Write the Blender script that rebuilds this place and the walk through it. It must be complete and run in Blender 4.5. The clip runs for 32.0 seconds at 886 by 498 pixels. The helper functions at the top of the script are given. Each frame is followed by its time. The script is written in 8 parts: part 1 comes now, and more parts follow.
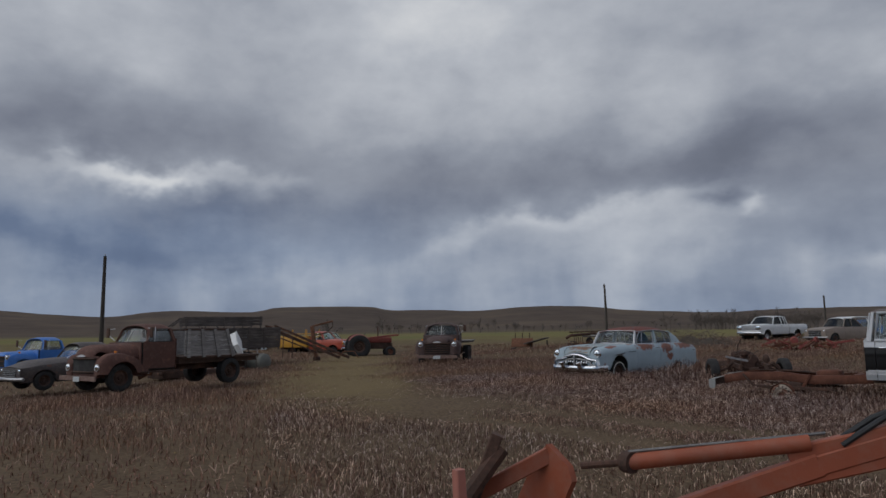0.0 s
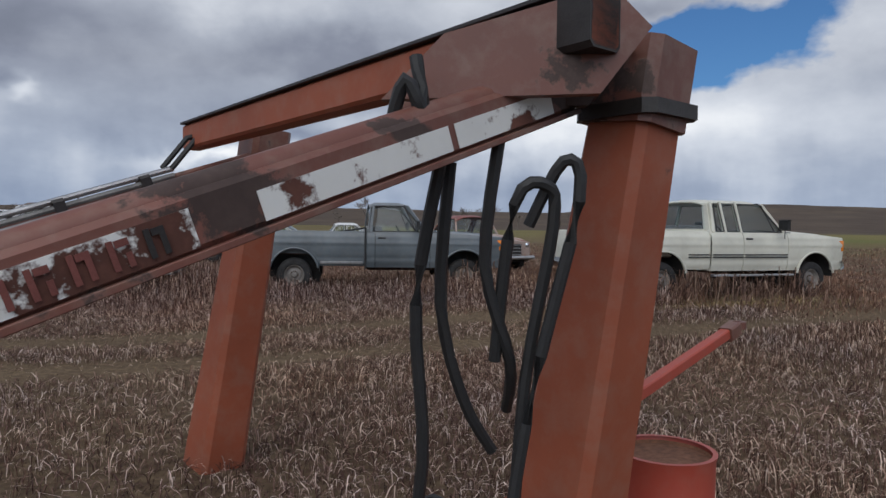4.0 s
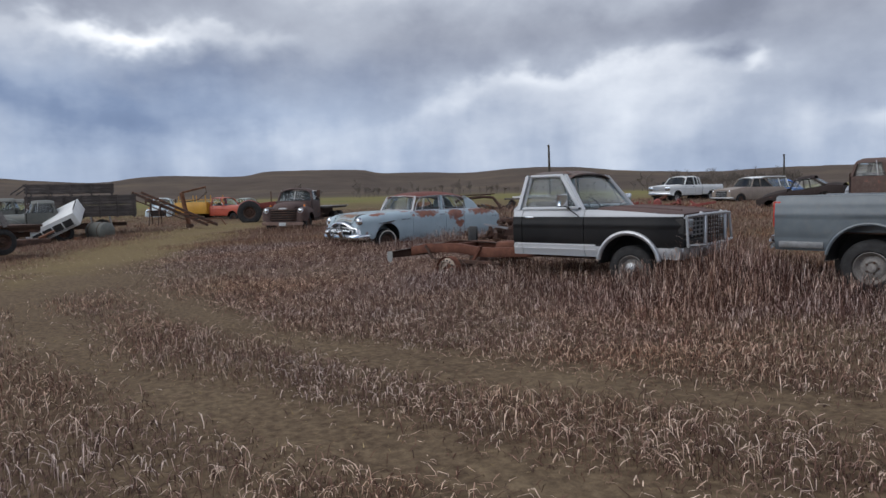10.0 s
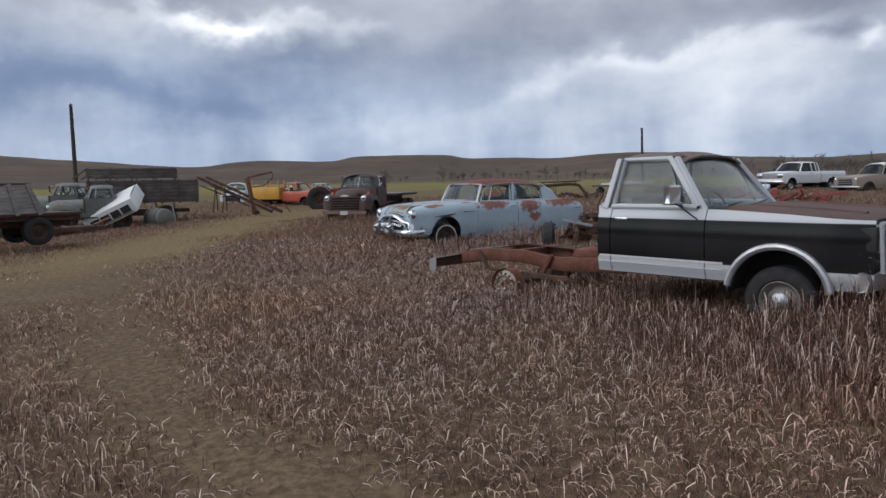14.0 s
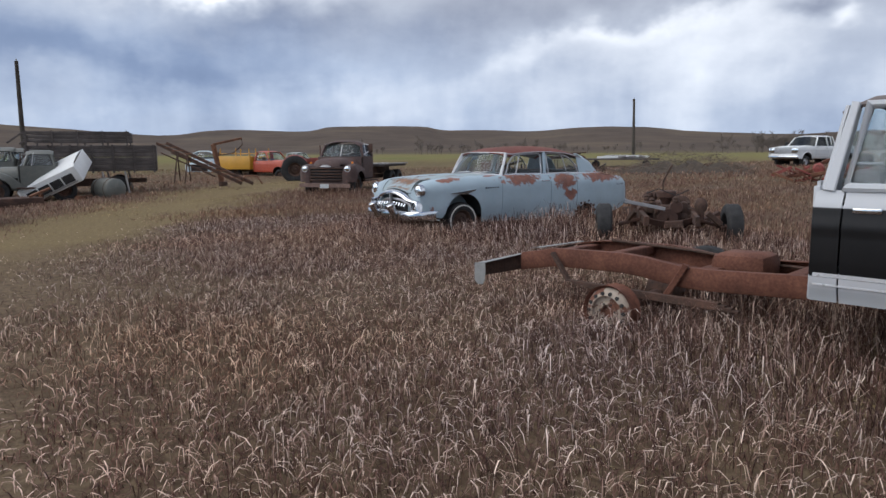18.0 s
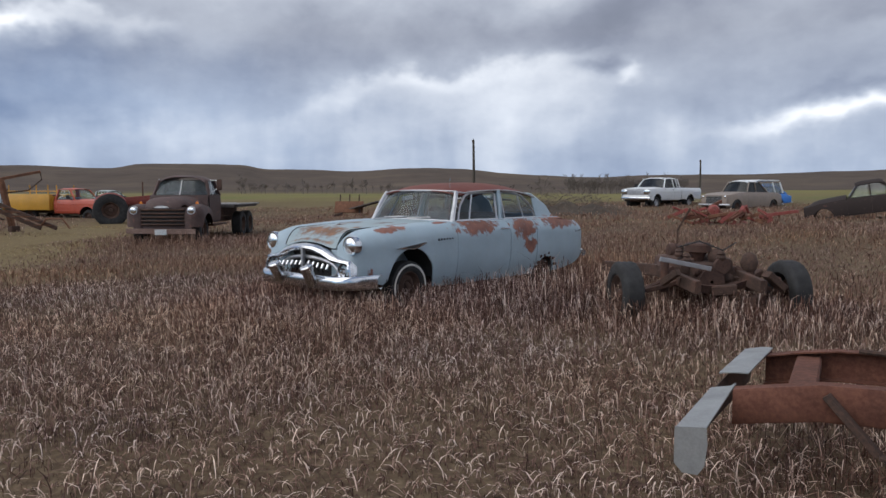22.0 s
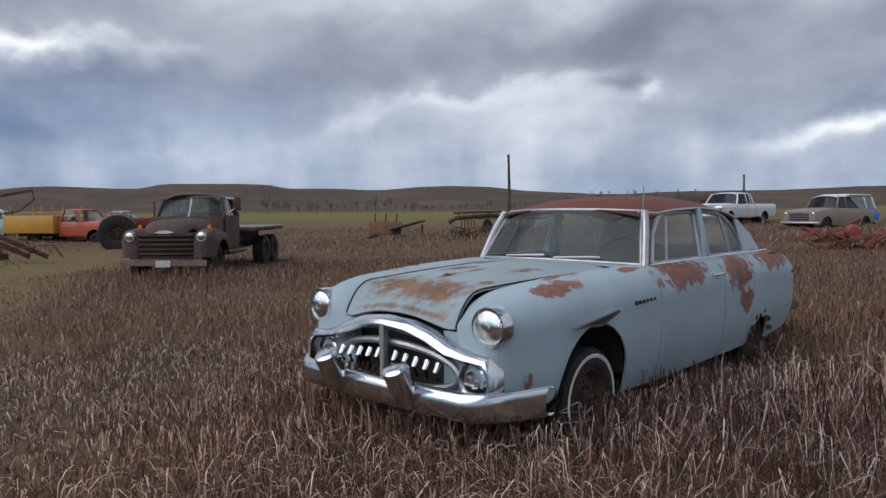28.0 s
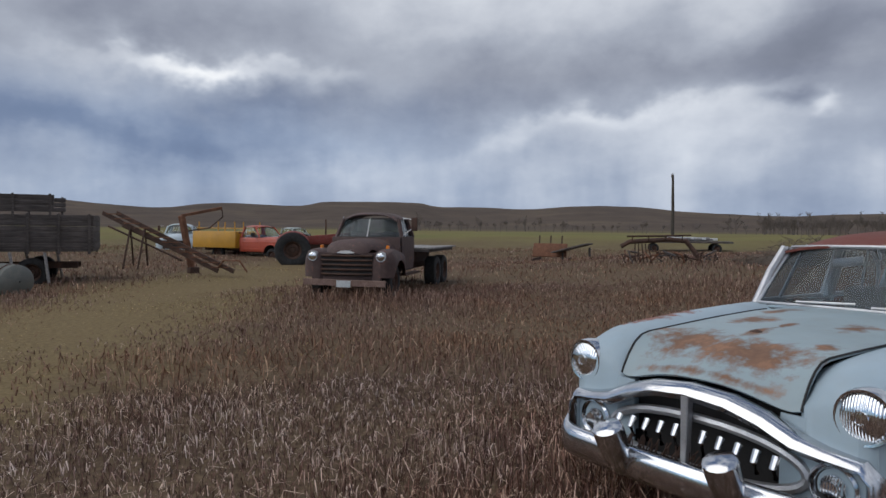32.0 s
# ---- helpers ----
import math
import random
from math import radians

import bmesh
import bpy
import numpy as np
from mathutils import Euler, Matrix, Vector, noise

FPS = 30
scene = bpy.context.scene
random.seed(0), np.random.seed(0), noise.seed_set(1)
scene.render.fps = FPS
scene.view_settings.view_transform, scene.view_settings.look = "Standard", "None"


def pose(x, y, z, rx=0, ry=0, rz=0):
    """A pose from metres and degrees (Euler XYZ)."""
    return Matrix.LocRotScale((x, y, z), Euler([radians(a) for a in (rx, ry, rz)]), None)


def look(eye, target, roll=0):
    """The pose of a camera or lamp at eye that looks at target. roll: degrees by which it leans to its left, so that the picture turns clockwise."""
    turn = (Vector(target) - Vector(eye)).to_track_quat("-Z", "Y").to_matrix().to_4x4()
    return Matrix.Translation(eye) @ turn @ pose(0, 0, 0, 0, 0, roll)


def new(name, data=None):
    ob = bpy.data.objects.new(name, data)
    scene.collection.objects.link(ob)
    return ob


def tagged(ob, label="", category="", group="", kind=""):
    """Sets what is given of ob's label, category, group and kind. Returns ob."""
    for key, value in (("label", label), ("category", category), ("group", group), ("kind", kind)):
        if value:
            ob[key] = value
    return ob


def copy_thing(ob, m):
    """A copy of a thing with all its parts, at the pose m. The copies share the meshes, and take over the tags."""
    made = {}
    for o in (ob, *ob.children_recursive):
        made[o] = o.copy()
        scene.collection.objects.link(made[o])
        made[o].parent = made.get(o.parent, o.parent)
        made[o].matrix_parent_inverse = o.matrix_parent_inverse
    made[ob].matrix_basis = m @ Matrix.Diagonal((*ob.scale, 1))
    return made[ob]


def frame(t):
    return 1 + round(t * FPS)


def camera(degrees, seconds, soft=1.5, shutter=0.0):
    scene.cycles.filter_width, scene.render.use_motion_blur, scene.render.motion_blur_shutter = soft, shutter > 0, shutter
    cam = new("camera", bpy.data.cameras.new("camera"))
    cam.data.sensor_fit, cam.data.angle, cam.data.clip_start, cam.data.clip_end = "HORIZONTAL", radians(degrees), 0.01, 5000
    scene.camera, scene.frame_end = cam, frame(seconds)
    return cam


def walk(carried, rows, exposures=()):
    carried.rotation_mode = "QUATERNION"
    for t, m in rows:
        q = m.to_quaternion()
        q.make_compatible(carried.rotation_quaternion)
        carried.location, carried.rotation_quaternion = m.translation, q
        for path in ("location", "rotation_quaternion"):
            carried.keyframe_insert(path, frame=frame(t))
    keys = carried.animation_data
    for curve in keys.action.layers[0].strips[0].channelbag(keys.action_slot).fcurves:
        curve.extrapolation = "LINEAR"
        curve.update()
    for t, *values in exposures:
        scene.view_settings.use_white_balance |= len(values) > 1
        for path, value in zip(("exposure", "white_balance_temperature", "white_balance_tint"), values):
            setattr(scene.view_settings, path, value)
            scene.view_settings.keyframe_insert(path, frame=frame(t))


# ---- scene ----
cam = camera(65.2, 32.0)
PATH = [
    (0, (-3.083, -0.621, 1.447), (-4.747, 0.462, 1.688), -0.78),
    (0.5, (-3.033, -0.592, 1.442), (-4.633, 0.588, 1.660), -0.82),
    (1, (-2.927, -0.500, 1.436), (-4.419, 0.825, 1.558), -1.22),
    (1.5, (-2.875, -0.348, 1.409), (-4.039, 1.277, 1.470), -1.07),
    (2, (-2.758, -0.099, 1.383), (-3.481, 1.766, 1.388), -0.70),
    (2.5, (-2.629, 0.159, 1.403), (-3.156, 2.087, 1.361), -0.14),
    (3, (-2.392, 0.382, 1.374), (-2.719, 2.354, 1.315), 0.07),
    (3.5, (-2.095, 0.674, 1.376), (-2.159, 2.672, 1.325), 0.34),
    (5.5, (-0.716, 2.218, 1.416), (-0.753, 4.216, 1.345), 1.20),
    (6, (-0.475, 2.659, 1.417), (-0.764, 4.637, 1.344), 1.74),
    (6.5, (-0.363, 3.088, 1.452), (-0.801, 5.038, 1.380), 2.64),
    (7, (-0.274, 3.529, 1.455), (-0.919, 5.420, 1.370), 2.66),
    (7.5, (-0.233, 3.995, 1.456), (-1.103, 5.793, 1.358), 1.47),
    (8, (-0.322, 4.451, 1.453), (-1.307, 6.188, 1.339), 0.16),
    (8.5, (-0.385, 4.858, 1.452), (-1.620, 6.425, 1.305), -0.79),
    (9, (-0.516, 5.212, 1.461), (-2.013, 6.529, 1.313), -1.18),
    (9.5, (-0.771, 5.542, 1.464), (-2.390, 6.706, 1.314), -1.26),
    (10, (-0.967, 5.905, 1.454), (-2.636, 6.995, 1.299), -1.39),
    (10.5, (-1.202, 6.162, 1.463), (-2.886, 7.227, 1.284), -1.29),
    (11, (-1.533, 6.381, 1.490), (-3.215, 7.446, 1.305), -1.10),
    (11.5, (-1.797, 6.647, 1.489), (-3.489, 7.696, 1.297), -1.19),
    (12, (-2.110, 6.939, 1.509), (-3.810, 7.976, 1.317), -1.15),
    (12.5, (-2.443, 7.226, 1.540), (-4.140, 8.268, 1.351), -0.88),
    (13, (-2.715, 7.566, 1.533), (-4.443, 8.556, 1.345), -0.91),
    (13.5, (-3.064, 7.812, 1.516), (-4.854, 8.683, 1.325), -1.11),
    (15.5, (-4.654, 8.256, 1.490), (-6.437, 9.142, 1.295), -0.84),
    (16, (-5.122, 8.374, 1.483), (-6.918, 9.229, 1.271), -1.10),
    (16.5, (-5.626, 8.482, 1.465), (-7.458, 9.234, 1.189), -1.52),
    (17, (-6.025, 8.685, 1.452), (-7.871, 9.404, 1.178), -1.75),
    (17.5, (-6.447, 8.767, 1.426), (-8.280, 9.519, 1.150), -1.41),
    (18, (-6.973, 8.887, 1.421), (-8.721, 9.820, 1.150), -0.34),
    (18.5, (-7.564, 9.029, 1.431), (-9.235, 10.109, 1.219), 0.11),
    (19, (-8.129, 9.070, 1.432), (-9.740, 10.238, 1.231), -0.09),
    (19.5, (-8.600, 9.131, 1.447), (-10.202, 10.313, 1.255), -0.03),
    (20, (-9.140, 9.149, 1.428), (-10.633, 10.468, 1.252), 0.01),
    (20.5, (-9.615, 9.182, 1.410), (-11.107, 10.503, 1.239), -0.09),
    (21, (-10.107, 9.231, 1.418), (-11.588, 10.565, 1.253), 0.08),
    (21.5, (-10.592, 9.307, 1.416), (-12.061, 10.655, 1.257), 0.05),
    (22, (-11.055, 9.485, 1.403), (-12.521, 10.836, 1.244), 0.03),
    (22.5, (-11.524, 9.615, 1.392), (-12.985, 10.973, 1.235), 0.05),
    (23, (-11.940, 9.773, 1.398), (-13.399, 11.133, 1.250), -0.09),
    (23.5, (-12.357, 9.987, 1.402), (-13.807, 11.357, 1.261), -0.05),
    (24, (-12.783, 10.147, 1.381), (-14.125, 11.627, 1.284), 0.16),
    (24.5, (-13.064, 10.254, 1.360), (-14.403, 11.737, 1.263), 0.17),
    (26.5, (-14.328, 11.031, 1.399), (-15.648, 12.527, 1.268), 0.67),
    (27, (-14.638, 11.176, 1.396), (-15.955, 12.675, 1.266), 0.62),
    (27.5, (-14.824, 11.280, 1.407), (-16.199, 12.727, 1.284), 0.20),
    (28, (-14.948, 11.434, 1.438), (-16.458, 12.741, 1.331), -0.36),
    (28.5, (-15.001, 11.499, 1.434), (-16.576, 12.728, 1.336), -0.30),
    (29, (-15.088, 11.530, 1.422), (-16.727, 12.672, 1.324), -0.43),
    (29.5, (-15.384, 11.475, 1.419), (-17.093, 12.509, 1.319), -0.47),
    (30, (-15.671, 11.401, 1.467), (-17.400, 12.403, 1.373), 0.03),
    (30.5, (-15.897, 11.444, 1.482), (-17.629, 12.440, 1.394), 0.23),
    (31, (-16.008, 11.446, 1.502), (-17.759, 12.409, 1.427), 0.39),
    (31.5, (-16.044, 11.366, 1.519), (-17.795, 12.331, 1.459), 0.66),
    (32, (-16.062, 11.303, 1.527), (-17.814, 12.266, 1.474), 0.61),
]
walk(cam, [(t, look(eye, target, roll)) for t, eye, target, roll in PATH], exposures=[(0, -0.6), (1, -0.45), (2, -0.15), (3, -0.05), (6, -0.05), (7, -0.3), (8, 0.0), (9, 0.15), (13, 0.2), (17, 0.35), (18, 0.4), (20, 0.3), (24, 0.2), (28, 0.05), (32, -0.05)])

# ---- world and sun ----
def wire(nt, a, b):
    nt.links.new(a, b)


def node(nt, kind, **values):
    n = nt.nodes.new("ShaderNode" + kind)
    for key, value in values.items():
        n.inputs[int(key[1:]) if key[0] == "i" and key[1:].isdigit() else key.replace("_", " ")].default_value = value
    return n


def calc(nt, op, a, b=None, c=None, clamp=False):
    n = nt.nodes.new("ShaderNodeMath")
    n.operation, n.use_clamp = op, clamp
    for k, v in enumerate((a, b, c)):
        if v is None:
            continue
        if isinstance(v, (int, float)):
            n.inputs[k].default_value = v
        else:
            wire(nt, v, n.inputs[k])
    return n.outputs[0]


def ramp(nt, fac, stops):
    n = nt.nodes.new("ShaderNodeValToRGB")
    while len(n.color_ramp.elements) < len(stops):
        n.color_ramp.elements.new(0.5)
    for e, (p, c) in zip(n.color_ramp.elements, stops):
        e.position = p
        e.color = (*c, 1) if isinstance(c, tuple) else (c, c, c, 1)
    wire(nt, fac, n.inputs[0])
    return n.outputs[0]


def blend(nt, fac, a, b, kind="MIX"):
    n = nt.nodes.new("ShaderNodeMix")
    n.data_type, n.blend_type = "RGBA", kind
    for k, v in ((0, fac), (6, a), (7, b)):
        if isinstance(v, (int, float)):
            n.inputs[k].default_value = v
        elif isinstance(v, tuple):
            n.inputs[k].default_value = (*v, 1)
        else:
            wire(nt, v, n.inputs[k])
    return n.outputs[2]


def noise_tex(nt, vector, scale, detail=4.0, rough=0.55, distort=0.0):
    n = nt.nodes.new("ShaderNodeTexNoise")
    n.inputs["Scale"].default_value, n.inputs["Detail"].default_value = scale, detail
    n.inputs["Roughness"].default_value, n.inputs["Distortion"].default_value = rough, distort
    if vector is not None:
        wire(nt, vector, n.inputs["Vector"])
    return n.outputs["Fac"]


def toward(nt, vec, direction, power):
    """How nearly vec points along direction, 0 to 1."""
    n = nt.nodes.new("ShaderNodeVectorMath")
    n.operation = "DOT_PRODUCT"
    wire(nt, vec, n.inputs[0])
    n.inputs[1].default_value = Vector(direction).normalized()
    return calc(nt, "POWER", calc(nt, "MAXIMUM", n.outputs["Value"], 0.0), power)


SUN_YAW, SUN_UP = 168.0, 46.0
world = bpy.data.worlds.new("cloudy_sky")
scene.world = world
world.use_nodes = True
wn = world.node_tree
wn.nodes.clear()
sky = wn.nodes.new("ShaderNodeTexSky")
sky.sky_type, sky.sun_disc, sky.sun_elevation, sky.sun_rotation = "NISHITA", False, radians(SUN_UP), radians(-SUN_YAW)
way = wn.nodes.new("ShaderNodeTexCoord").outputs["Generated"]
axes = wn.nodes.new("ShaderNodeSeparateXYZ")
wire(wn, way, axes.inputs[0])


def stretched(nt, across, upward):
    """The direction with its height stretched or drawn out, for layered cloud or hanging rain."""
    n = nt.nodes.new("ShaderNodeMapping")
    n.inputs["Scale"].default_value = (across, across, upward)
    wire(nt, way, n.inputs["Vector"])
    return n.outputs[0]


layer, hang = stretched(wn, 1.0, 1.7), stretched(wn, 1.0, 0.22)
swirl = noise_tex(wn, layer, 3.6, 4.0, 0.5)
swirl_up = noise_tex(wn, stretched(wn, 1.0, 1.4), 4.6, 5.0, 0.55)
puff = noise_tex(wn, layer, 4.2, 7.0, 0.52, 0.0)
wisp = noise_tex(wn, stretched(wn, 1.0, 1.5), 12.0, 5.0, 0.55)
rain = noise_tex(wn, hang, 9.0, 4.0, 0.55)
yaw = calc(wn, "MULTIPLY", calc(wn, "ARCTAN2", calc(wn, "MULTIPLY", axes.outputs[0], -1.0), axes.outputs[1]), 180 / math.pi)
lift = calc(wn, "MULTIPLY", calc(wn, "ARCSINE", axes.outputs[2]), 180 / math.pi)
yaw = calc(wn, "ADD", yaw, calc(wn, "MULTIPLY", calc(wn, "SUBTRACT", swirl, 0.5), 20.0))
lift = calc(wn, "ADD", lift, calc(wn, "MULTIPLY", calc(wn, "SUBTRACT", swirl_up, 0.5), 10.0))
chart = wn.nodes.new("ShaderNodeCombineXYZ")
wire(wn, yaw, chart.inputs[0])
wire(wn, lift, chart.inputs[1])


def bank(nt, at, size, tilt=0.0):
    """A soft oval of cloud in the sky: its yaw and height in degrees, half lengths and tilt."""
    mp = nt.nodes.new("ShaderNodeMapping")
    mp.vector_type = "TEXTURE"
    mp.inputs["Location"].default_value, mp.inputs["Scale"].default_value = (*at, 0), (*size, 1)
    mp.inputs["Rotation"].default_value = (0, 0, radians(tilt))
    wire(nt, chart.outputs[0], mp.inputs["Vector"])
    sq = nt.nodes.new("ShaderNodeVectorMath")
    sq.operation = "DOT_PRODUCT"
    wire(nt, mp.outputs[0], sq.inputs[0])
    wire(nt, mp.outputs[0], sq.inputs[1])
    return calc(nt, "POWER", 0.35, sq.outputs["Value"])


tone = calc(wn, "ADD", 0.59, calc(wn, "MULTIPLY", calc(wn, "SUBTRACT", puff, 0.5), 0.75))
tone = calc(wn, "ADD", tone, calc(wn, "MULTIPLY", calc(wn, "SUBTRACT", wisp, 0.5), 0.20))
# dark bases, bright gaps and rims: yaw, height, half lengths, tilt, how bright
for y0, e0, ry, re, tilt, gain in (
        (84, 15.0, 15, 3.2, 0, -0.26), (72, 22, 12, 4, 0, -0.05), (80, 11.6, 8, 0.9, 0, 0.50), (77, 9.3, 9, 1.2, 0, -0.20), (86, 6.6, 18, 2.2, 0, -0.34),
        (72, 5.4, 5, 2.0, 0, 0.20), (60, 11.0, 10, 3.2, 0, -0.16), (38, 12.6, 18, 2.6, -6, -0.30), (48, 8.6, 13, 0.9, -8, 0.18), (47, 5.0, 9, 4.5, 0, 0.10),
        (32, 4.0, 8, 3.0, 0, -0.08), (35.5, 9.2, 2.4, 0.8, 0, -0.28), (32.5, 8.8, 1.2, 0.9, 0, 0.34), (55, 25, 12, 5, 0, 0.24), (40, 6.8, 8, 2.4, 0, 0.12),
        (10, 12.6, 10, 2.6, 0, -0.34), (21, 8.8, 10, 1.8, 0, -0.16), (13, 7.0, 14, 0.8, 0, -0.20), (17, 5.2, 8, 0.8, 0, 0.38), (-5, 8.2, 8, 3.4, 0, 0.26),
        (-15, 9.2, 10, 3.0, 0, 0.22), (-12, 17.4, 9, 1.4, 0, -0.32), (-7, 3.6, 12, 1.2, 0, -0.10), (14, 17, 24, 2.5, 0, 0.06)):
    tone = calc(wn, "MULTIPLY_ADD", bank(wn, (y0, e0), (ry, re), tilt), gain, tone)
low = calc(wn, "SUBTRACT", 1.0, calc(wn, "MULTIPLY", axes.outputs[2], 4.6), clamp=True)
tone = calc(wn, "ADD", tone, calc(wn, "MULTIPLY", low, calc(wn, "MULTIPLY", calc(wn, "SUBTRACT", rain, 0.64), 0.65)))
grey = ramp(wn, tone, [(0.0, (0.15, 0.17, 0.225)), (0.25, (0.23, 0.255, 0.325)), (0.5, (0.375, 0.41, 0.485)), (0.75, (0.62, 0.655, 0.72)), (1.0, (0.95, 0.965, 0.985))])
blue = ramp(wn, tone, [(0.0, (0.12, 0.17, 0.28)), (0.25, (0.18, 0.24, 0.37)), (0.5, (0.33, 0.40, 0.53)), (0.75, (0.56, 0.62, 0.72)), (1.0, (0.90, 0.94, 0.97))])
clouds = blend(wn, calc(wn, "MULTIPLY_ADD", bank(wn, (84, 7), (24, 3.6)), 0.7, low, clamp=True), grey, blue)
# the gap of blue sky towards the north-east
gap = calc(wn, "ADD", bank(wn, (-18.5, 14.2), (9, 2.6), 0), calc(wn, "MULTIPLY", calc(wn, "SUBTRACT", puff, 0.5), -2.6))
gap = calc(wn, "MULTIPLY", ramp(wn, gap, [(0.36, 0.0), (0.62, 1.0)]), ramp(wn, bank(wn, (-18.5, 14.2), (12, 4.2), 0), [(0.2, 0.0), (0.5, 1.0)]))
# broken cloud with blue between it overhead and to the south
over = ramp(wn, axes.outputs[2], [(0.58, 0.0), (0.72, 1.0)])
behind = ramp(wn, calc(wn, "MULTIPLY", axes.outputs[1], -1.0), [(0.25, 0.0), (0.55, 1.0)])
holes = ramp(wn, puff, [(0.45, 1.0), (0.55, 0.0)])
gap = calc(wn, "MAXIMUM", gap, calc(wn, "MULTIPLY", calc(wn, "MAXIMUM", over, behind), holes))
back = wn.nodes.new("ShaderNodeBackground")
back.inputs[1].default_value = 0.085
wire(wn, blend(wn, 1.0, sky.outputs[0], (0.42, 0.72, 1.05), "MULTIPLY"), back.inputs[0])
fore = wn.nodes.new("ShaderNodeBackground")
fore.inputs[1].default_value = 1.1
wire(wn, clouds, fore.inputs[0])
both = wn.nodes.new("ShaderNodeMixShader")
wire(wn, calc(wn, "SUBTRACT", 1.0, gap), both.inputs[0])
wire(wn, back.outputs[0], both.inputs[1])
wire(wn, fore.outputs[0], both.inputs[2])
wout = wn.nodes.new("ShaderNodeOutputWorld")
wire(wn, both.outputs[0], wout.inputs[0])

sun = new("sun", bpy.data.lights.new("sun", "SUN"))
sun.data.energy, sun.data.angle, sun.data.color = 1.75, radians(75), (1.0, 0.95, 0.88)
sun.matrix_world = look((0, 0, 60), (50 * math.sin(radians(SUN_YAW)), -50 * math.cos(radians(SUN_YAW)), 60 - 50 * math.tan(radians(SUN_UP))))


# ---- materials ----
def base_material(name):
    m = bpy.data.materials.new(name)
    m.use_nodes = True
    nt = m.node_tree
    b = nt.nodes["Principled BSDF"]
    pos = nt.nodes.new("ShaderNodeTexCoord").outputs["Object"]
    return m, nt, b, pos


def relief(nt, b, height, strength, distance):
    n = nt.nodes.new("ShaderNodeBump")
    n.inputs["Strength"].default_value, n.inputs["Distance"].default_value = strength, distance
    wire(nt, height, n.inputs["Height"])
    wire(nt, n.outputs[0], b.inputs["Normal"])


def plain(name, color, rough=0.7, metal=0.0, vary=0.25, scale=6.0, bump=0.15):
    """A surface of one colour with stains and grain at two scales."""
    m, nt, b, pos = base_material(name)
    large, small = noise_tex(nt, pos, scale, 5.0, 0.6), noise_tex(nt, pos, scale * 14, 3.0)
    dark, light = tuple(c * (1 - vary) for c in color), tuple(min(1, c * (1 + vary)) for c in color)
    wire(nt, blend(nt, 0.3, ramp(nt, large, [(0.3, dark), (0.7, light)]), ramp(nt, small, [(0.35, dark), (0.65, light)])), b.inputs["Base Color"])
    wire(nt, ramp(nt, large, [(0.3, min(1, rough * 1.15)), (0.7, rough * 0.85)]), b.inputs["Roughness"])
    b.inputs["Metallic"].default_value = metal
    if bump:
        relief(nt, b, small, bump, 0.004)
    return m


def car_paint(name, color, rough=0.45, rust=0.42, blobs=(), rust_color=(0.20, 0.075, 0.035), fade=0.2, dust=0.25, coat=0.15, soft=0.16):
    """Weathered paint: faded, dusty, with small rust spots and large rust stains at blobs of (centre, radii) in the thing's own metres."""
    m, nt, b, pos = base_material(name)
    large, mid, small = noise_tex(nt, pos, 1.7, 5.0, 0.6), noise_tex(nt, pos, 9.0, 6.0, 0.65), noise_tex(nt, pos, 70.0, 3.0)
    tint = tuple(min(1, c * (1 + fade) + 0.02 * fade) for c in color)
    paint = ramp(nt, large, [(0.3, tuple(c * (1 - fade) for c in color)), (0.7, tint)])
    paint = blend(nt, calc(nt, "MULTIPLY", ramp(nt, mid, [(0.45, 0.0), (0.75, 1.0)]), dust), paint, (0.30, 0.25, 0.20))
    spots = calc(nt, "ADD", calc(nt, "MULTIPLY", mid, 0.6), calc(nt, "MULTIPLY", large, 0.4))
    mask = ramp(nt, spots, [(1.0 - rust, 0.0), (min(1.0, 1.0 - rust + 0.035), 1.0)])
    for centre, radii in blobs:
        mp = nt.nodes.new("ShaderNodeMapping")
        mp.vector_type = "TEXTURE"
        mp.inputs["Location"].default_value, mp.inputs["Scale"].default_value = centre, radii
        wire(nt, pos, mp.inputs["Vector"])
        ln = nt.nodes.new("ShaderNodeVectorMath")
        ln.operation = "LENGTH"
        wire(nt, mp.outputs[0], ln.inputs[0])
        edge = calc(nt, "SUBTRACT", calc(nt, "ADD", 1.0, calc(nt, "MULTIPLY", calc(nt, "SUBTRACT", mid, 0.5), 2.6)), ln.outputs["Value"])
        mask = calc(nt, "MAXIMUM", mask, ramp(nt, edge, [(0.0, 0.0), (soft, 0.95)]))
    rusty = ramp(nt, mid, [(0.3, tuple(c * 0.6 for c in rust_color)), (0.55, rust_color), (0.75, tuple(min(1, c * 1.7) for c in rust_color))])
    wire(nt, blend(nt, mask, paint, rusty), b.inputs["Base Color"])
    wire(nt, calc(nt, "ADD", calc(nt, "MULTIPLY", mask, 0.9 - rough), calc(nt, "ADD", rough - 0.06, calc(nt, "MULTIPLY", large, 0.12))), b.inputs["Roughness"])
    b.inputs["Coat Weight"].default_value, b.inputs["Coat Roughness"].default_value = coat, 0.25
    relief(nt, b, calc(nt, "ADD", calc(nt, "MULTIPLY", small, 0.5), mask), 0.25, 0.003)
    return m


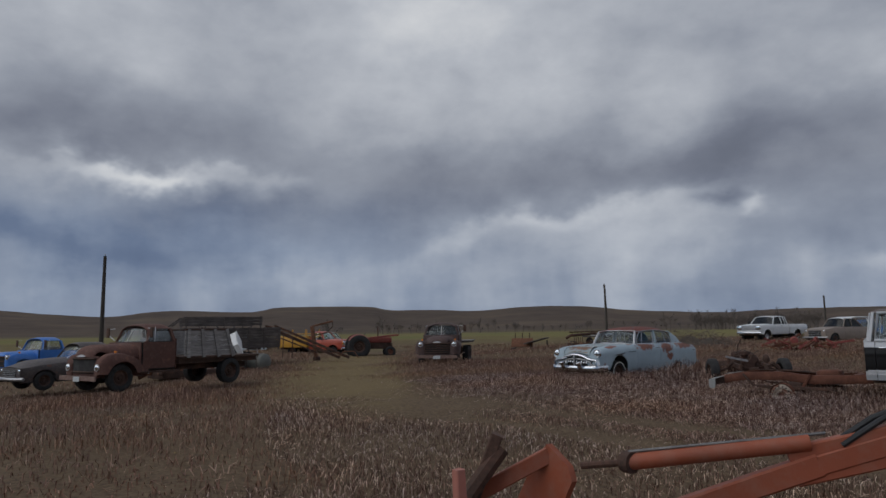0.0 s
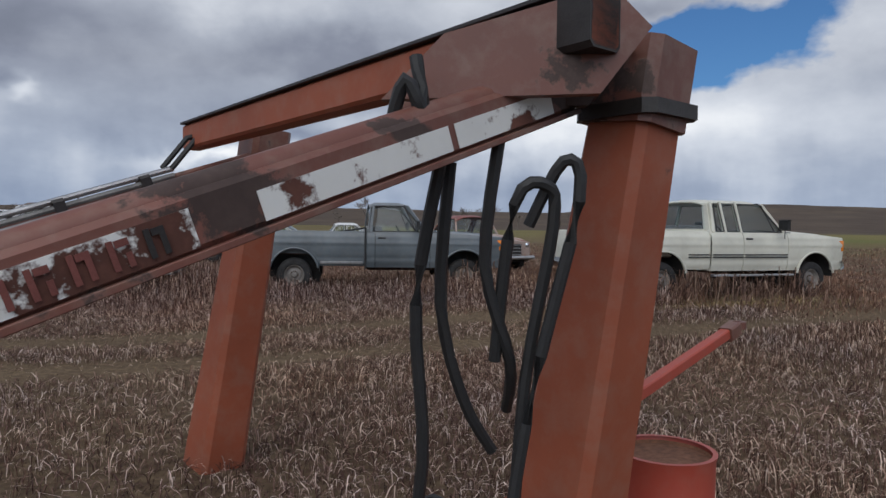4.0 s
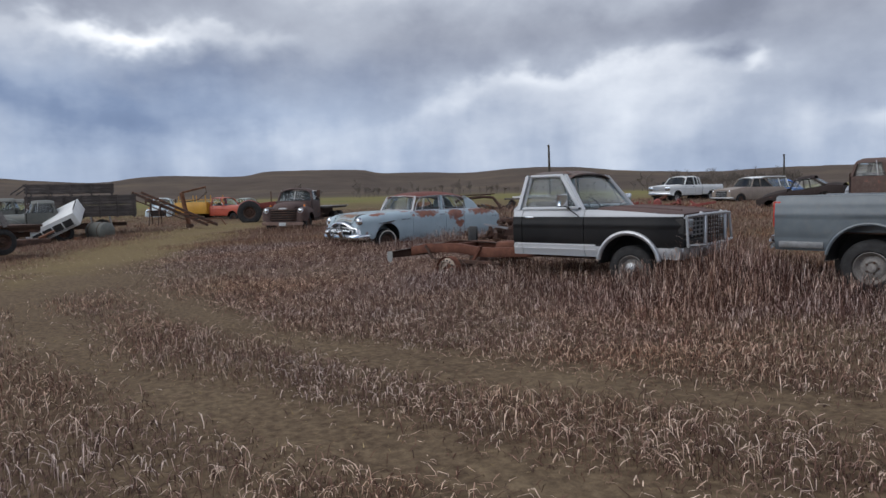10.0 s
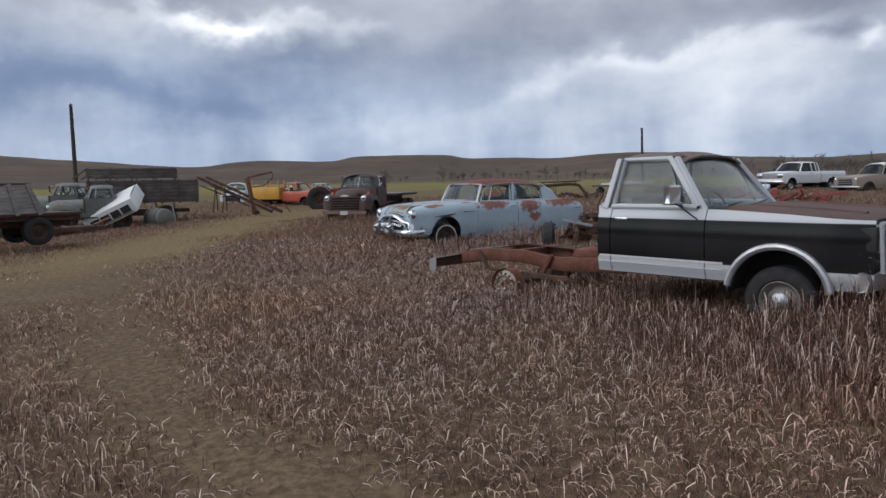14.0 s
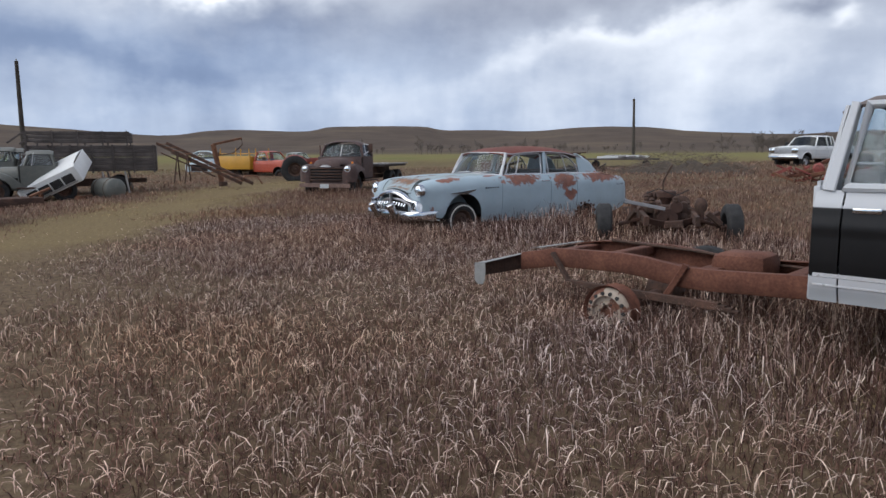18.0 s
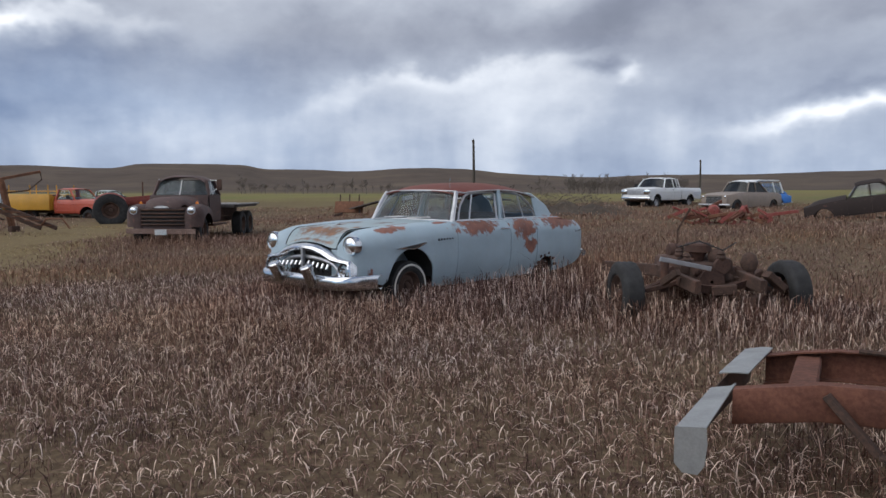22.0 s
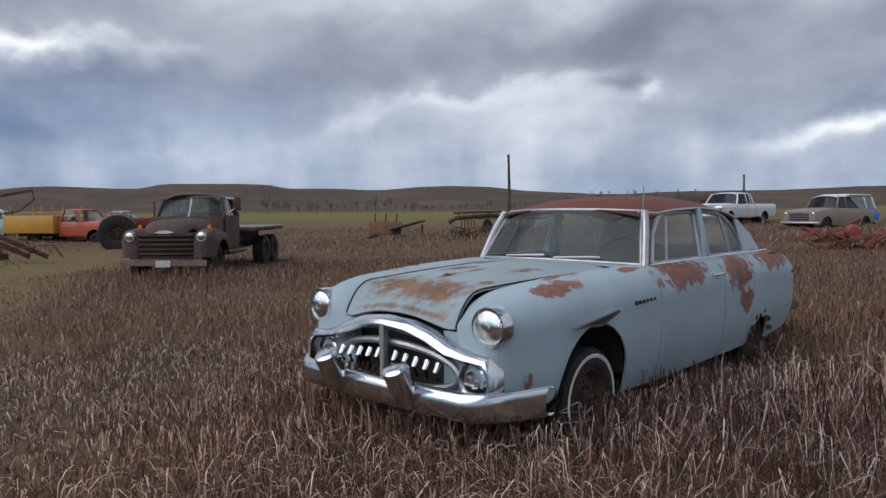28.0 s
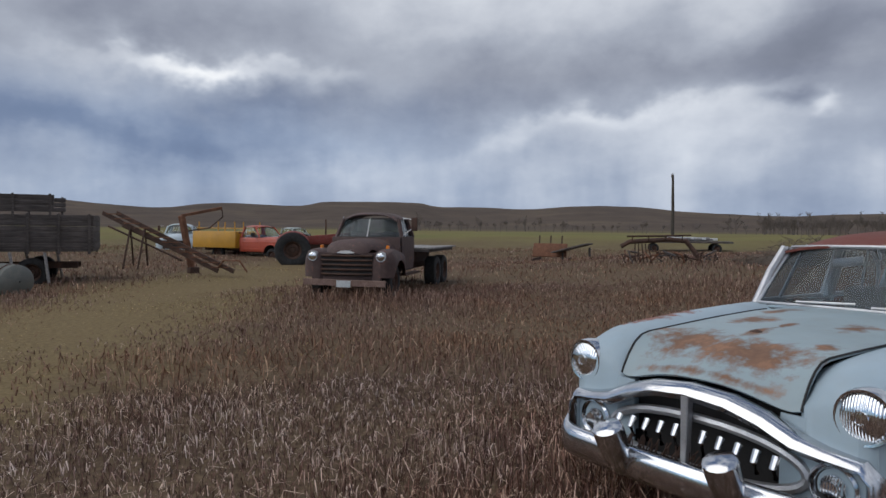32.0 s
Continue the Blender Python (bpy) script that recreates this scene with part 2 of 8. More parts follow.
def rusty_metal(name, color=(0.16, 0.07, 0.04), rough=0.9, light=(0.33, 0.16, 0.09)):
    m, nt, b, pos = base_material(name)
    large, small = noise_tex(nt, pos, 3.0, 6.0, 0.65), noise_tex(nt, pos, 45.0, 4.0, 0.6)
    col = ramp(nt, large, [(0.28, tuple(c * 0.45 for c in color)), (0.5, color), (0.74, light)])
    wire(nt, blend(nt, 0.35, col, ramp(nt, small, [(0.35, tuple(c * 0.5 for c in color)), (0.7, light)])), b.inputs["Base Color"])
    b.inputs["Roughness"].default_value, b.inputs["Metallic"].default_value = rough, 0.15
    relief(nt, b, small, 0.5, 0.004)
    return m


def old_wood(name, color=(0.13, 0.11, 0.095), grain=(0.24, 0.21, 0.18)):
    m, nt, b, pos = base_material(name)
    mp = nt.nodes.new("ShaderNodeMapping")
    mp.inputs["Scale"].default_value = (1.2, 14, 14)
    wire(nt, pos, mp.inputs["Vector"])
    streak, stain = noise_tex(nt, mp.outputs[0], 2.5, 6.0, 0.6), noise_tex(nt, pos, 2.2, 4.0)
    info = nt.nodes.new("ShaderNodeObjectInfo").outputs["Random"]
    col = blend(nt, 0.35, ramp(nt, streak, [(0.3, tuple(c * 0.4 for c in color)), (0.5, color), (0.72, grain)]), ramp(nt, stain, [(0.35, tuple(c * 0.5 for c in color)), (0.7, grain)]))
    wire(nt, blend(nt, calc(nt, "MULTIPLY", info, 0.45), col, tuple(c * 0.55 for c in color)), b.inputs["Base Color"])
    b.inputs["Roughness"].default_value = 0.9
    relief(nt, b, streak, 0.6, 0.006)
    return m


def glass_pane(name, tint=(0.75, 0.82, 0.84), clear=0.75, rough=0.03):
    """Old window glass: mostly clear, dusty, with a mirror's gloss on top."""
    m = bpy.data.materials.new(name)
    m.use_nodes = True
    nt = m.node_tree
    b = nt.nodes["Principled BSDF"]
    pos = nt.nodes.new("ShaderNodeTexCoord").outputs["Object"]
    dirt = noise_tex(nt, pos, 3.0, 5.0, 0.65)
    b.inputs["Base Color"].default_value = (0.40, 0.43, 0.45, 1)
    b.inputs["IOR"].default_value = 1.6
    wire(nt, ramp(nt, dirt, [(0.35, rough), (0.75, rough + 0.14)]), b.inputs["Roughness"])
    thin = nt.nodes.new("ShaderNodeBsdfTransparent")
    thin.inputs[0].default_value = (*tint, 1)
    gloss = nt.nodes.new("ShaderNodeBsdfGlossy")
    gloss.inputs["Roughness"].default_value = rough
    edge = nt.nodes.new("ShaderNodeLayerWeight")
    edge.inputs[0].default_value = 0.5
    fres = calc(nt, "MULTIPLY_ADD", calc(nt, "POWER", edge.outputs["Facing"], 4.0), 0.45, 0.022)
    dusty = nt.nodes.new("ShaderNodeMixShader")
    wire(nt, calc(nt, "MULTIPLY", ramp(nt, dirt, [(0.3, 0.25), (0.75, 1.0)]), 1.0 - clear), dusty.inputs[0])
    wire(nt, thin.outputs[0], dusty.inputs[1])
    wire(nt, b.outputs[0], dusty.inputs[2])
    top = nt.nodes.new("ShaderNodeMixShader")
    wire(nt, fres, top.inputs[0])
    wire(nt, dusty.outputs[0], top.inputs[1])
    wire(nt, gloss.outputs[0], top.inputs[2])
    wire(nt, top.outputs[0], nt.nodes["Material Output"].inputs[0])
    return m


M_RUST = rusty_metal("rusted_steel")
M_RUST_RED = rusty_metal("red_rust", (0.125, 0.045, 0.027), 0.9, (0.235, 0.10, 0.062))
M_RUST_DARK = rusty_metal("dark_rust", (0.065, 0.04, 0.03), 0.9, (0.16, 0.08, 0.055))
M_RUBBER = plain("weathered_rubber", (0.022, 0.021, 0.021), 0.85, 0, 0.3, 9)
M_CHROME = plain("pitted_chrome", (0.62, 0.63, 0.65), 0.16, 1.0, 0.12, 12, 0.08)
M_DULL = plain("dull_aluminium", (0.45, 0.45, 0.46), 0.45, 0.8, 0.2, 8)
M_BLACK = plain("black_plastic", (0.02, 0.02, 0.021), 0.6, 0, 0.25, 10)
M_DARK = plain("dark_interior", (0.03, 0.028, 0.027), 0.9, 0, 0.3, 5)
M_SEAT = plain("grey_seat_cloth", (0.16, 0.15, 0.145), 0.9, 0, 0.25, 7)
M_GLASS = glass_pane("dusty_glass", (0.93, 0.97, 0.98), 0.965)
M_GLASS_HAZY = glass_pane("hazy_windscreen_glass", (0.94, 0.97, 0.98), 0.94)
M_GLASS_TINT = glass_pane("aged_windscreen_glass", (0.66, 0.71, 0.74), 0.95)
M_GLASS_DEEP = glass_pane("deep_tinted_glass", (0.16, 0.18, 0.20), 0.9)
M_GLASS_DIM = glass_pane("dull_glass", (0.5, 0.56, 0.6), 0.55, 0.05)
M_LENS = plain("headlamp_glass", (0.78, 0.80, 0.82), 0.07, 1.0, 0.08, 20, 0.0)
lens_nodes = M_LENS.node_tree
flutes = lens_nodes.nodes.new("ShaderNodeTexWave")
flutes.bands_direction = "Y"
flutes.inputs["Scale"].default_value, flutes.inputs["Distortion"].default_value = 26.0, 0.0
wire(lens_nodes, lens_nodes.nodes.new("ShaderNodeTexCoord").outputs["Object"], flutes.inputs["Vector"])
relief(lens_nodes, lens_nodes.nodes["Principled BSDF"], flutes.outputs["Fac"], 0.5, 0.004)
M_AMBER = plain("amber_lens", (0.75, 0.22, 0.02), 0.25, 0, 0.15, 20, 0)
M_REDLENS = plain("red_lens", (0.45, 0.03, 0.02), 0.25, 0, 0.2, 20, 0)
M_WHITE = plain("white_steel_rim", (0.62, 0.60, 0.55), 0.55, 0, 0.25, 9)
M_RIM = rusty_metal("dull_painted_rim", (0.20, 0.18, 0.165), 0.7, (0.40, 0.37, 0.34))
M_WOOD = old_wood("grey_weathered_wood", (0.27, 0.25, 0.24), (0.50, 0.48, 0.46))
M_WOOD_DARK = old_wood("dark_weathered_wood", (0.085, 0.070, 0.064), (0.20, 0.17, 0.155))
M_POLE = old_wood("pole_wood", (0.06, 0.05, 0.042), (0.13, 0.11, 0.09))
M_PLATE = plain("licence_plate", (0.5, 0.52, 0.52), 0.5, 0, 0.2, 20)


# ---- mesh tools ----
def thing(name, x, y, z=0.0, turn=0.0, label="", category="", group="", rx=0.0, ry=0.0):
    ob = new(name)
    ob.matrix_world = pose(x, y, z, rx, ry, turn)
    ob.empty_display_size = 0.3
    return tagged(ob, label, category, group)


def part(name, bm, mat, parent, label="", smooth=False):
    me = bpy.data.meshes.new(name)
    bmesh.ops.recalc_face_normals(bm, faces=bm.faces)
    bm.to_mesh(me)
    bm.free()
    me.materials.append(mat)
    if smooth:
        me.polygons.foreach_set("use_smooth", [True] * len(me.polygons))
        me.set_sharp_from_angle(angle=radians(42))
    ob = new(name, me)
    ob.parent = parent
    return tagged(ob, label) if label else ob


def solid(name, mat, parent, *makers, label="", smooth=True):
    bm = bmesh.new()
    for maker in makers:
        maker(bm)
    return part(name, bm, mat, parent, label, smooth)


def pieces(name, mat, parent, *makers, label="", smooth=True):
    """The same as solid, with one object for each maker."""
    return [solid(name, mat, parent, maker, label=label, smooth=smooth) for maker in makers][0]


def box(x0, x1, y0, y1, z0, z1, bevel=0.0, m=None):
    def make(bm):
        g = bmesh.ops.create_cube(bm, size=1)["verts"]
        for v in g:
            v.co = Vector(((x0 + x1) / 2 + v.co.x * (x1 - x0), (y0 + y1) / 2 + v.co.y * (y1 - y0), (z0 + z1) / 2 + v.co.z * (z1 - z0)))
        if bevel:
            es = list({e for v in g for e in v.link_edges})
            out = bmesh.ops.bevel(bm, geom=es, offset=bevel, segments=2, affect="EDGES", profile=0.5)
            g = out["verts"]
            g = list({v for f in out["faces"] for v in f.verts} | set(v for v in g if v.is_valid))
        if m is not None:
            bmesh.ops.transform(bm, matrix=m, verts=[v for v in g if v.is_valid])
    return make


def grid(bm, rows, close=False):
    """Faces over rows of equally many points."""
    vs = [[bm.verts.new(p) for p in row] for row in rows]
    n = len(rows[0])
    for a, b in zip(vs, vs[1:]):
        for k in range(n if close else n - 1):
            q = (a[k], a[(k + 1) % n], b[(k + 1) % n], b[k])
            try:
                bm.faces.new(q)
            except ValueError:
                pass
    return vs


def frame_at(p0, p1, hint=(0, 0, 1)):
    d = (Vector(p1) - Vector(p0)).normalized()
    h = Vector(hint)
    if abs(d.dot(h)) > 0.98:
        h = Vector((1, 0, 0))
    side = d.cross(h).normalized()
    return d, side, side.cross(d).normalized()


def tube(points, r, seg=8, cap=True, r1=None):
    """A round bar along points; r1: the radius at its end."""
    def make(bm):
        rows, n = [], len(points)
        for k, p in enumerate(points):
            a, b = points[max(0, k - 1)], points[min(n - 1, k + 1)]
            _, s, u = frame_at(a, b)
            rr = r if r1 is None else r + (r1 - r) * k / max(1, n - 1)
            rows.append([Vector(p) + rr * (math.cos(t) * s + math.sin(t) * u) for t in (2 * math.pi * j / seg for j in range(seg))])
        vs = grid(bm, rows, close=True)
        if cap:
            bm.faces.new(vs[0])
            bm.faces.new(list(reversed(vs[-1])))
    return make


def beam(p0, p1, w, h, w1=None, h1=None, hint=(0, 0, 1)):
    """A rectangular bar from p0 to p1, w across and h high, tapering to w1, h1."""
    def make(bm):
        _, s, u = frame_at(p0, p1, hint)
        rows = []
        for p, a, b in ((p0, w, h), (p1, w1 or w, h1 or h)):
            c = min(a, b) * 0.12
            ring = [(a / 2 - c, b / 2), (a / 2, b / 2 - c), (a / 2, -b / 2 + c), (a / 2 - c, -b / 2), (-a / 2 + c, -b / 2), (-a / 2, -b / 2 + c), (-a / 2, b / 2 - c), (-a / 2 + c, b / 2)]
            rows.append([Vector(p) + i * s + j * u for i, j in ring])
        vs = grid(bm, rows, close=True)
        bm.faces.new(vs[0])
        bm.faces.new(list(reversed(vs[1])))
    return make


def lathe(profile, axis="y", at=(0, 0, 0), seg=24, cap=False):
    """Turns points of (radius, along) round an axis through at."""
    def make(bm):
        rows = []
        for r, h in profile:
            ring = []
            for k in range(seg):
                c, s = math.cos(2 * math.pi * k / seg) * r, math.sin(2 * math.pi * k / seg) * r
                ring.append(Vector(at) + Vector({"y": (c, h, s), "x": (h, c, s), "z": (c, s, h)}[axis]))
            rows.append(ring)
        vs = grid(bm, rows, close=True)
        if cap:
            bm.faces.new(vs[0])
            bm.faces.new(vs[-1])
    return make


def prism(points, y0, y1, axis="y"):
    """A flat outline of (x, z) points drawn out from y0 to y1."""
    def make(bm):
        put = (lambda p, h: (p[0], h, p[1])) if axis == "y" else ((lambda p, h: (h, p[0], p[1])) if axis == "x" else (lambda p, h: (p[0], p[1], h)))
        a, b = [bm.verts.new(put(p, y0)) for p in points], [bm.verts.new(put(p, y1)) for p in points]
        bm.faces.new(a)
        bm.faces.new(list(reversed(b)))
        for k in range(len(points)):
            bm.faces.new((a[k], b[k], b[(k + 1) % len(points)], a[(k + 1) % len(points)]))
    return make


def curve(points):
    """A smooth run through (x, value) points with rising x."""
    pts = sorted(points)
    xs, vs = [p[0] for p in pts], [p[1] for p in pts]
    slope = [0.0] * len(xs)
    for k in range(1, len(xs) - 1):
        a, b = (vs[k] - vs[k - 1]) / (xs[k] - xs[k - 1]), (vs[k + 1] - vs[k]) / (xs[k + 1] - xs[k])
        slope[k] = 0.0 if a * b <= 0 else 2 * a * b / (a + b)

    def run(x):
        if x <= xs[0]:
            return vs[0]
        if x >= xs[-1]:
            return vs[-1]
        k = max(i for i in range(len(xs) - 1) if xs[i] <= x)
        w = xs[k + 1] - xs[k]
        u = (x - xs[k]) / w
        return (2 * u**3 - 3 * u * u + 1) * vs[k] + (u**3 - 2 * u * u + u) * w * slope[k] + (3 * u * u - 2 * u**3) * vs[k + 1] + (u**3 - u * u) * w * slope[k + 1]
    return run


def spread(a, b, n):
    return [a + (b - a) * k / (n - 1) for k in range(n)]


def sheet(rows, thick):
    """A curved plate over rows of points, thickened along its normals."""
    def make(bm):
        vs = grid(bm, rows)
        fs = list({f for r in vs for v in r for f in v.link_faces})
        bmesh.ops.recalc_face_normals(bm, faces=fs)
        bmesh.ops.solidify(bm, geom=fs, thickness=thick)
    return make


def pane(a, b, c, d, thick=0.005):
    """A flat four-cornered plate."""
    def make(bm):
        n = (Vector(b) - Vector(a)).cross(Vector(d) - Vector(a)).normalized() * thick
        lo, hi = [bm.verts.new(Vector(p)) for p in (a, b, c, d)], [bm.verts.new(Vector(p) + n) for p in (a, b, c, d)]
        bm.faces.new(lo)
        bm.faces.new(list(reversed(hi)))
        for k in range(4):
            bm.faces.new((lo[k], hi[k], hi[(k + 1) % 4], lo[(k + 1) % 4]))
    return make


def sstep(a, b, v):
    u = min(1.0, max(0.0, (v - a) / (b - a)))
    return u * u * (3 - 2 * u)


# ---- ground, hills ----
def ground_z(x, y):
    z = 0.20 * sstep(-8, 0, x) * sstep(6, 12, y)
    z -= 0.55 * math.exp(-((x + 30.5) / (9 if x > -30.5 else 13)) ** 2 - ((y - 0.5) / 8) ** 2)
    z += 0.5 * sstep(20, 32, y) * sstep(-44, -36, x) * (1 - sstep(-14, -6, x))
    r = math.hypot(x + 12, y - 10)
    z += 1.3 * sstep(32, 75, r)
    z += 0.03 * math.sin(x * 0.9 + 1.3) * math.sin(y * 0.8) * sstep(2.0, 4.0, abs(y - 9) + abs(x + 8) * 0.1)
    return z


# how high the skyline stands, in degrees over level, by yaw to the left from north
SKYLINE = curve([(-60, 1.2), (-20, 2.2), (-12, 1.75), (-6, 1.5), (8, 1.7), (23, 1.5), (30, 1.4), (37, 1.45), (41, 1.6), (43, 1.75), (46, 2.05), (50.5, 2.13), (54.5, 1.88), (61.6, 1.88), (63.4, 2.2), (70.8, 2.25), (72.8, 1.95), (79.4, 1.85), (84, 1.55), (88, 1.8), (93, 2.2), (100, 2.6), (110, 2.1), (140, 1.1), (180, 0.6), (240, 0.6), (300, 0.9)])
bm = bmesh.new()
rings = [0.0, 2, 4, 6, 8, 10, 12, 14, 16, 18, 20, 22, 24, 26, 28, 30, 33, 36, 40, 45, 50, 56, 63, 70, 80, 95, 120, 160, 220, 300, 400, 500, 600, 700, 800, 900, 1000, 1150, 1400, 1900, 3000, 4500]
rows = []
for r in rings[1:]:
    row = []
    for k in range(480):
        a = 2 * math.pi * k / 480
        x, y = -12 - r * math.sin(a), 10 + r * math.cos(a)
        z = ground_z(x, y)
        if r > 200:
            deg = math.degrees(a)
            deg = deg - 360 if deg > 300 else deg
            e = SKYLINE(deg) + 0.03 * noise.noise((math.cos(a) * 9, math.sin(a) * 9, 0)) + 0.03 * noise.noise((math.cos(a) * 40, math.sin(a) * 40, 5))
            z += math.tan(radians(e)) * 950 * sstep(260, 1000, r) * (1 - 0.25 * sstep(1000, 1900, r)) + 4.0 * noise.noise((x / 130, y / 130, 2)) * sstep(300, 600, r)
        row.append((x, y, z))
    rows.append(row)
vs = grid(bm, rows, close=True)
mid_v = bm.verts.new((-12, 10, ground_z(-12, 10)))
for k in range(480):
    bm.faces.new((mid_v, vs[0][k], vs[0][(k + 1) % 480]))

TRACK = [(9, 14.2), (0.5, 10.6), (-5, 8.4), (-8, 7.4), (-13, 7.0), (-19, 7.4), (-25, 9.2), (-31, 12.6), (-40, 17.5), (-55, 26)]


def ground_material():
    m, nt, b, pos = base_material("dry_prairie_ground")
    large, mid, small = noise_tex(nt, pos, 0.06, 4.0, 0.6), noise_tex(nt, pos, 0.9, 6.0, 0.65), noise_tex(nt, pos, 14.0, 5.0, 0.65)
    soil = blend(nt, 0.6, ramp(nt, mid, [(0.3, (0.068, 0.043, 0.028)), (0.55, (0.118, 0.080, 0.050)), (0.75, (0.175, 0.128, 0.078))]), ramp(nt, small, [(0.34, (0.058, 0.038, 0.025)), (0.66, (0.225, 0.165, 0.102))]))
    field = ramp(nt, large, [(0.35, (0.15, 0.125, 0.05)), (0.5, (0.18, 0.155, 0.06)), (0.65, (0.14, 0.14, 0.05))])
    hill = blend(nt, 0.5, ramp(nt, noise_tex(nt, pos, 0.012, 5.0, 0.6), [(0.3, (0.066, 0.047, 0.038)), (0.5, (0.096, 0.069, 0.053)), (0.68, (0.16, 0.115, 0.075))]), ramp(nt, noise_tex(nt, pos, 0.05, 4.0), [(0.3, (0.055, 0.043, 0.035)), (0.7, (0.115, 0.09, 0.068))]))
    off = nt.nodes.new("ShaderNodeVectorMath")
    off.operation = "DISTANCE"
    wire(nt, pos, off.inputs[0])
    off.inputs[1].default_value = (-12, 10, 0)
    far = off.outputs["Value"]
    wobble = calc(nt, "ADD", far, calc(nt, "MULTIPLY", calc(nt, "SUBTRACT", large, 0.5), 50.0))
    col = blend(nt, ramp(nt, calc(nt, "DIVIDE", wobble, 100.0), [(0.42, 0.0), (0.66, 1.0)]), soil, field)
    col = blend(nt, ramp(nt, calc(nt, "DIVIDE", wobble, 1000.0), [(0.22, 0.0), (0.34, 1.0)]), col, hill)
    mown = nt.nodes.new("ShaderNodeMapping")
    mown.vector_type = "TEXTURE"
    mown.inputs["Location"].default_value, mown.inputs["Scale"].default_value, mown.inputs["Rotation"].default_value = (-32, 12.9, 0), (21, 3.6, 50), (0, 0, radians(-26))
    wire(nt, pos, mown.inputs["Vector"])
    reach = nt.nodes.new("ShaderNodeVectorMath")
    reach.operation = "LENGTH"
    wire(nt, mown.outputs[0], reach.inputs[0])
    strip = ramp(nt, calc(nt, "ADD", reach.outputs["Value"], calc(nt, "MULTIPLY", calc(nt, "SUBTRACT", mid, 0.5), 0.9)), [(0.6, 1.0), (1.0, 0.0)])
    col = blend(nt, strip, col, ramp(nt, small, [(0.3, (0.115, 0.083, 0.042)), (0.7, (0.24, 0.178, 0.092))]))
    wire(nt, col, b.inputs["Base Color"])
    b.inputs["Roughness"].default_value = 0.95
    b.inputs["Specular IOR Level"].default_value = 0.1
    relief(nt, b, blend(nt, 0.5, mid, small), 0.8, 0.05)
    return m


tagged(part("ground", bm, ground_material(), None, "", True), "brown dry prairie field rising to bare hills", "ground", kind="structure")


# ---- vehicle kit: x ahead from the front axle, y to the vehicle's left, z up ----
def arch(sill, *wheels):
    """The lower edge of a side with wheel arches of (x, z, r)."""
    def run(x):
        z = sill(x) if callable(sill) else sill
        for xc, zc, r in wheels:
            if abs(x - xc) < r:
                z = max(z, zc + math.sqrt(r * r - (x - xc) ** 2))
        return z
    return run


def stations(x0, x1, step=0.09, wheels=()):
    xs = set(round(v, 4) for v in spread(x0, x1, max(2, int(abs(x1 - x0) / step) + 1)))
    for xc, _, r in wheels:
        for k in range(13):
            v = xc + r * 0.999 * math.cos(math.pi * k / 12)
            if min(x0, x1) < v < max(x0, x1):
                xs.add(round(v, 4))
    return sorted(xs, reverse=True)


def side(xs, low, high, wide, sign, n=9, thick=0.018):
    """One skin of a vehicle's side between the heights low and high; wide gives its half width."""
    low = low if callable(low) else (lambda x, v=low: v)
    high = high if callable(high) else (lambda x, v=high: v)
    return sheet([[(x, sign * wide(x, z), z) for z in spread(low(x), max(low(x) + 0.004, high(x)), n)] for x in xs], thick)


M_EDGE = plain("bright_moulding", (0.66, 0.66, 0.67), 0.3, 0.4, 0.15, 14)


def pod_fender(sign, xf, round_len, xs, inner, wide, top, low, pin, crown=0.03, dip=0.03, inner_low=0.45):
    """A front fender as one skin: inner wall, crown and side, drawn together to a rounded nose at pin (y, z)."""
    def section(x, y_edge=None):
        yi, zt, zl = inner(x), top(x), low(x)
        yo = wide(x, zt)
        pts = [(yi, inner_low + (zt - dip - inner_low) * u) for u in spread(0, 1, 5)[:-1]]
        pts += [(yi + (yo - yi) * u, zt + crown * math.sin(math.pi * u) - dip * (1 - u) ** 3) for u in spread(0, 1, 9)]
        return pts + [(wide(x, z), z) for z in spread(zt, max(zl + 0.004, min(zt, zl + 0.004)), 15)[1:]]
    rows = []
    first = section(xf - round_len)
    for q in (0.0, 0.02, 0.06, 0.12, 0.2, 0.3, 0.42, 0.56, 0.72, 0.88):
        row, here = [], section(xf - round_len * q)
        for k, ((y, z), _) in enumerate(zip(here, first)):
            power = 5.0 if k < 4 else 2.3
            w = 1 - (1 - (1 - q) ** power) ** (1 / power)
            cy, cz = pin[0], min(z, pin[1])
            row.append((xf - round_len * q, sign * (y + (cy - y) * w), z + (cz - z) * w))
        rows.append(row)
    for x in xs:
        rows.append([(x, sign * y, z) for y, z in section(x)])
    return sheet(rows, 0.015)


def lid(xs, wide, edge, top, n=11, power=2.0, thick=0.015):
    """A crowned panel from side to side: its edge at height edge(x), its middle at top(x)."""
    return sheet([[(x, u * wide(x), edge(x) + (top(x) - edge(x)) * (1 - abs(u) ** power)) for u in spread(-1, 1, n)] for x in xs], thick)


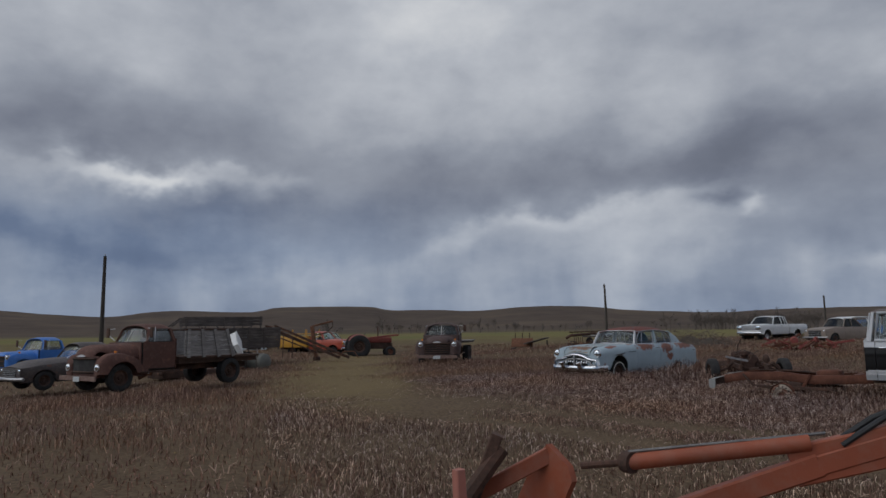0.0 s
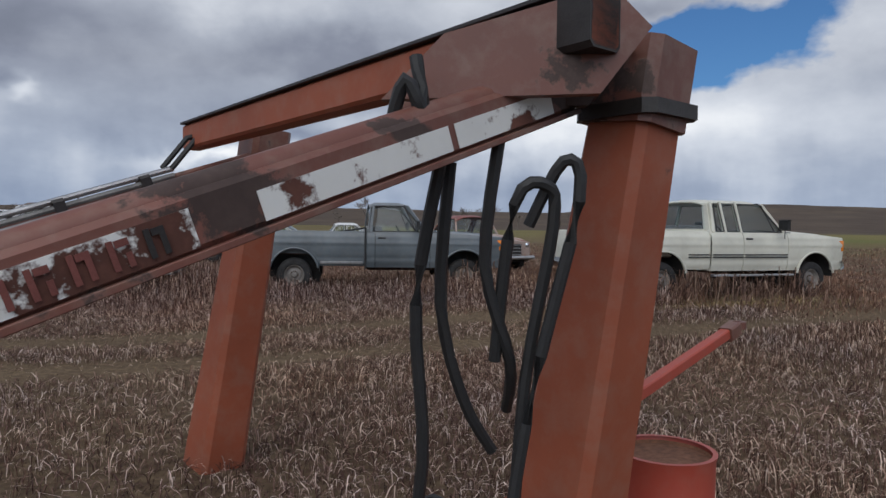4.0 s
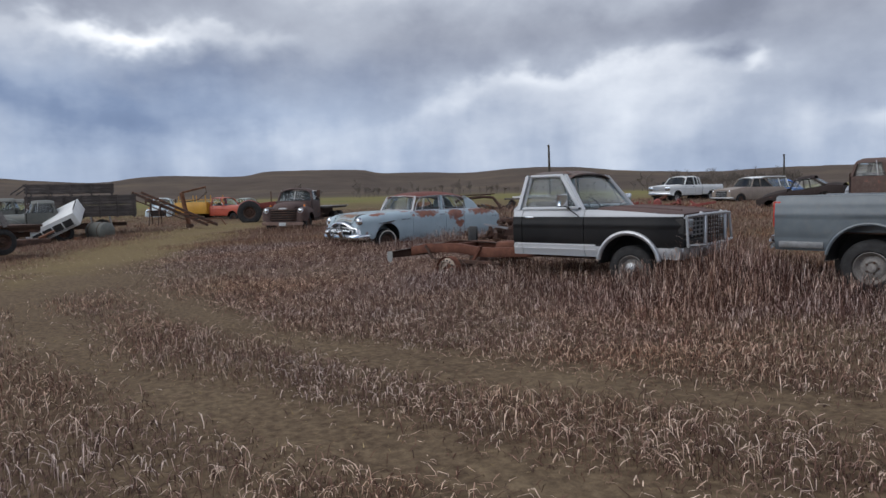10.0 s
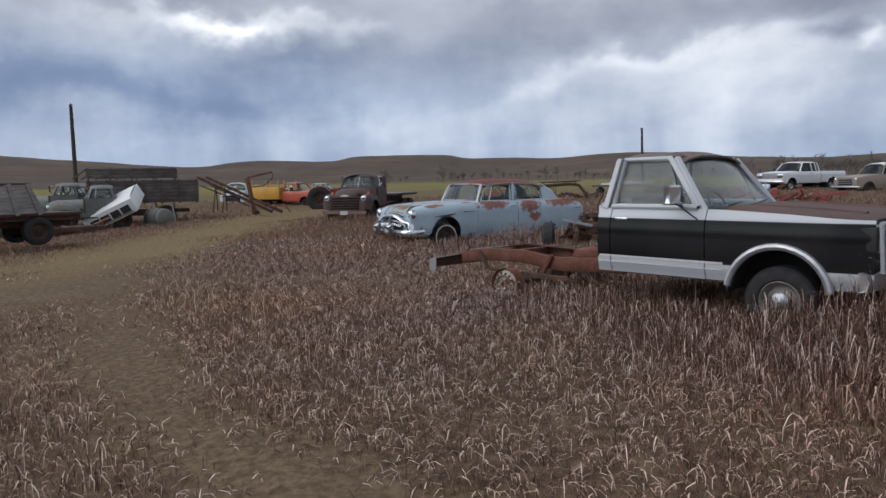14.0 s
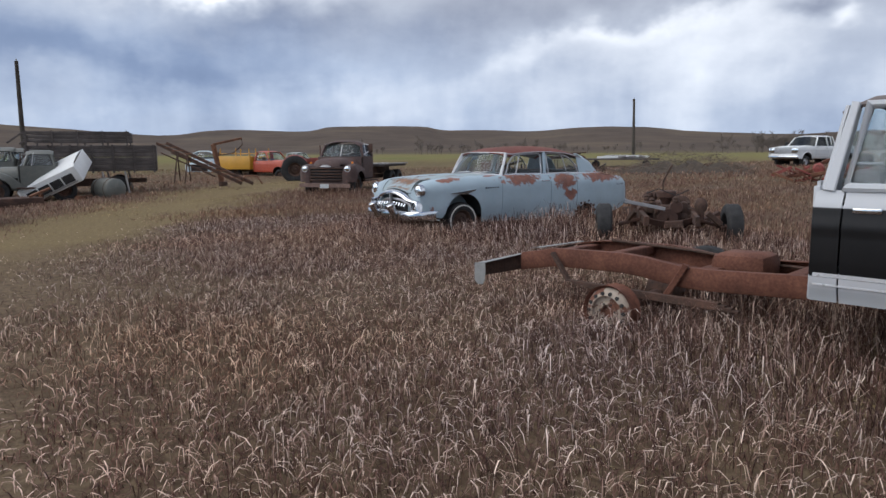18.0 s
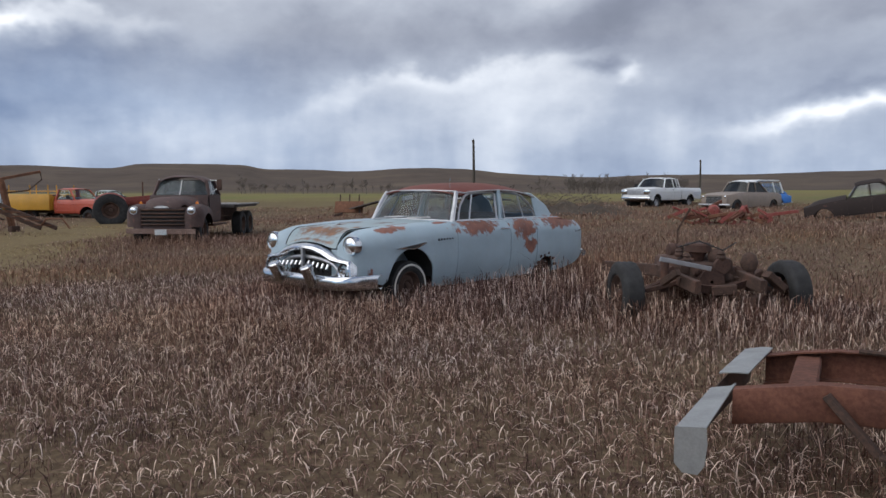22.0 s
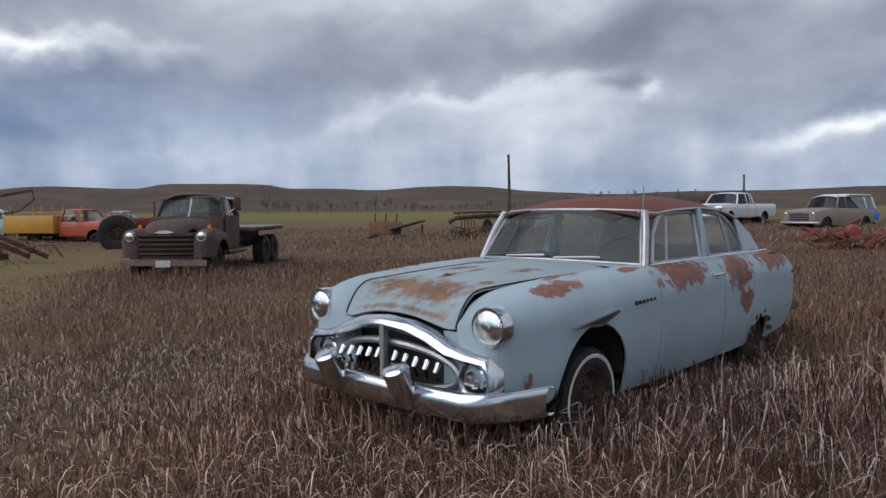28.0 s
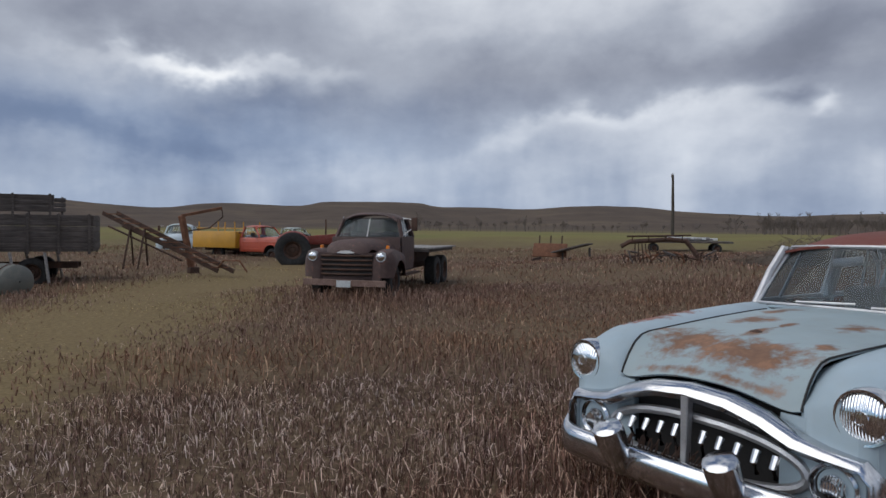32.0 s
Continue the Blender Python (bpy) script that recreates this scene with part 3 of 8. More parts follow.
def wheel(parent, x, y, z, r, w, sign, rim_mat, rim=0.58, label="", flat=0.0):
    """A tyre with its rim as a part under it."""
    ri = r * rim
    prof = [(ri, -w * 0.42), (ri * 1.08, -w * 0.5), (r * 0.86, -w * 0.52), (r * 0.97, -w * 0.42), (r, -w * 0.28), (r * 0.975, -w * 0.14), (r, -w * 0.02), (r * 0.975, w * 0.1), (r, w * 0.26), (r * 0.97, w * 0.42), (r * 0.86, w * 0.52), (ri * 1.08, w * 0.5), (ri, w * 0.42), (ri, -w * 0.42)]
    tyre = solid("tyre", M_RUBBER, parent, lathe(prof, "y", (x, y, z), 28), label=label)
    o = sign * w
    rp = [(ri, o * 0.42), (ri * 0.96, o * 0.46), (ri * 0.90, o * 0.40), (ri * 0.84, o * 0.18), (ri * 0.72, o * 0.10), (ri * 0.60, o * 0.20), (ri * 0.42, o * 0.24), (ri * 0.30, o * 0.16), (ri * 0.24, o * 0.34), (ri * 0.10, o * 0.38), (0.002, o * 0.38)]
    disc = solid("rim", rim_mat, tyre, lathe(rp, "y", (x, y, z), 28))
    tagged(solid("wheel_nut", M_RUST_DARK, disc, *[lathe([(0.012, o * 0.14), (0.012, o * 0.28), (0.002, o * 0.28)], "y", (x + ri * 0.36 * math.cos(a), y, z + ri * 0.36 * math.sin(a)), 6) for a in (k * 1.2566 for k in range(5))]), kind="stuff")
    return tyre


def lamp(parent, at, r, axis="x", mat=None, ring=None, deep=0.07, name="headlamp"):
    """A round lamp that looks along +x: a bezel with a domed glass."""
    x, y, z = at
    bez = solid("bezel" if name == "headlamp" else name, ring or M_CHROME, parent, lathe([(r * 0.9, -deep), (r * 1.13, -deep), (r * 1.15, -0.02), (r * 1.10, 0.006), (r * 1.0, 0.004), (r * 0.96, -0.012)], "x", at, 26))
    solid("headlamp_glass", mat or M_LENS, bez, lathe([(r, -0.012), (r * 0.85, 0.008), (r * 0.5, 0.022), (r * 0.2, 0.028), (0.001, 0.029)], "x", at, 26), lathe([(r * 0.3, 0.024), (r * 0.3, 0.03), (r * 0.24, 0.03), (r * 0.24, 0.024)], "x", at, 16))
    return bez


def cab_top(parent, xa, xb, xc, xd, yb, yr, zb, zr, paint, roof_paint, doors=(), crown=0.05, edge=0.07, glass=None, bow=0.10, pillar=0.06, seat=True, posts=(), rear=True, open_top=False):
    """What stands over a cab's belt line: roof, pillars and panes. xa, xb: foot and head of the windscreen; xc, xd: head and foot of the back."""
    glass = glass or M_GLASS
    n = 9
    xs = [xb + 0.03] + spread(xb, xc, n) + [xc - 0.03]
    rise = curve([(xc - 0.03, zr - 0.045), (xc + 0.12, zr), (xb - 0.2, zr), (xb + 0.03, zr - 0.05)])
    wid = curve([(xc - 0.03, yr * 0.93), (xc + 0.15, yr), (xb - 0.25, yr), (xb + 0.03, yr * 0.93)])
    solid("roof", roof_paint, parent, lid(xs, wid, lambda x: rise(x) - edge, lambda x: rise(x) + crown, 15, 3.2, 0.02))
    zt = zr - edge - 0.005
    for s in (1, -1):
        solid("windscreen_pillar", paint, parent, beam((xa - bow, s * yb * 0.97, zb - 0.02), (xb - bow * 0.4, s * yr * 0.97, zt + 0.0), pillar, pillar * 0.8))
        solid("rear_pillar", paint, parent, beam((xd + 0.05, s * yb * 0.97, zb - 0.02), (xc + 0.06, s * yr * 0.97, zt + 0.005), pillar * 1.1, pillar * 1.7, pillar * 0.7, pillar * 1.3, (0, 1, 0)))
        for px in posts:
            solid("door_pillar", paint, parent, beam((px, s * yb * 0.98, zb - 0.02), (px - 0.01, s * yr * 0.98, zt + 0.02), pillar * 0.7, pillar * 1.2, None, None, (0, 1, 0)))
        marks = [xa - bow - 0.03, *posts, xd + 0.1]
        heads = [xb - bow * 0.4 - 0.03, *posts, xc + 0.1]
        for k in range(len(marks) - 1):
            a, b, c, d = marks[k] - 0.03, marks[k + 1] + 0.04, heads[k + 1] + 0.04, heads[k] - 0.03
            solid("side_window", glass, parent, pane((a, s * yb * 0.96, zb), (b, s * yb * 0.96, zb), (c, s * yr * 0.96, zt), (d, s * yr * 0.96, zt)), smooth=False)
            ring = [(a, s * yb * 0.99, zb + 0.01), (b, s * yb * 0.99, zb + 0.01), (c, s * yr * 0.99, zt - 0.005), (d, s * yr * 0.99, zt - 0.005), (a, s * yb * 0.99, zb + 0.01)]
            solid("window_trim", M_BLACK, parent, tube(ring, 0.011, 6))
    us = spread(-1, 1, 9)
    scr = [[(x - bow * u * u, u * y, z) for u in us] for x, y, z in ((xa, yb * 0.95, zb), ((xa + xb) / 2, (yb + yr) * 0.475, (zb + zt) / 2), (xb, yr * 0.95, zt + 0.01))]
    solid("windscreen", glass, parent, sheet(scr, 0.005))
    solid("windscreen_seal", M_BLACK, parent, tube(scr[0], 0.014, 6), tube(scr[2], 0.014, 6))
    if rear:
        solid("rear_window", glass, parent, pane((xd, yb * 0.85, zb + 0.02), (xd, -yb * 0.85, zb + 0.02), (xc, -yr * 0.85, zt), (xc, yr * 0.85, zt)), smooth=False)
        solid("rear_panel", paint, parent, pane((xd - 0.01, yb * 0.97, zb - 0.03), (xd - 0.01, -yb * 0.97, zb - 0.03), (xd - 0.01, -yb * 0.97, zb + 0.05), (xd - 0.01, yb * 0.97, zb + 0.05), 0.02), pane((xd - 0.005, yb * 0.97, zb), (xd - 0.005, yb * 0.8, zb), (xc - 0.005, yr * 0.8, zt), (xc - 0.005, yr * 0.97, zt), 0.02), pane((xd - 0.005, -yb * 0.97, zb), (xd - 0.005, -yb * 0.8, zb), (xc - 0.005, -yr * 0.8, zt), (xc - 0.005, -yr * 0.97, zt), 0.02))
    if seat:
        solid("seat", M_SEAT, parent, box(xd + 0.12, xd + 0.30, -yb * 0.85, yb * 0.85, zb - 0.55, zb + 0.12, 0.05), box(xd + 0.28, xd + 0.78, -yb * 0.85, yb * 0.85, zb - 0.62, zb - 0.42, 0.05))
        solid("dashboard", M_DARK, parent, box(xa - 0.42, xa - 0.10, -yb * 0.9, yb * 0.9, zb - 0.22, zb - 0.02, 0.04))
        c = Vector((xa - 0.55, yb * 0.42, zb - 0.02))
        ringp = [c + 0.19 * (math.cos(t) * Vector((0, 1, 0)) + math.sin(t) * Vector((-0.45, 0, 0.89))) for t in spread(0, 2 * math.pi, 17)]
        solid("steering_wheel", M_BLACK, parent, tube(ringp, 0.013, 6, False), tube([c, c + Vector((0.28, 0, -0.16))], 0.025, 6), tube([ringp[0], ringp[8]], 0.012, 6))


def hanging_mirror(parent, x, y, z, sign, mat=None):
    arm = solid("mirror", mat or M_CHROME, parent, box(x - 0.035, x + 0.035, y + sign * 0.10, y + sign * 0.27, z - 0.08, z + 0.08, 0.02))
    pieces("mirror_arm", M_BLACK, arm, tube([(x + 0.02, y - sign * 0.02, z - 0.13), (x + 0.02, y + sign * 0.18, z - 0.04)], 0.011, 6), tube([(x + 0.02, y + sign * 0.18, z - 0.07), (x + 0.22, y - sign * 0.01, z - 0.28)], 0.008, 6))


def banded_paint(name, bands, **kw):
    """Paint in level stripes: (top of the stripe in metres, colour), from below."""
    m = car_paint(name, (0.5, 0.5, 0.5), **kw)
    m.node_tree.nodes["Principled BSDF"].inputs["Specular IOR Level"].default_value = 0.18
    nt = m.node_tree
    pos = next(n for n in nt.nodes if n.type == "TEX_COORD").outputs["Object"]
    ax = nt.nodes.new("ShaderNodeSeparateXYZ")
    wire(nt, pos, ax.inputs[0])
    stops, prev = [], 0.0
    for z, c in bands:
        stops += [(prev, c), (z / 2.0 - 0.0012, c)]
        prev = z / 2.0
    col = ramp(nt, calc(nt, "MULTIPLY", ax.outputs[2], 0.5), stops)
    faded = blend(nt, ramp(nt, noise_tex(nt, pos, 1.7, 5.0, 0.6), [(0.35, 0.0), (0.8, 0.03)]), col, (0.30, 0.27, 0.24))
    target = next(n for n in nt.nodes if n.type == "MIX" and n.inputs[0].is_linked and n.outputs[2].is_linked and n.outputs[2].links[0].to_node.type == "BSDF_PRINCIPLED")
    wire(nt, faded, target.inputs[6])
    return m


def ford_truck(name, label, x, y, z, turn, paint, hood_paint, roof_paint, cab_back=-1.97, rear_axle=-3.38, tail=-4.45, bed=True, lift=0.0, older=False, trim=None, rims=None, group="", bed_paint=None, glass=None, markers=None):
    t = thing(name, x, y, z, turn, label, "pickup", group)
    bed_paint = bed_paint or paint
    trim, rims = trim or M_CHROME, rims or M_RIM
    L = lift
    sill, belt, zr = 0.46 + L, 1.17 + L, 1.76 + L
    fw, rw = (0.0, 0.36 + L * 0.5, 0.46), (rear_axle, 0.36 + L * 0.5, 0.46)

    def wide(xx, zz):
        h = (zz - L - 0.46) / 0.71
        nose = 0.06 * sstep(0.45, 0.80, xx)
        press = 0.009 * (sstep(0.60, 0.66, h) - sstep(0.66, 0.80, h)) - 0.006 * (sstep(0.20, 0.25, h) - sstep(0.25, 0.36, h))
        return 0.955 + 0.030 * math.sin(math.pi * min(1, max(0, h)) * 0.95) - 0.035 * sstep(0.84, 1.0, h) - 0.02 * (1 - sstep(0.0, 0.16, h)) - nose + press

    top = curve([(-2.6, belt), (-0.7, belt), (0.0, belt - 0.03), (0.78, belt - 0.075)])
    for s in (1, -1):
        solid("front_fender", paint, t, side(stations(0.78, -0.70, 0.1, (fw,)), arch(sill, fw), lambda v: top(v) - 0.005, wide, s, 29))
        door_end = -1.80 if cab_back > -2.1 else -1.78
        door = solid("door", paint, t, side(stations(-0.712, door_end, 0.1), sill, belt - 0.005, wide, s, 29))
        solid("door_handle", M_CHROME if older else M_BLACK, door, box(door_end + 0.05, door_end + 0.21, s * 0.968 - 0.015, s * 0.968 + 0.015, belt - 0.14, belt - 0.105, 0.008))
        solid("cab_corner", paint, t, side(stations(door_end - 0.012, cab_back, 0.1), sill, belt - 0.005, wide, s, 29))
        solid("wheel_arch_lip", trim if older else paint, t, tube([(0.47 * math.cos(a), s * (wide(0, 0.7) + 0.004), fw[1] + 0.47 * math.sin(a)) for a in spread(0.15, math.pi - 0.15, 17)], 0.036 if older else 0.022, 8))
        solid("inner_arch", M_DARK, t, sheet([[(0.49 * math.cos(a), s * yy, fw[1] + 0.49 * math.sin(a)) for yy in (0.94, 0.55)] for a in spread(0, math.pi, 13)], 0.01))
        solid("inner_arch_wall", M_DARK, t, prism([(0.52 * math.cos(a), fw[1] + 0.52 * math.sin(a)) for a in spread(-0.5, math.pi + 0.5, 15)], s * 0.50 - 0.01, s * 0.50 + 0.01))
        if older:
            for a, b in ((-1.95, -0.72), (-0.70, 0.40)):
                solid("belt_moulding", M_EDGE, t, box(a, b, s * 0.958 - 0.006, s * 0.958 + 0.014, 1.055 + L, 1.072 + L))
            pieces("side_moulding", M_EDGE, t, box(-1.95, -0.52, s * 0.968 - 0.006, s * 0.968 + 0.016, 0.622 + L, 0.646 + L), box(-1.95, -0.52, s * 0.968 - 0.006, s * 0.968 + 0.012, 0.565 + L, 0.577 + L))
        hanging_mirror(t, -0.98, s * 0.95, belt + 0.14, s, M_CHROME if older else M_BLACK)
        solid("fender_badge", M_DULL, t, *[box(-0.62 + k * 0.045, -0.59 + k * 0.045, s * 0.965 - 0.004, s * 0.965 + 0.012, 0.93 + L, 0.975 + L) for k in range(3)])
        wheel(t, 0, s * 0.80, fw[1] - 0.06, 0.34, 0.22, s, rims)
    hood_xs = spread(0.76, -0.55, 9)
    solid("hood", hood_paint, t, lid(hood_xs, lambda v: 0.90 - 0.04 * sstep(0.4, 0.78, v), lambda v: top(v) - 0.005, lambda v: top(v) + 0.035 - 0.03 * sstep(0.55, 0.78, v), 15, 6.0, 0.02), *[sheet([[(v, s * u, top(v) + 0.032 + (0.018 if u in (0.49, 0.51) else 0.0)) for u in (0.46, 0.49, 0.51, 0.54)] for v in spread(0.6, -0.45, 4)], 0.008) for s in (1, -1)])
    solid("cowl", M_BLACK, t, box(-0.72, -0.54, -0.88, 0.88, belt - 0.06, belt + 0.012, 0.01))
    pieces("wiper", M_BLACK, t, tube([(-0.66, 0.1, belt + 0.02), (-0.72, 0.55, belt + 0.05)], 0.008, 5), tube([(-0.66, -0.55, belt + 0.02), (-0.72, -0.1, belt + 0.05)], 0.008, 5))
    # front: grille, lamps, bumper
    g = solid("grille", M_BLACK if older else M_DULL, t, box(0.70, 0.755, -0.86, 0.86, 0.74 + L, 1.07 + L, 0.01))
    solid("grille_bar", M_DULL, g, *[box(0.75, 0.775, -0.55, 0.55, zz, zz + 0.018) for zz in spread(0.78 + L, 1.03 + L, 5)], *[box(0.75, 0.772, yy - 0.008, yy + 0.008, 0.76 + L, 1.05 + L) for yy in spread(-0.55, 0.55, 8)])
    solid("front_valance", paint, t, box(0.66, 0.77, -0.87, 0.87, 0.60 + L, 0.74 + L, 0.02))
    for s in (1, -1):
        bezel = solid("lamp_bezel", M_DULL if older else M_CHROME, t, box(0.745, 0.79, s * 0.70 - 0.15, s * 0.70 + 0.15, 0.80 + L, 1.05 + L, 0.015))
        solid("headlamp", M_LENS, bezel, box(0.785, 0.80, s * 0.68 - 0.10, s * 0.68 + 0.10, 0.84 + L, 1.02 + L, 0.012))
        solid("marker_lamp", M_DARK if older else markers or M_AMBER, bezel, box(0.66, 0.795, s * 0.89 - 0.045, s * 0.89 + 0.045, 0.82 + L, 1.03 + L, 0.012))
    bump = [(0.80 - 0.12 * abs(v) ** 3, v * 0.98, 0.55 + L) for v in spread(-1, 1, 11)]
    solid("front_bumper", trim, t, sheet([[(p[0] + o, p[1], p[2] + h) for o, h in ((0.0, 0.09), (0.06, 0.07), (0.085, 0.0), (0.06, -0.07), (0.0, -0.09))] for p in bump], 0.012))
    solid("undercarriage", M_RUST_DARK, t, box(-1.95, 0.6, -0.5, 0.5, 0.38 + L, 0.52 + L, 0.03), tube([(0, -0.75, fw[1]), (0, 0.75, fw[1])], 0.05, 8))
    solid("cab_floor", M_DARK, t, box(cab_back + 0.03, -0.5, -0.92, 0.92, 0.5 + L, 0.56 + L), box(-0.56, -0.5, -0.9, 0.9, 0.5 + L, belt - 0.08))
    solid("cab_back_panel", paint, t, box(cab_back - 0.02, cab_back + 0.02, -0.93, 0.93, sill, belt + 0.02, 0.01))
    posts = () if cab_back > -2.1 else (-1.80, -2.16)
    cab_top(t, -0.66, -1.12, cab_back + 0.08, cab_back + 0.02, 0.92, 0.74, belt, zr, paint, roof_paint, posts=posts, crown=0.02, edge=0.06, bow=0.09, pillar=0.065, glass=glass)
    if older:
        for s in (1, -1):
            a, b, c, d = -0.81, cab_back + 0.16, cab_back + 0.22, -1.216
            ring = [(a, s * 0.918, belt + 0.012), (b, s * 0.918, belt + 0.012), (c, s * 0.742, zr - 0.07), (d, s * 0.742, zr - 0.07), (a, s * 0.918, belt + 0.012)]
            solid("door_frame", paint, t, tube(ring, 0.034, 8, False))
            solid("keyhole", M_CHROME, t, lathe([(0.001, 0.012), (0.014, 0.010), (0.016, 0.0)], "y", (door_end + 0.07, s * 0.972, belt - 0.20), 10))
            solid("fender_plate", M_DULL, t, box(0.22, 0.44, s * 0.958 - 0.004, s * 0.958 + 0.012, 1.015 + L, 1.045 + L, 0.004))
            solid("wheel_hub_cap", M_DULL, t, lathe([(0.001, 0.115), (0.06, 0.11), (0.085, 0.09), (0.09, 0.05)] if s > 0 else [(0.001, -0.115), (0.06, -0.11), (0.085, -0.09), (0.09, -0.05)], "y", (0, s * 0.80, fw[1] - 0.06), 18))
    pieces("vent_window_bar", M_BLACK, t, *[tube([(-0.98, s * 0.905, belt), (-1.20, s * 0.765, zr - 0.08)], 0.012, 6) for s in (1, -1)])
    if not bed:
        return t
    hi = belt - 0.01

    def bedwide(xx, zz):
        return wide(-1.0, zz) + 0.004

    for s in (1, -1):
        bs = solid("bed_side", bed_paint, t, side(stations(cab_back - 0.05, tail, 0.1, (rw,)), arch(sill + 0.03, rw), hi, bedwide, s, 29), box(tail, cab_back - 0.05, s * 0.86 - 0.05, s * 0.86 + 0.05, hi - 0.025, hi + 0.012, 0.012))
        solid("bed_inner_wall", bed_paint, t, box(tail + 0.03, cab_back - 0.06, s * 0.80 - 0.01, s * 0.80 + 0.01, 0.72 + L, hi - 0.01))
        solid("wheel_arch_lip", bed_paint, t, tube([(rear_axle + 0.47 * math.cos(a), s * (bedwide(0, 0.7) + 0.004), rw[1] + 0.47 * math.sin(a)) for a in spread(0.2, math.pi - 0.2, 17)], 0.02, 6))
        solid("inner_arch", M_DARK, t, sheet([[(rear_axle + 0.49 * math.cos(a), s * yy, rw[1] + 0.49 * math.sin(a)) for yy in (0.95, 0.5)] for a in spread(0, math.pi, 13)], 0.01))
        solid("inner_arch_wall", M_DARK, t, prism([(rear_axle + 0.52 * math.cos(a), rw[1] + 0.52 * math.sin(a)) for a in spread(-0.5, math.pi + 0.5, 15)], s * 0.50 - 0.01, s * 0.50 + 0.01))
        wheel(t, rear_axle, s * 0.80, rw[1] - 0.06, 0.34, 0.22, s, rims)
    solid("bed_floor", M_RUST_DARK, t, box(tail + 0.02, cab_back - 0.06, -0.8, 0.8, 0.70 + L, 0.73 + L))
    solid("bed_front_wall", bed_paint, t, box(cab_back - 0.10, cab_back - 0.06, -0.9, 0.9, 0.5 + L, hi))
    gate = solid("tailgate", bed_paint, t, box(tail - 0.02, tail + 0.03, -0.74, 0.74, 0.62 + L, hi, 0.012))
    solid("tailgate_panel", bed_paint, gate, box(tail - 0.032, tail - 0.018, -0.62, 0.62, 0.74 + L, hi - 0.14, 0.006))
    rb = [(tail - 0.06 - 0.08 * (1 - abs(v) ** 4), v * 0.96, 0.58 + L) for v in spread(-1, 1, 9)]
    bar = solid("rear_bumper", trim, t, sheet([[(p[0] + 0.10, p[1], p[2] + 0.09), (p[0], p[1], p[2] + 0.08), (p[0] - 0.015, p[1], p[2] + 0.02), (p[0] + 0.015, p[1], p[2]), (p[0] - 0.015, p[1], p[2] - 0.02), (p[0], p[1], p[2] - 0.08)] for p in rb], 0.012))
    pieces("frame_rail", M_RUST_DARK, t, *[box(tail + 0.1, cab_back, s * 0.42 - 0.04, s * 0.42 + 0.04, 0.46 + L, 0.62 + L) for s in (1, -1)], tube([(rear_axle, -0.75, rw[1]), (rear_axle, 0.75, rw[1])], 0.06, 8))
    return t


# ---- the three pickups in a row ----
BLACK_TWO = banded_paint("black_and_silver_paint", [(0.545, (0.42, 0.43, 0.44)), (0.62, (0.46, 0.46, 0.47)), (1.06, (0.012, 0.0115, 0.012)), (2.0, (0.50, 0.51, 0.525))], rough=0.36, rust=0.27, dust=0.02, coat=0.0)
SILVER = car_paint("rusted_dark_roof_paint", (0.13, 0.10, 0.09), 0.75, 0.46, (), (0.11, 0.06, 0.045), 0.2, 0.2, 0.0)
HOOD_RUST = car_paint("rust_burnt_hood", (0.085, 0.045, 0.038), 0.85, 0.42, (), (0.10, 0.045, 0.034), 0.25, 0.12, 0.0)
black = ford_truck("black_pickup", "black and silver pickup cab with rusted hood and bare frame", -8.115, 14.50, 0.02, 17.0, BLACK_TWO, HOOD_RUST, SILVER, bed=False, older=True, trim=M_DULL)
guard = pieces("grille_guard", M_DULL, black, *[tube([(0.98, s * 0.42, 0.42), (1.02, s * 0.42, 0.60), (1.02, s * 0.42, 1.06), (0.94, s * 0.42, 1.10)], 0.028, 8) for s in (1, -1)], label="bent chrome brush guard over the grille")
pieces("guard_bar", M_DULL, guard, tube([(0.96, -0.92, 0.66), (1.02, -0.42, 0.64), (1.02, 0.42, 0.64), (0.96, 0.92, 0.66)], 0.022, 8), tube([(0.93, -0.9, 1.06), (1.02, -0.42, 1.08), (1.02, 0.42, 1.08), (0.93, 0.9, 1.06)], 0.022, 8), tube([(0.93, -0.9, 1.06), (0.96, -0.92, 0.66)], 0.02, 8), tube([(0.93, 0.9, 1.06), (0.96, 0.92, 0.66)], 0.02, 8))
tagged(solid("guard_mesh", M_RUST_DARK, guard, *[tube([(1.0, -0.42, h), (1.0, 0.42, h)], 0.006, 5) for h in spread(0.72, 1.0, 6)], *[tube([(1.0, w, 0.66), (1.0, w, 1.06)], 0.006, 5) for w in spread(-0.35, 0.35, 8)]), kind="stuff")
M_ZINC = plain("galvanised_steel", (0.33, 0.33, 0.32), 0.5, 0.6, 0.18, 7)
WORN_RIM = car_paint("chipped_cream_rim", (0.36, 0.29, 0.23), 0.7, 0.50, (), (0.13, 0.055, 0.035), 0.1, 0.2, 0.0)
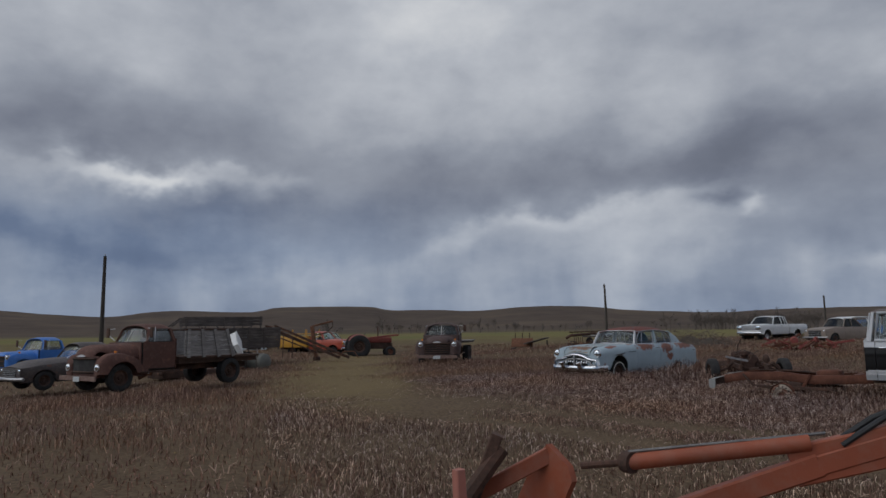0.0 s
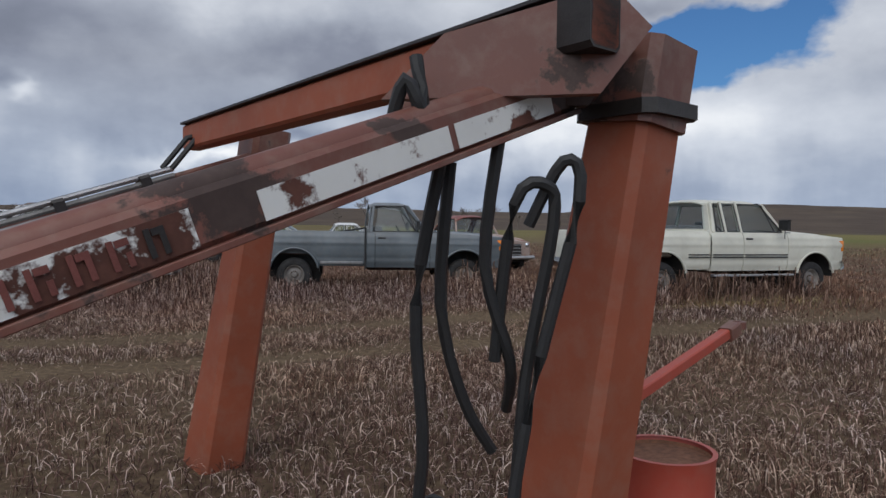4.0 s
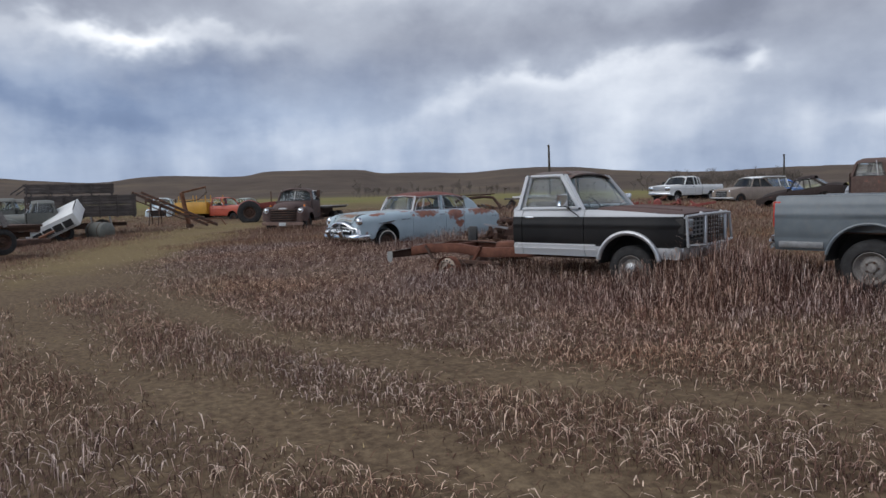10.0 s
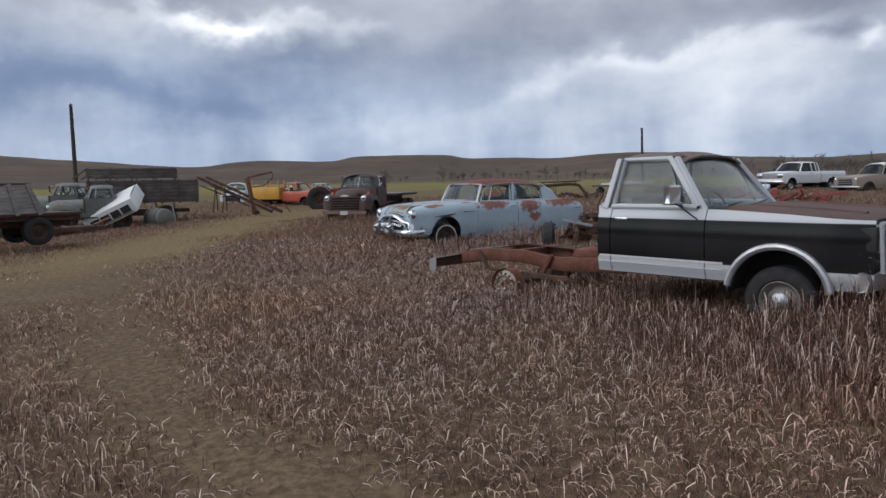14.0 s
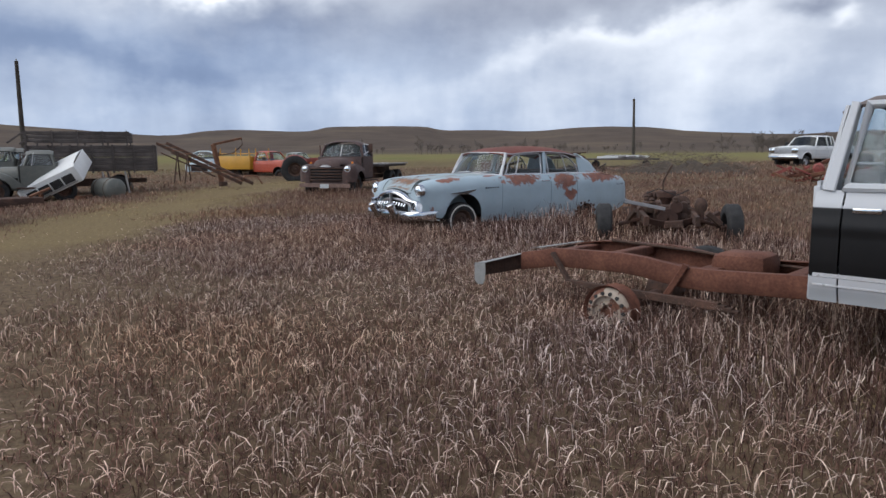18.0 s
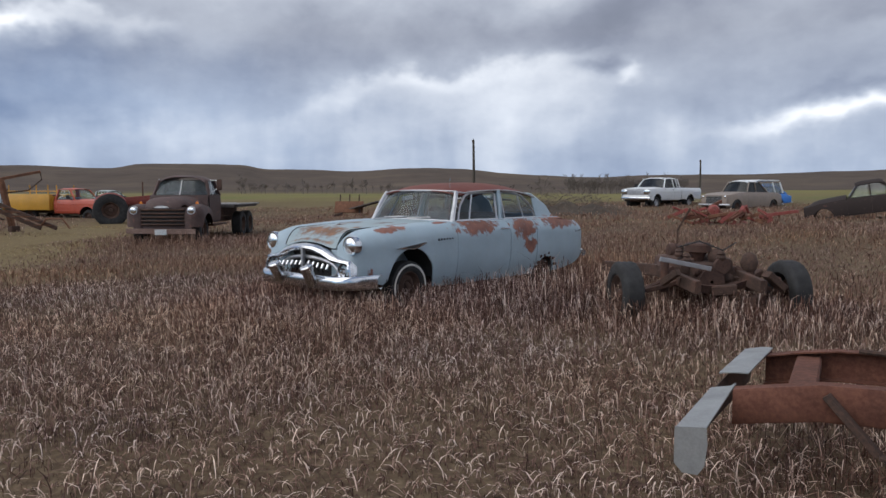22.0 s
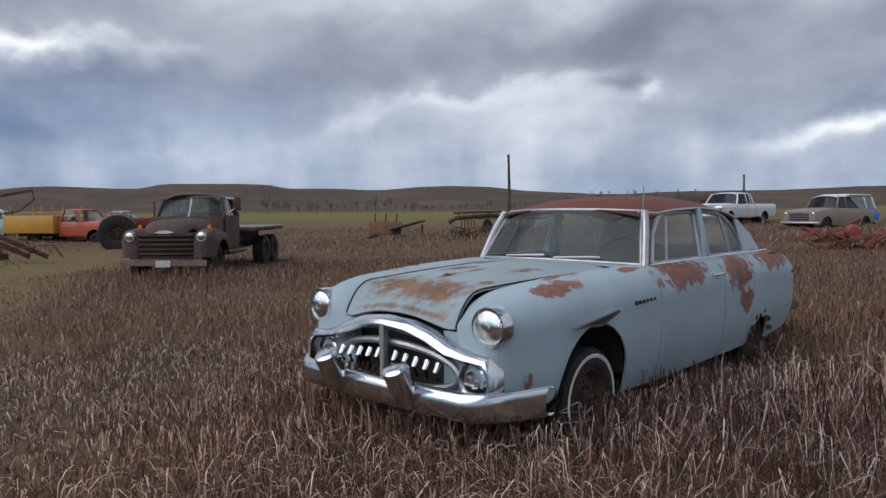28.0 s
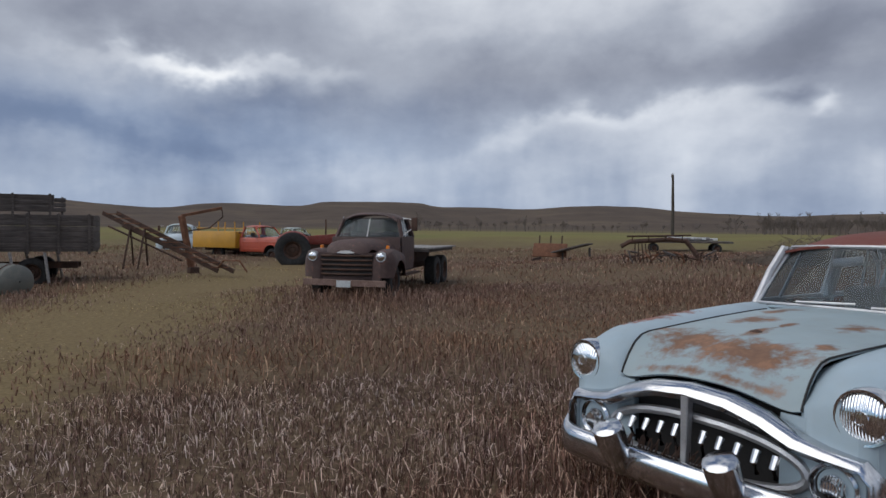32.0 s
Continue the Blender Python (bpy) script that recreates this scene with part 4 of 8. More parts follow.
# the bare ladder frame behind the cab
rail_low = curve([(-4.7, 0.35), (-4.2, 0.42), (-3.6, 0.42), (-2.9, 0.34), (-1.9, 0.36)])
for s in (1, -1):
    pieces("frame_rail", M_RUST_RED, black, sheet([[(xx, s * 0.43 + dy, rail_low(xx) + dz) for dy, dz in ((-s * 0.07, 0.17), (0, 0.17), (s * 0.008, 0.16), (s * 0.008, 0.01), (0, 0.0), (-s * 0.07, 0.0))] for xx in spread(-1.95, -4.66 + 0.07 * (s * 0.43 + 0.9), 16)], 0.008))
    solid("leaf_spring", M_RUST_DARK, black, *[beam((-2.7 + 0.05 * k, s * 0.52, 0.27 - 0.015 * k), (-4.05 + 0.09 * k, s * 0.52, 0.32 - 0.02 * k), 0.06, 0.016) for k in range(4)], beam((-4.05, s * 0.5, 0.32), (-4.25, s * 0.46, 0.55), 0.05, 0.03))
    solid("shock_bracket", M_RUST_RED, black, beam((-3.15, s * 0.49, 0.26), (-3.0, s * 0.45, 0.54), 0.05, 0.05))
pieces("cross_member", M_RUST_RED, black, *[beam((xx, -0.43, rail_low(xx) + h), (xx, 0.43, rail_low(xx) + h), w, 0.08) for xx, h, w in ((-2.25, 0.12, 0.12), (-2.95, 0.10, 0.16), (-3.75, 0.11, 0.10), (-4.35, 0.10, 0.12))])
solid("fuel_tank", M_RUST_RED, black, box(-3.0, -2.55, -0.05, 0.36, 0.36, 0.60, 0.08))
solid("brake_line", M_BLACK, black, tube([(-2.0, -0.36, 0.48), (-2.3, -0.3, 0.50), (-2.7, -0.38, 0.44), (-3.2, -0.36, 0.50), (-3.6, -0.38, 0.56)], 0.012, 6))
skew = lambda x, y, z: (x + 0.07 * (y + 0.9), y, z)
step = solid("rear_step_bumper", M_ZINC, black, sheet([[skew(-4.78, -0.92 + 0.60 * u, 0.465 + 0.03 * u), skew(-4.70, -0.92 + 0.63 * u, 0.475 + 0.03 * u), skew(-4.66 - 0.02 * u, -0.92 + 0.66 * u, 0.48 + 0.035 * u)] for u in spread(0, 1, 6)], 0.006), sheet([[skew(-4.78, -0.16 + 0.66 * u, 0.535), skew(-4.70, -0.18 + 0.70 * u, 0.55), skew(-4.64, -0.18 + 0.70 * u, 0.552)] for u in spread(0, 1, 5)], 0.006), label="bent galvanised rear step bumper")
solid("bumper_face", M_RUST_DARK, step, sheet([[skew(-4.775, -0.90 + 1.42 * u, 0.46 + 0.05 * u), skew(-4.75, -0.90 + 1.42 * u, 0.42), skew(-4.76, -0.90 + 1.42 * u, 0.34)] for u in spread(0, 1, 8)], 0.006))
solid("bumper_end_flange", M_ZINC, step, prism([(-4.785, 0.468), (-4.66, 0.48), (-4.655, 0.40), (-4.665, 0.31), (-4.69, 0.27), (-4.75, 0.27), (-4.785, 0.31)], -0.932, -0.924))
solid("rear_axle", M_RUST_DARK, black, tube([(-3.38, -0.72, 0.20), (-3.38, 0.72, 0.22)], 0.055, 10), lathe([(0.02, -0.16), (0.14, -0.12), (0.17, 0.0), (0.14, 0.12), (0.02, 0.16)], "x", (-3.38, 0, 0.21), 16))
bare = solid("bare_wheel", M_RUST_RED, black, lathe([(0.20, 0.07), (0.215, 0.075), (0.20, 0.05), (0.19, 0.0), (0.20, -0.06), (0.215, -0.075)], "y", (-3.44, -0.80, 0.17), 28), label="bare rusted steel wheel sunk into the grass")
solid("wheel_disc", WORN_RIM, bare, lathe([(0.195, -0.04), (0.17, -0.075), (0.13, -0.09), (0.125, -0.055), (0.085, -0.05), (0.075, -0.065), (0.055, -0.065), (0.05, -0.03), (0.001, -0.03)], "y", (-3.44, -0.80, 0.17), 28), label="chipped pale wheel disc")
tagged(solid("disc_hole", M_DARK, bare, *[lathe([(0.001, -0.093), (0.016, -0.092), (0.016, -0.07)], "y", (-3.44 + 0.15 * math.cos(a), -0.80, 0.17 + 0.15 * math.sin(a)), 8) for a in spread(0, 5.85, 14)], *[lathe([(0.001, -0.068), (0.009, -0.067), (0.009, -0.05)], "y", (-3.44 + 0.065 * math.cos(a), -0.80, 0.17 + 0.065 * math.sin(a)), 6) for a in spread(0, 5.2, 6)]), kind="stuff")
wheel(black, -3.38, 0.80, 0.25, 0.30, 0.18, 1, M_RUST)
# the bare frame runs a little longer and sags, and the guard stands close to the grille
for ob in black.children_recursive:
    if ob.name.startswith("guard") or ob.name.startswith("grille_guard"):
        ob.data.transform(Matrix.Translation((-0.11, 0, 0)))
    elif min(v.co.x for v in ob.data.vertices) < -2.4:
        for v in ob.data.vertices:
            back = min(0.0, v.co.x + 2.0)
            v.co.x, v.co.z = v.co.x + 0.036 * back, v.co.z + 0.028 * back
solid("wiring", M_RUST_DARK, black, tube([(-2.0, 0.30, 0.46), (-2.6, 0.36, 0.46), (-3.4, 0.34, 0.52), (-4.2, 0.36, 0.54)], 0.014, 6))

M_STEEL_TRIM = plain("grey_steel_trim", (0.22, 0.22, 0.22), 0.45, 0.5, 0.3, 9)
GREY_PAINT = car_paint("faded_grey_paint", (0.098, 0.117, 0.130), 0.40, 0.26, (), (0.16, 0.07, 0.045), 0.22, 0.12, 0.3)
grey = ford_truck("grey_pickup", "faded dark grey long-bed pickup with orange marker lamps", -1.81, 15.98, 0.17, 9.6, GREY_PAINT, GREY_PAINT, GREY_PAINT, trim=M_CHROME)
for s in (1, -1):
    solid("tail_lamp", M_REDLENS, grey, box(-4.478, -4.38, s * 0.90 - 0.07, s * 0.90 + 0.098, 0.78, 1.10, 0.012))
    pieces("rocker_trim", M_STEEL_TRIM, grey, box(-4.40, -3.88, s * 0.97 - 0.01, s * 0.97 + 0.012, 0.52, 0.60, 0.006), box(-2.88, -2.05, s * 0.97 - 0.01, s * 0.97 + 0.012, 0.52, 0.58, 0.006))
solid("strap", M_BLACK, grey, box(-2.015, -1.985, -0.995, -0.975, 0.42, 1.24), beam((-2.0, -0.98, 1.24), (-2.75, 0.1, 1.12), 0.06, 0.03), label="black strap hanging down beside the cab")

CREAM = car_paint("chalky_white_paint", (0.62, 0.61, 0.525), 0.5, 0.25, (), (0.12, 0.08, 0.05), 0.10, 0.14)
white = ford_truck("white_pickup", "chalky white extended-cab pickup with a gaping tail lamp socket", 4.73, 15.42, 0.22, 22.5, CREAM, CREAM, CREAM, cab_back=-2.52, rear_axle=-3.55, tail=-4.78, lift=0.04, glass=M_GLASS)
for s in (1, -1):
    solid("lamp_socket", M_DARK, white, box(-4.795, -4.68, s * 0.90 - 0.07, s * 0.90 + 0.083, 0.84, 1.10, 0.01), label="dark empty tail lamp socket")
    stripe = solid("body_stripe", M_BLACK, white, *[box(a, b, s * 0.986 - 0.012, s * 0.986 + 0.006, h, h + 0.022) for h in (0.74, 0.785) for a, b in ((-3.05, -2.58), (-2.5, -1.8), (-1.76, -0.73))])
    solid("running_board", M_DULL, white, box(-2.5, -0.6, s * 0.98 - 0.06, s * 0.98 + 0.06, 0.40, 0.44, 0.015))
solid("torn_arch_edge", M_RUST_DARK, white, *[box(-3.55 + 0.46 * math.cos(a) - 0.03, -3.55 + 0.46 * math.cos(a) + 0.04, -0.985, -0.94, 0.38 + 0.46 * math.sin(a), 0.40 + 0.46 * math.sin(a) + 0.02, 0.006) for a in spread(0.9, 2.2, 6)])
M_BLUE = plain("blue_decal", (0.03, 0.09, 0.33), 0.5, 0, 0.15, 20, 0)
font = bpy.data.curves.new("decal", "FONT")
font.body, font.size, font.extrude = "4x4", 0.20, 0.002
four = new("four_by_four_decal", font)
dg = bpy.context.evaluated_depsgraph_get()
four_mesh = bpy.data.meshes.new_from_object(four.evaluated_get(dg))
bpy.data.objects.remove(four)
four = new("decal", four_mesh)
four_mesh.materials.append(M_BLUE)
four.parent = white
four.matrix_local = pose(-4.60, -0.992, 0.98, 90, 0, 0) @ Matrix.Diagonal((1.15, 0.8, 1, 1))
tagged(four, "blue number decal on the bed side")


# ---- the grey-blue sedan ----
PK_BLUE = car_paint("chalky_grey_blue_paint", (0.34, 0.425, 0.475), 0.6, 0.275, [
    ((-1.38, 0.93, 0.97), (0.50, 0.35, 0.14)), ((-1.38, -0.93, 0.97), (0.50, 0.35, 0.14)),
    ((-2.48, 0.95, 0.90), (0.36, 0.3, 0.18)), ((-2.48, -0.95, 0.90), (0.36, 0.3, 0.18)), ((-2.58, 0.95, 0.64), (0.20, 0.3, 0.13)), ((-2.58, -0.95, 0.64), (0.20, 0.3, 0.13)),
    ((-3.55, 0.9, 0.96), (0.66, 0.3, 0.11)), ((-3.55, -0.9, 0.97), (0.60, 0.3, 0.09)),
    ((0.30, 0.80, 0.98), (0.26, 0.10, 0.07)), ((0.16, -0.80, 1.0), (0.44, 0.16, 0.07)), ((-0.05, 0.66, 1.0), (0.30, 0.07, 0.04)), ((0.66, 0.92, 0.42), (0.05, 0.1, 0.16)), ((-0.66, 0.80, 1.02), (0.2, 0.05, 0.03))],
    (0.23, 0.085, 0.052), 0.10, 0.10, 0.10, 0.30)
PK_HOOD = car_paint("rust_stained_hood_paint", (0.295, 0.365, 0.385), 0.6, 0.30, [
    ((0.62, 0.14, 0.92), (0.20, 0.34, 0.2)), ((0.58, -0.26, 0.92), (0.20, 0.28, 0.2)), ((0.83, 0.0, 0.83), (0.035, 0.42, 0.05)), ((0.36, 0.0, 0.98), (0.16, 0.05, 0.16)), ((0.42, 0.40, 0.93), (0.09, 0.06, 0.2)),
    ((-0.05, -0.25, 1.02), (0.20, 0.12, 0.2)), ((-0.15, 0.28, 1.04), (0.16, 0.10, 0.2)), ((0.10, 0.02, 1.02), (0.20, 0.03, 0.2)), ((-0.55, -0.35, 1.06), (0.22, 0.10, 0.1))],
    (0.20, 0.098, 0.052), 0.12, 0.16, 0.05, 0.60)
PK_ROOF = car_paint("rust_red_roof", (0.150, 0.042, 0.030), 0.85, 0.28, (), (0.10, 0.036, 0.026), 0.15, 0.10, 0.0)
pk = thing("vintage_sedan", -18.50, 14.87, 0.0, -83.3, "abandoned grey-blue vintage sedan with rust-red roof and chrome grille", "car")
pk_y = curve([(-5.30, 0.78), (-5.05, 0.88), (-4.4, 0.955), (-3.0, 0.965), (-1.0, 0.965), (0.0, 0.945), (0.45, 0.92), (0.7, 0.885)])
pk_top = curve([(-5.30, 0.80), (-5.14, 0.90), (-4.8, 0.955), (-4.0, 0.99), (-3.3, 1.01), (-1.2, 1.01), (-0.3, 1.0), (0.25, 0.975), (0.62, 0.945), (0.75, 0.93)])
pk_sill = curve([(-5.30, 0.36), (-4.6, 0.25), (-3.6, 0.18), (-0.6, 0.20), (0.3, 0.28), (0.75, 0.36)])


def pk_side(x, z):
    top = pk_top(x)
    u = (z - 0.28) / (top - 0.28)
    return pk_y(x) - 0.055 * (1 - min(1, u / 0.45)) ** 2 - 0.10 * max(0.0, (u - 0.72) / 0.28) ** 2.4


pk_fw, pk_rw = (0.0, 0.34, 0.39), (-3.15, 0.18, 0.25)
for s in (1, -1):
    solid("front_fender", PK_BLUE, pk, pod_fender(s, 0.865, 0.40, stations(0.46, -1.10, 0.08, (pk_fw,)), lambda x: 0.44 + 0.10 * sstep(0.5, -1.1, x), pk_side, pk_top, arch(pk_sill, pk_fw), (0.735, 0.80), 0.035, 0.035))
    solid("front_door", PK_BLUE, pk, side(stations(-1.112, -2.14, 0.08), pk_sill, pk_top, pk_side, s, 15))
    solid("rear_door", PK_BLUE, pk, side(stations(-2.152, -2.86, 0.08), pk_sill, pk_top, pk_side, s, 15))
    solid("rear_fender", PK_BLUE, pk, side(stations(-2.872, -5.30, 0.07, (pk_rw,)), arch(pk_sill, pk_rw), pk_top, pk_side, s, 15))
    solid("fender_nose", PK_BLUE, pk, sheet([[(0.845 - 0.02 * abs(y - 0.6), s * y, z) for y in spread(0.40, 0.80, 6)] for z in spread(0.36, 0.74, 6)], 0.015))
    lamp(pk, (0.856, s * 0.745, 0.795), 0.104, deep=0.08)
    fog = solid("fog_lamp", M_CHROME, pk, lathe([(0.098, -0.03), (0.104, 0.02), (0.092, 0.03), (0.082, 0.02), (0.078, 0.01)], "x", (0.855, s * 0.645, 0.485), 24))
    solid("fog_lamp_cup", M_DARK, fog, lathe([(0.082, 0.008), (0.055, -0.005)], "x", (0.855, s * 0.645, 0.485), 22))
    solid("fog_lamp_glass", M_LENS, fog, lathe([(0.056, 0.0), (0.054, 0.02), (0.035, 0.04), (0.034, 0.055), (0.001, 0.058)], "x", (0.855, s * 0.645, 0.485), 22))
    arrow = solid("fender_arrow_trim", M_CHROME, pk, prism([(0.32, 0.742), (-0.22, 0.800), (-0.235, 0.785), (-0.03, 0.722), (0.02, 0.722)], s * 0.955 - 0.012, s * 0.955 + 0.012), label="pointed chrome arrow trim")
    solid("arrow_inset", M_BLACK, arrow, prism([(0.20, 0.747), (-0.16, 0.785), (-0.02, 0.735)], s * 0.955 - 0.012, s * 0.955 + 0.0145))
    for k in range(6):
        solid("fender_louvre", M_BLACK, pk, box(-0.52 - 0.085 * k, -0.475 - 0.085 * k, s * 0.968 - 0.012, s * 0.968 + 0.004, 0.803 + 0.002 * k, 0.832, 0.006))
    solid("door_handle", M_CHROME, pk, box(-2.10, -1.95, s * 0.972 - 0.012, s * 0.972 + 0.02, 0.90, 0.925, 0.01))
    solid("inner_arch", M_DARK, pk, sheet([[(0.42 * math.cos(a), s * yy, 0.34 + 0.42 * math.sin(a)) for yy in (0.90, 0.5)] for a in spread(0, math.pi, 13)], 0.01))
    tyre = wheel(pk, 0.0, s * 0.80, 0.25, 0.325, 0.19, s, M_RUST_DARK, 0.60, label="flat tyre with a pale whitewall ring")
    solid("whitewall", M_WHITE, tyre, lathe([(0.262, s * 0.101), (0.275, s * 0.106), (0.288, s * 0.101)], "y", (0, s * 0.80, 0.25), 28))
    wheel(pk, -3.15, s * 0.78, 0.28, 0.32, 0.19, s, M_RUST_DARK)
    tagged(solid("rust_holes", M_RUST_DARK, pk, *[box(-3.15 - r * math.cos(a) - 0.022, -3.15 - r * math.cos(a) + 0.03, s * 0.953 - 0.03, s * 0.953 + 0.006, 0.165 + r * math.sin(a), 0.21 + r * math.sin(a), 0.008) for a, r in ((0.4, 0.27), (0.75, 0.29), (1.05, 0.25), (1.35, 0.30), (1.75, 0.26), (2.1, 0.29), (2.5, 0.27), (2.8, 0.29))], label="row of dark rust holes above the wheel"), kind="stuff")
    tagged(solid("tail_studs", M_RUST_DARK, pk, *[box(-4.55 - 0.10 * k, -4.52 - 0.10 * k, s * (pk_y(-4.55 - 0.10 * k)) - 0.03, s * pk_y(-4.55 - 0.10 * k) + 0.004, 0.775, 0.81, 0.006) for k in range(5)]), kind="stuff")
# hood with its raised middle ridge, its front lip following the grille arch
hood_rows = []
for k in range(21):
    u = (k / 20) ** 1.5
    row = []
    for v in spread(-1, 1, 23):
        av = abs(v)
        y = v * (0.49 + 0.085 * sstep(0.0, 0.9, u))
        x = 0.872 - 0.035 * v * v - (1.955 - 0.16 * v * v) * u
        zf = 0.822 - 0.185 * av ** 2.3
        top = 1.045 - 0.035 * av ** 3 - 0.075 * (1 - u) ** 2 * (1 - 0.3 * v * v)
        q = min(1.0, (0.872 - x) / (0.62 - 0.36 * av ** 3))
        rise = (1 - (1 - q) ** 2.3) ** 0.75
        z = zf + (top - zf) * rise
        z += 0.016 * math.exp(-((y / 0.07) ** 2)) * min(1, u * 5) * (1 - 0.6 * u)
        row.append((x, y, z))
    hood_rows.append(row)
solid("hood", PK_HOOD, pk, sheet(hood_rows, 0.014))
solid("hood_ornament", M_RUST_DARK, pk, lathe([(0.001, 0.03), (0.03, 0.02), (0.045, 0.0), (0.05, -0.03)], "z", (0.36, 0.0, 0.995), 12))
for s in (1, -1):
    solid("hood_seam", M_DARK, pk, tube([(r[-1][0], s * abs(r[-1][1]), r[-1][2] + 0.002) for r in hood_rows], 0.006, 5))
solid("cowl", PK_BLUE, pk, sheet([[(x - 0.05 * (y / 0.8) ** 2, y, 1.045 - 0.035 * abs(y / 0.86) ** 2) for y in spread(-0.86, 0.86, 11)] for x in (-1.06, -1.16, -1.28)], 0.012))
# grille
archway = [(-0.80, 0.40), (-0.80, 0.545), (-0.76, 0.60), (-0.62, 0.615), (-0.50, 0.635), (-0.36, 0.70), (-0.20, 0.745), (0.0, 0.762), (0.20, 0.745), (0.36, 0.70), (0.50, 0.635), (0.62, 0.615), (0.76, 0.60), (0.80, 0.545), (0.80, 0.40)]
rows = []
for k, (y, z) in enumerate(archway):
    a, b = archway[max(0, k - 1)], archway[min(len(archway) - 1, k + 1)]
    t = Vector((b[0] - a[0], b[1] - a[1])).normalized()
    n = Vector((-t.y, t.x))
    fat = 0.044 if 3 < k < 11 else (0.034 if 1 < k < 13 else 0.026)
    px = 0.935 - 0.09 * abs(y) ** 2
    rows.append([(px + fx, y + n.x * o * fat, z + n.y * o * fat) for fx, o in ((-0.06, 1.0), (0.0, 0.95), (0.035, 0.45), (0.045, -0.1), (0.02, -0.8), (-0.06, -1.0))])
yoke = solid("grille_arch", M_CHROME, pk, sheet(rows, 0.01), label="pitted chrome arch over the grille mouth")
solid("grille_centre_bar", M_DULL, yoke, beam((0.95, 0, 0.75), (0.955, 0, 0.36), 0.042, 0.05, 0.03, 0.04))
oval = [(0.90 - 0.05 * abs(math.cos(a)), 0.53 * math.copysign(abs(math.cos(a)) ** 0.75, math.cos(a)), 0.485 + 0.125 * math.sin(a) + 0.03 * (1 - abs(math.cos(a)))) for a in spread(0, 2 * math.pi, 33)]
solid("grille_oval", M_DULL, yoke, tube(oval, 0.024, 8, False))
for k in range(5):
    for s in (1, -1):
        y = s * (0.075 + 0.088 * k)
        solid("grille_tooth", M_CHROME, yoke, tube([(0.915, y, 0.585 - 0.006 * k), (0.945, y, 0.54 - 0.006 * k), (0.915, y, 0.465)], 0.019, 8, r1=0.012))
# added near-black boxes give the open mouth its deep shade by colour
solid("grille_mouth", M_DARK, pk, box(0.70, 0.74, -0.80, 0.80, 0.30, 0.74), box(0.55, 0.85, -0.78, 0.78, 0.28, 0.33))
tagged(solid("grass_in_grille", M_RUST_DARK, pk, *[tube([(0.95, -0.45 + 0.011 * k, 0.40), (0.93 + 0.02 * math.sin(k * 2.3), -0.46 + 0.012 * k + 0.03 * math.sin(k), 0.44 + 0.05 * abs(math.sin(k * 1.7)))], 0.004, 4) for k in range(48)], label="dry weeds caught in the grille"), kind="stuff")
# bumper with its two bullets
rows = []
for v in spread(-1, 1, 33):
    turn_in = max(0.0, abs(v) - 0.70) / 0.30
    px, py = 1.02 - 0.07 * v * v - 0.36 * turn_in ** 2.0, v * (0.985 + 0.20 * (1 - abs(v)) * turn_in)
    rows.append([(px + 0.052 * math.cos(a) * (1 if math.cos(a) > 0 else 0.8), py, 0.365 + 0.085 * math.copysign(abs(math.sin(a)) ** 0.8, math.sin(a)) + 0.012 * turn_in) for a in spread(2.2, -2.2, 15)])
bumper = solid("front_bumper", M_CHROME, pk, sheet(rows, 0.012), label="battered chrome front bumper")
for s in (1, -1):
    bm = bmesh.new()
    lathe([(0.001, 0.185), (0.075, 0.185), (0.088, 0.175), (0.092, 0.14), (0.088, 0.06), (0.068, -0.06), (0.04, -0.12), (0.001, -0.13)], "z", (0, 0, 0), 20)(bm)
    bmesh.ops.transform(bm, matrix=pose(1.085, s * 0.31, 0.41, 0, 26, 0) @ Matrix.Diagonal((0.86, 0.86, 0.92, 1)), verts=bm.verts)
    part("bumper_guard", bm, M_CHROME, bumper, "tapered chrome bumper bullet", True)
pieces("bumper_iron", M_RUST_DARK, pk, *[box(0.5, 1.0, s * 0.55 - 0.03, s * 0.55 + 0.03, 0.32, 0.40) for s in (1, -1)], box(-4.9, 0.6, -0.6, 0.6, 0.22, 0.30, 0.02))
# roof and glasshouse
rz = curve([(-3.95, 1.02), (-3.75, 1.14), (-3.45, 1.33), (-3.1, 1.475), (-2.7, 1.55), (-2.2, 1.575), (-1.75, 1.55), (-1.45, 1.49), (-1.36, 1.455)])
ry = curve([(-3.95, 0.72), (-3.4, 0.695), (-2.8, 0.70), (-2.0, 0.71), (-1.5, 0.69), (-1.36, 0.655)])
drop = curve([(-3.95, 0.03), (-3.4, 0.10), (-2.8, 0.125), (-1.5, 0.115), (-1.36, 0.05)])
roof_rows = [[(x - 0.10 * (u * u) * sstep(-1.8, -1.36, x), u * ry(x), rz(x) - drop(x) * abs(u) ** 3) for u in spread(-1, 1, 17)] for x in spread(-1.36, -3.25, 16)]
solid("roof", PK_ROOF, pk, sheet(roof_rows, 0.016))
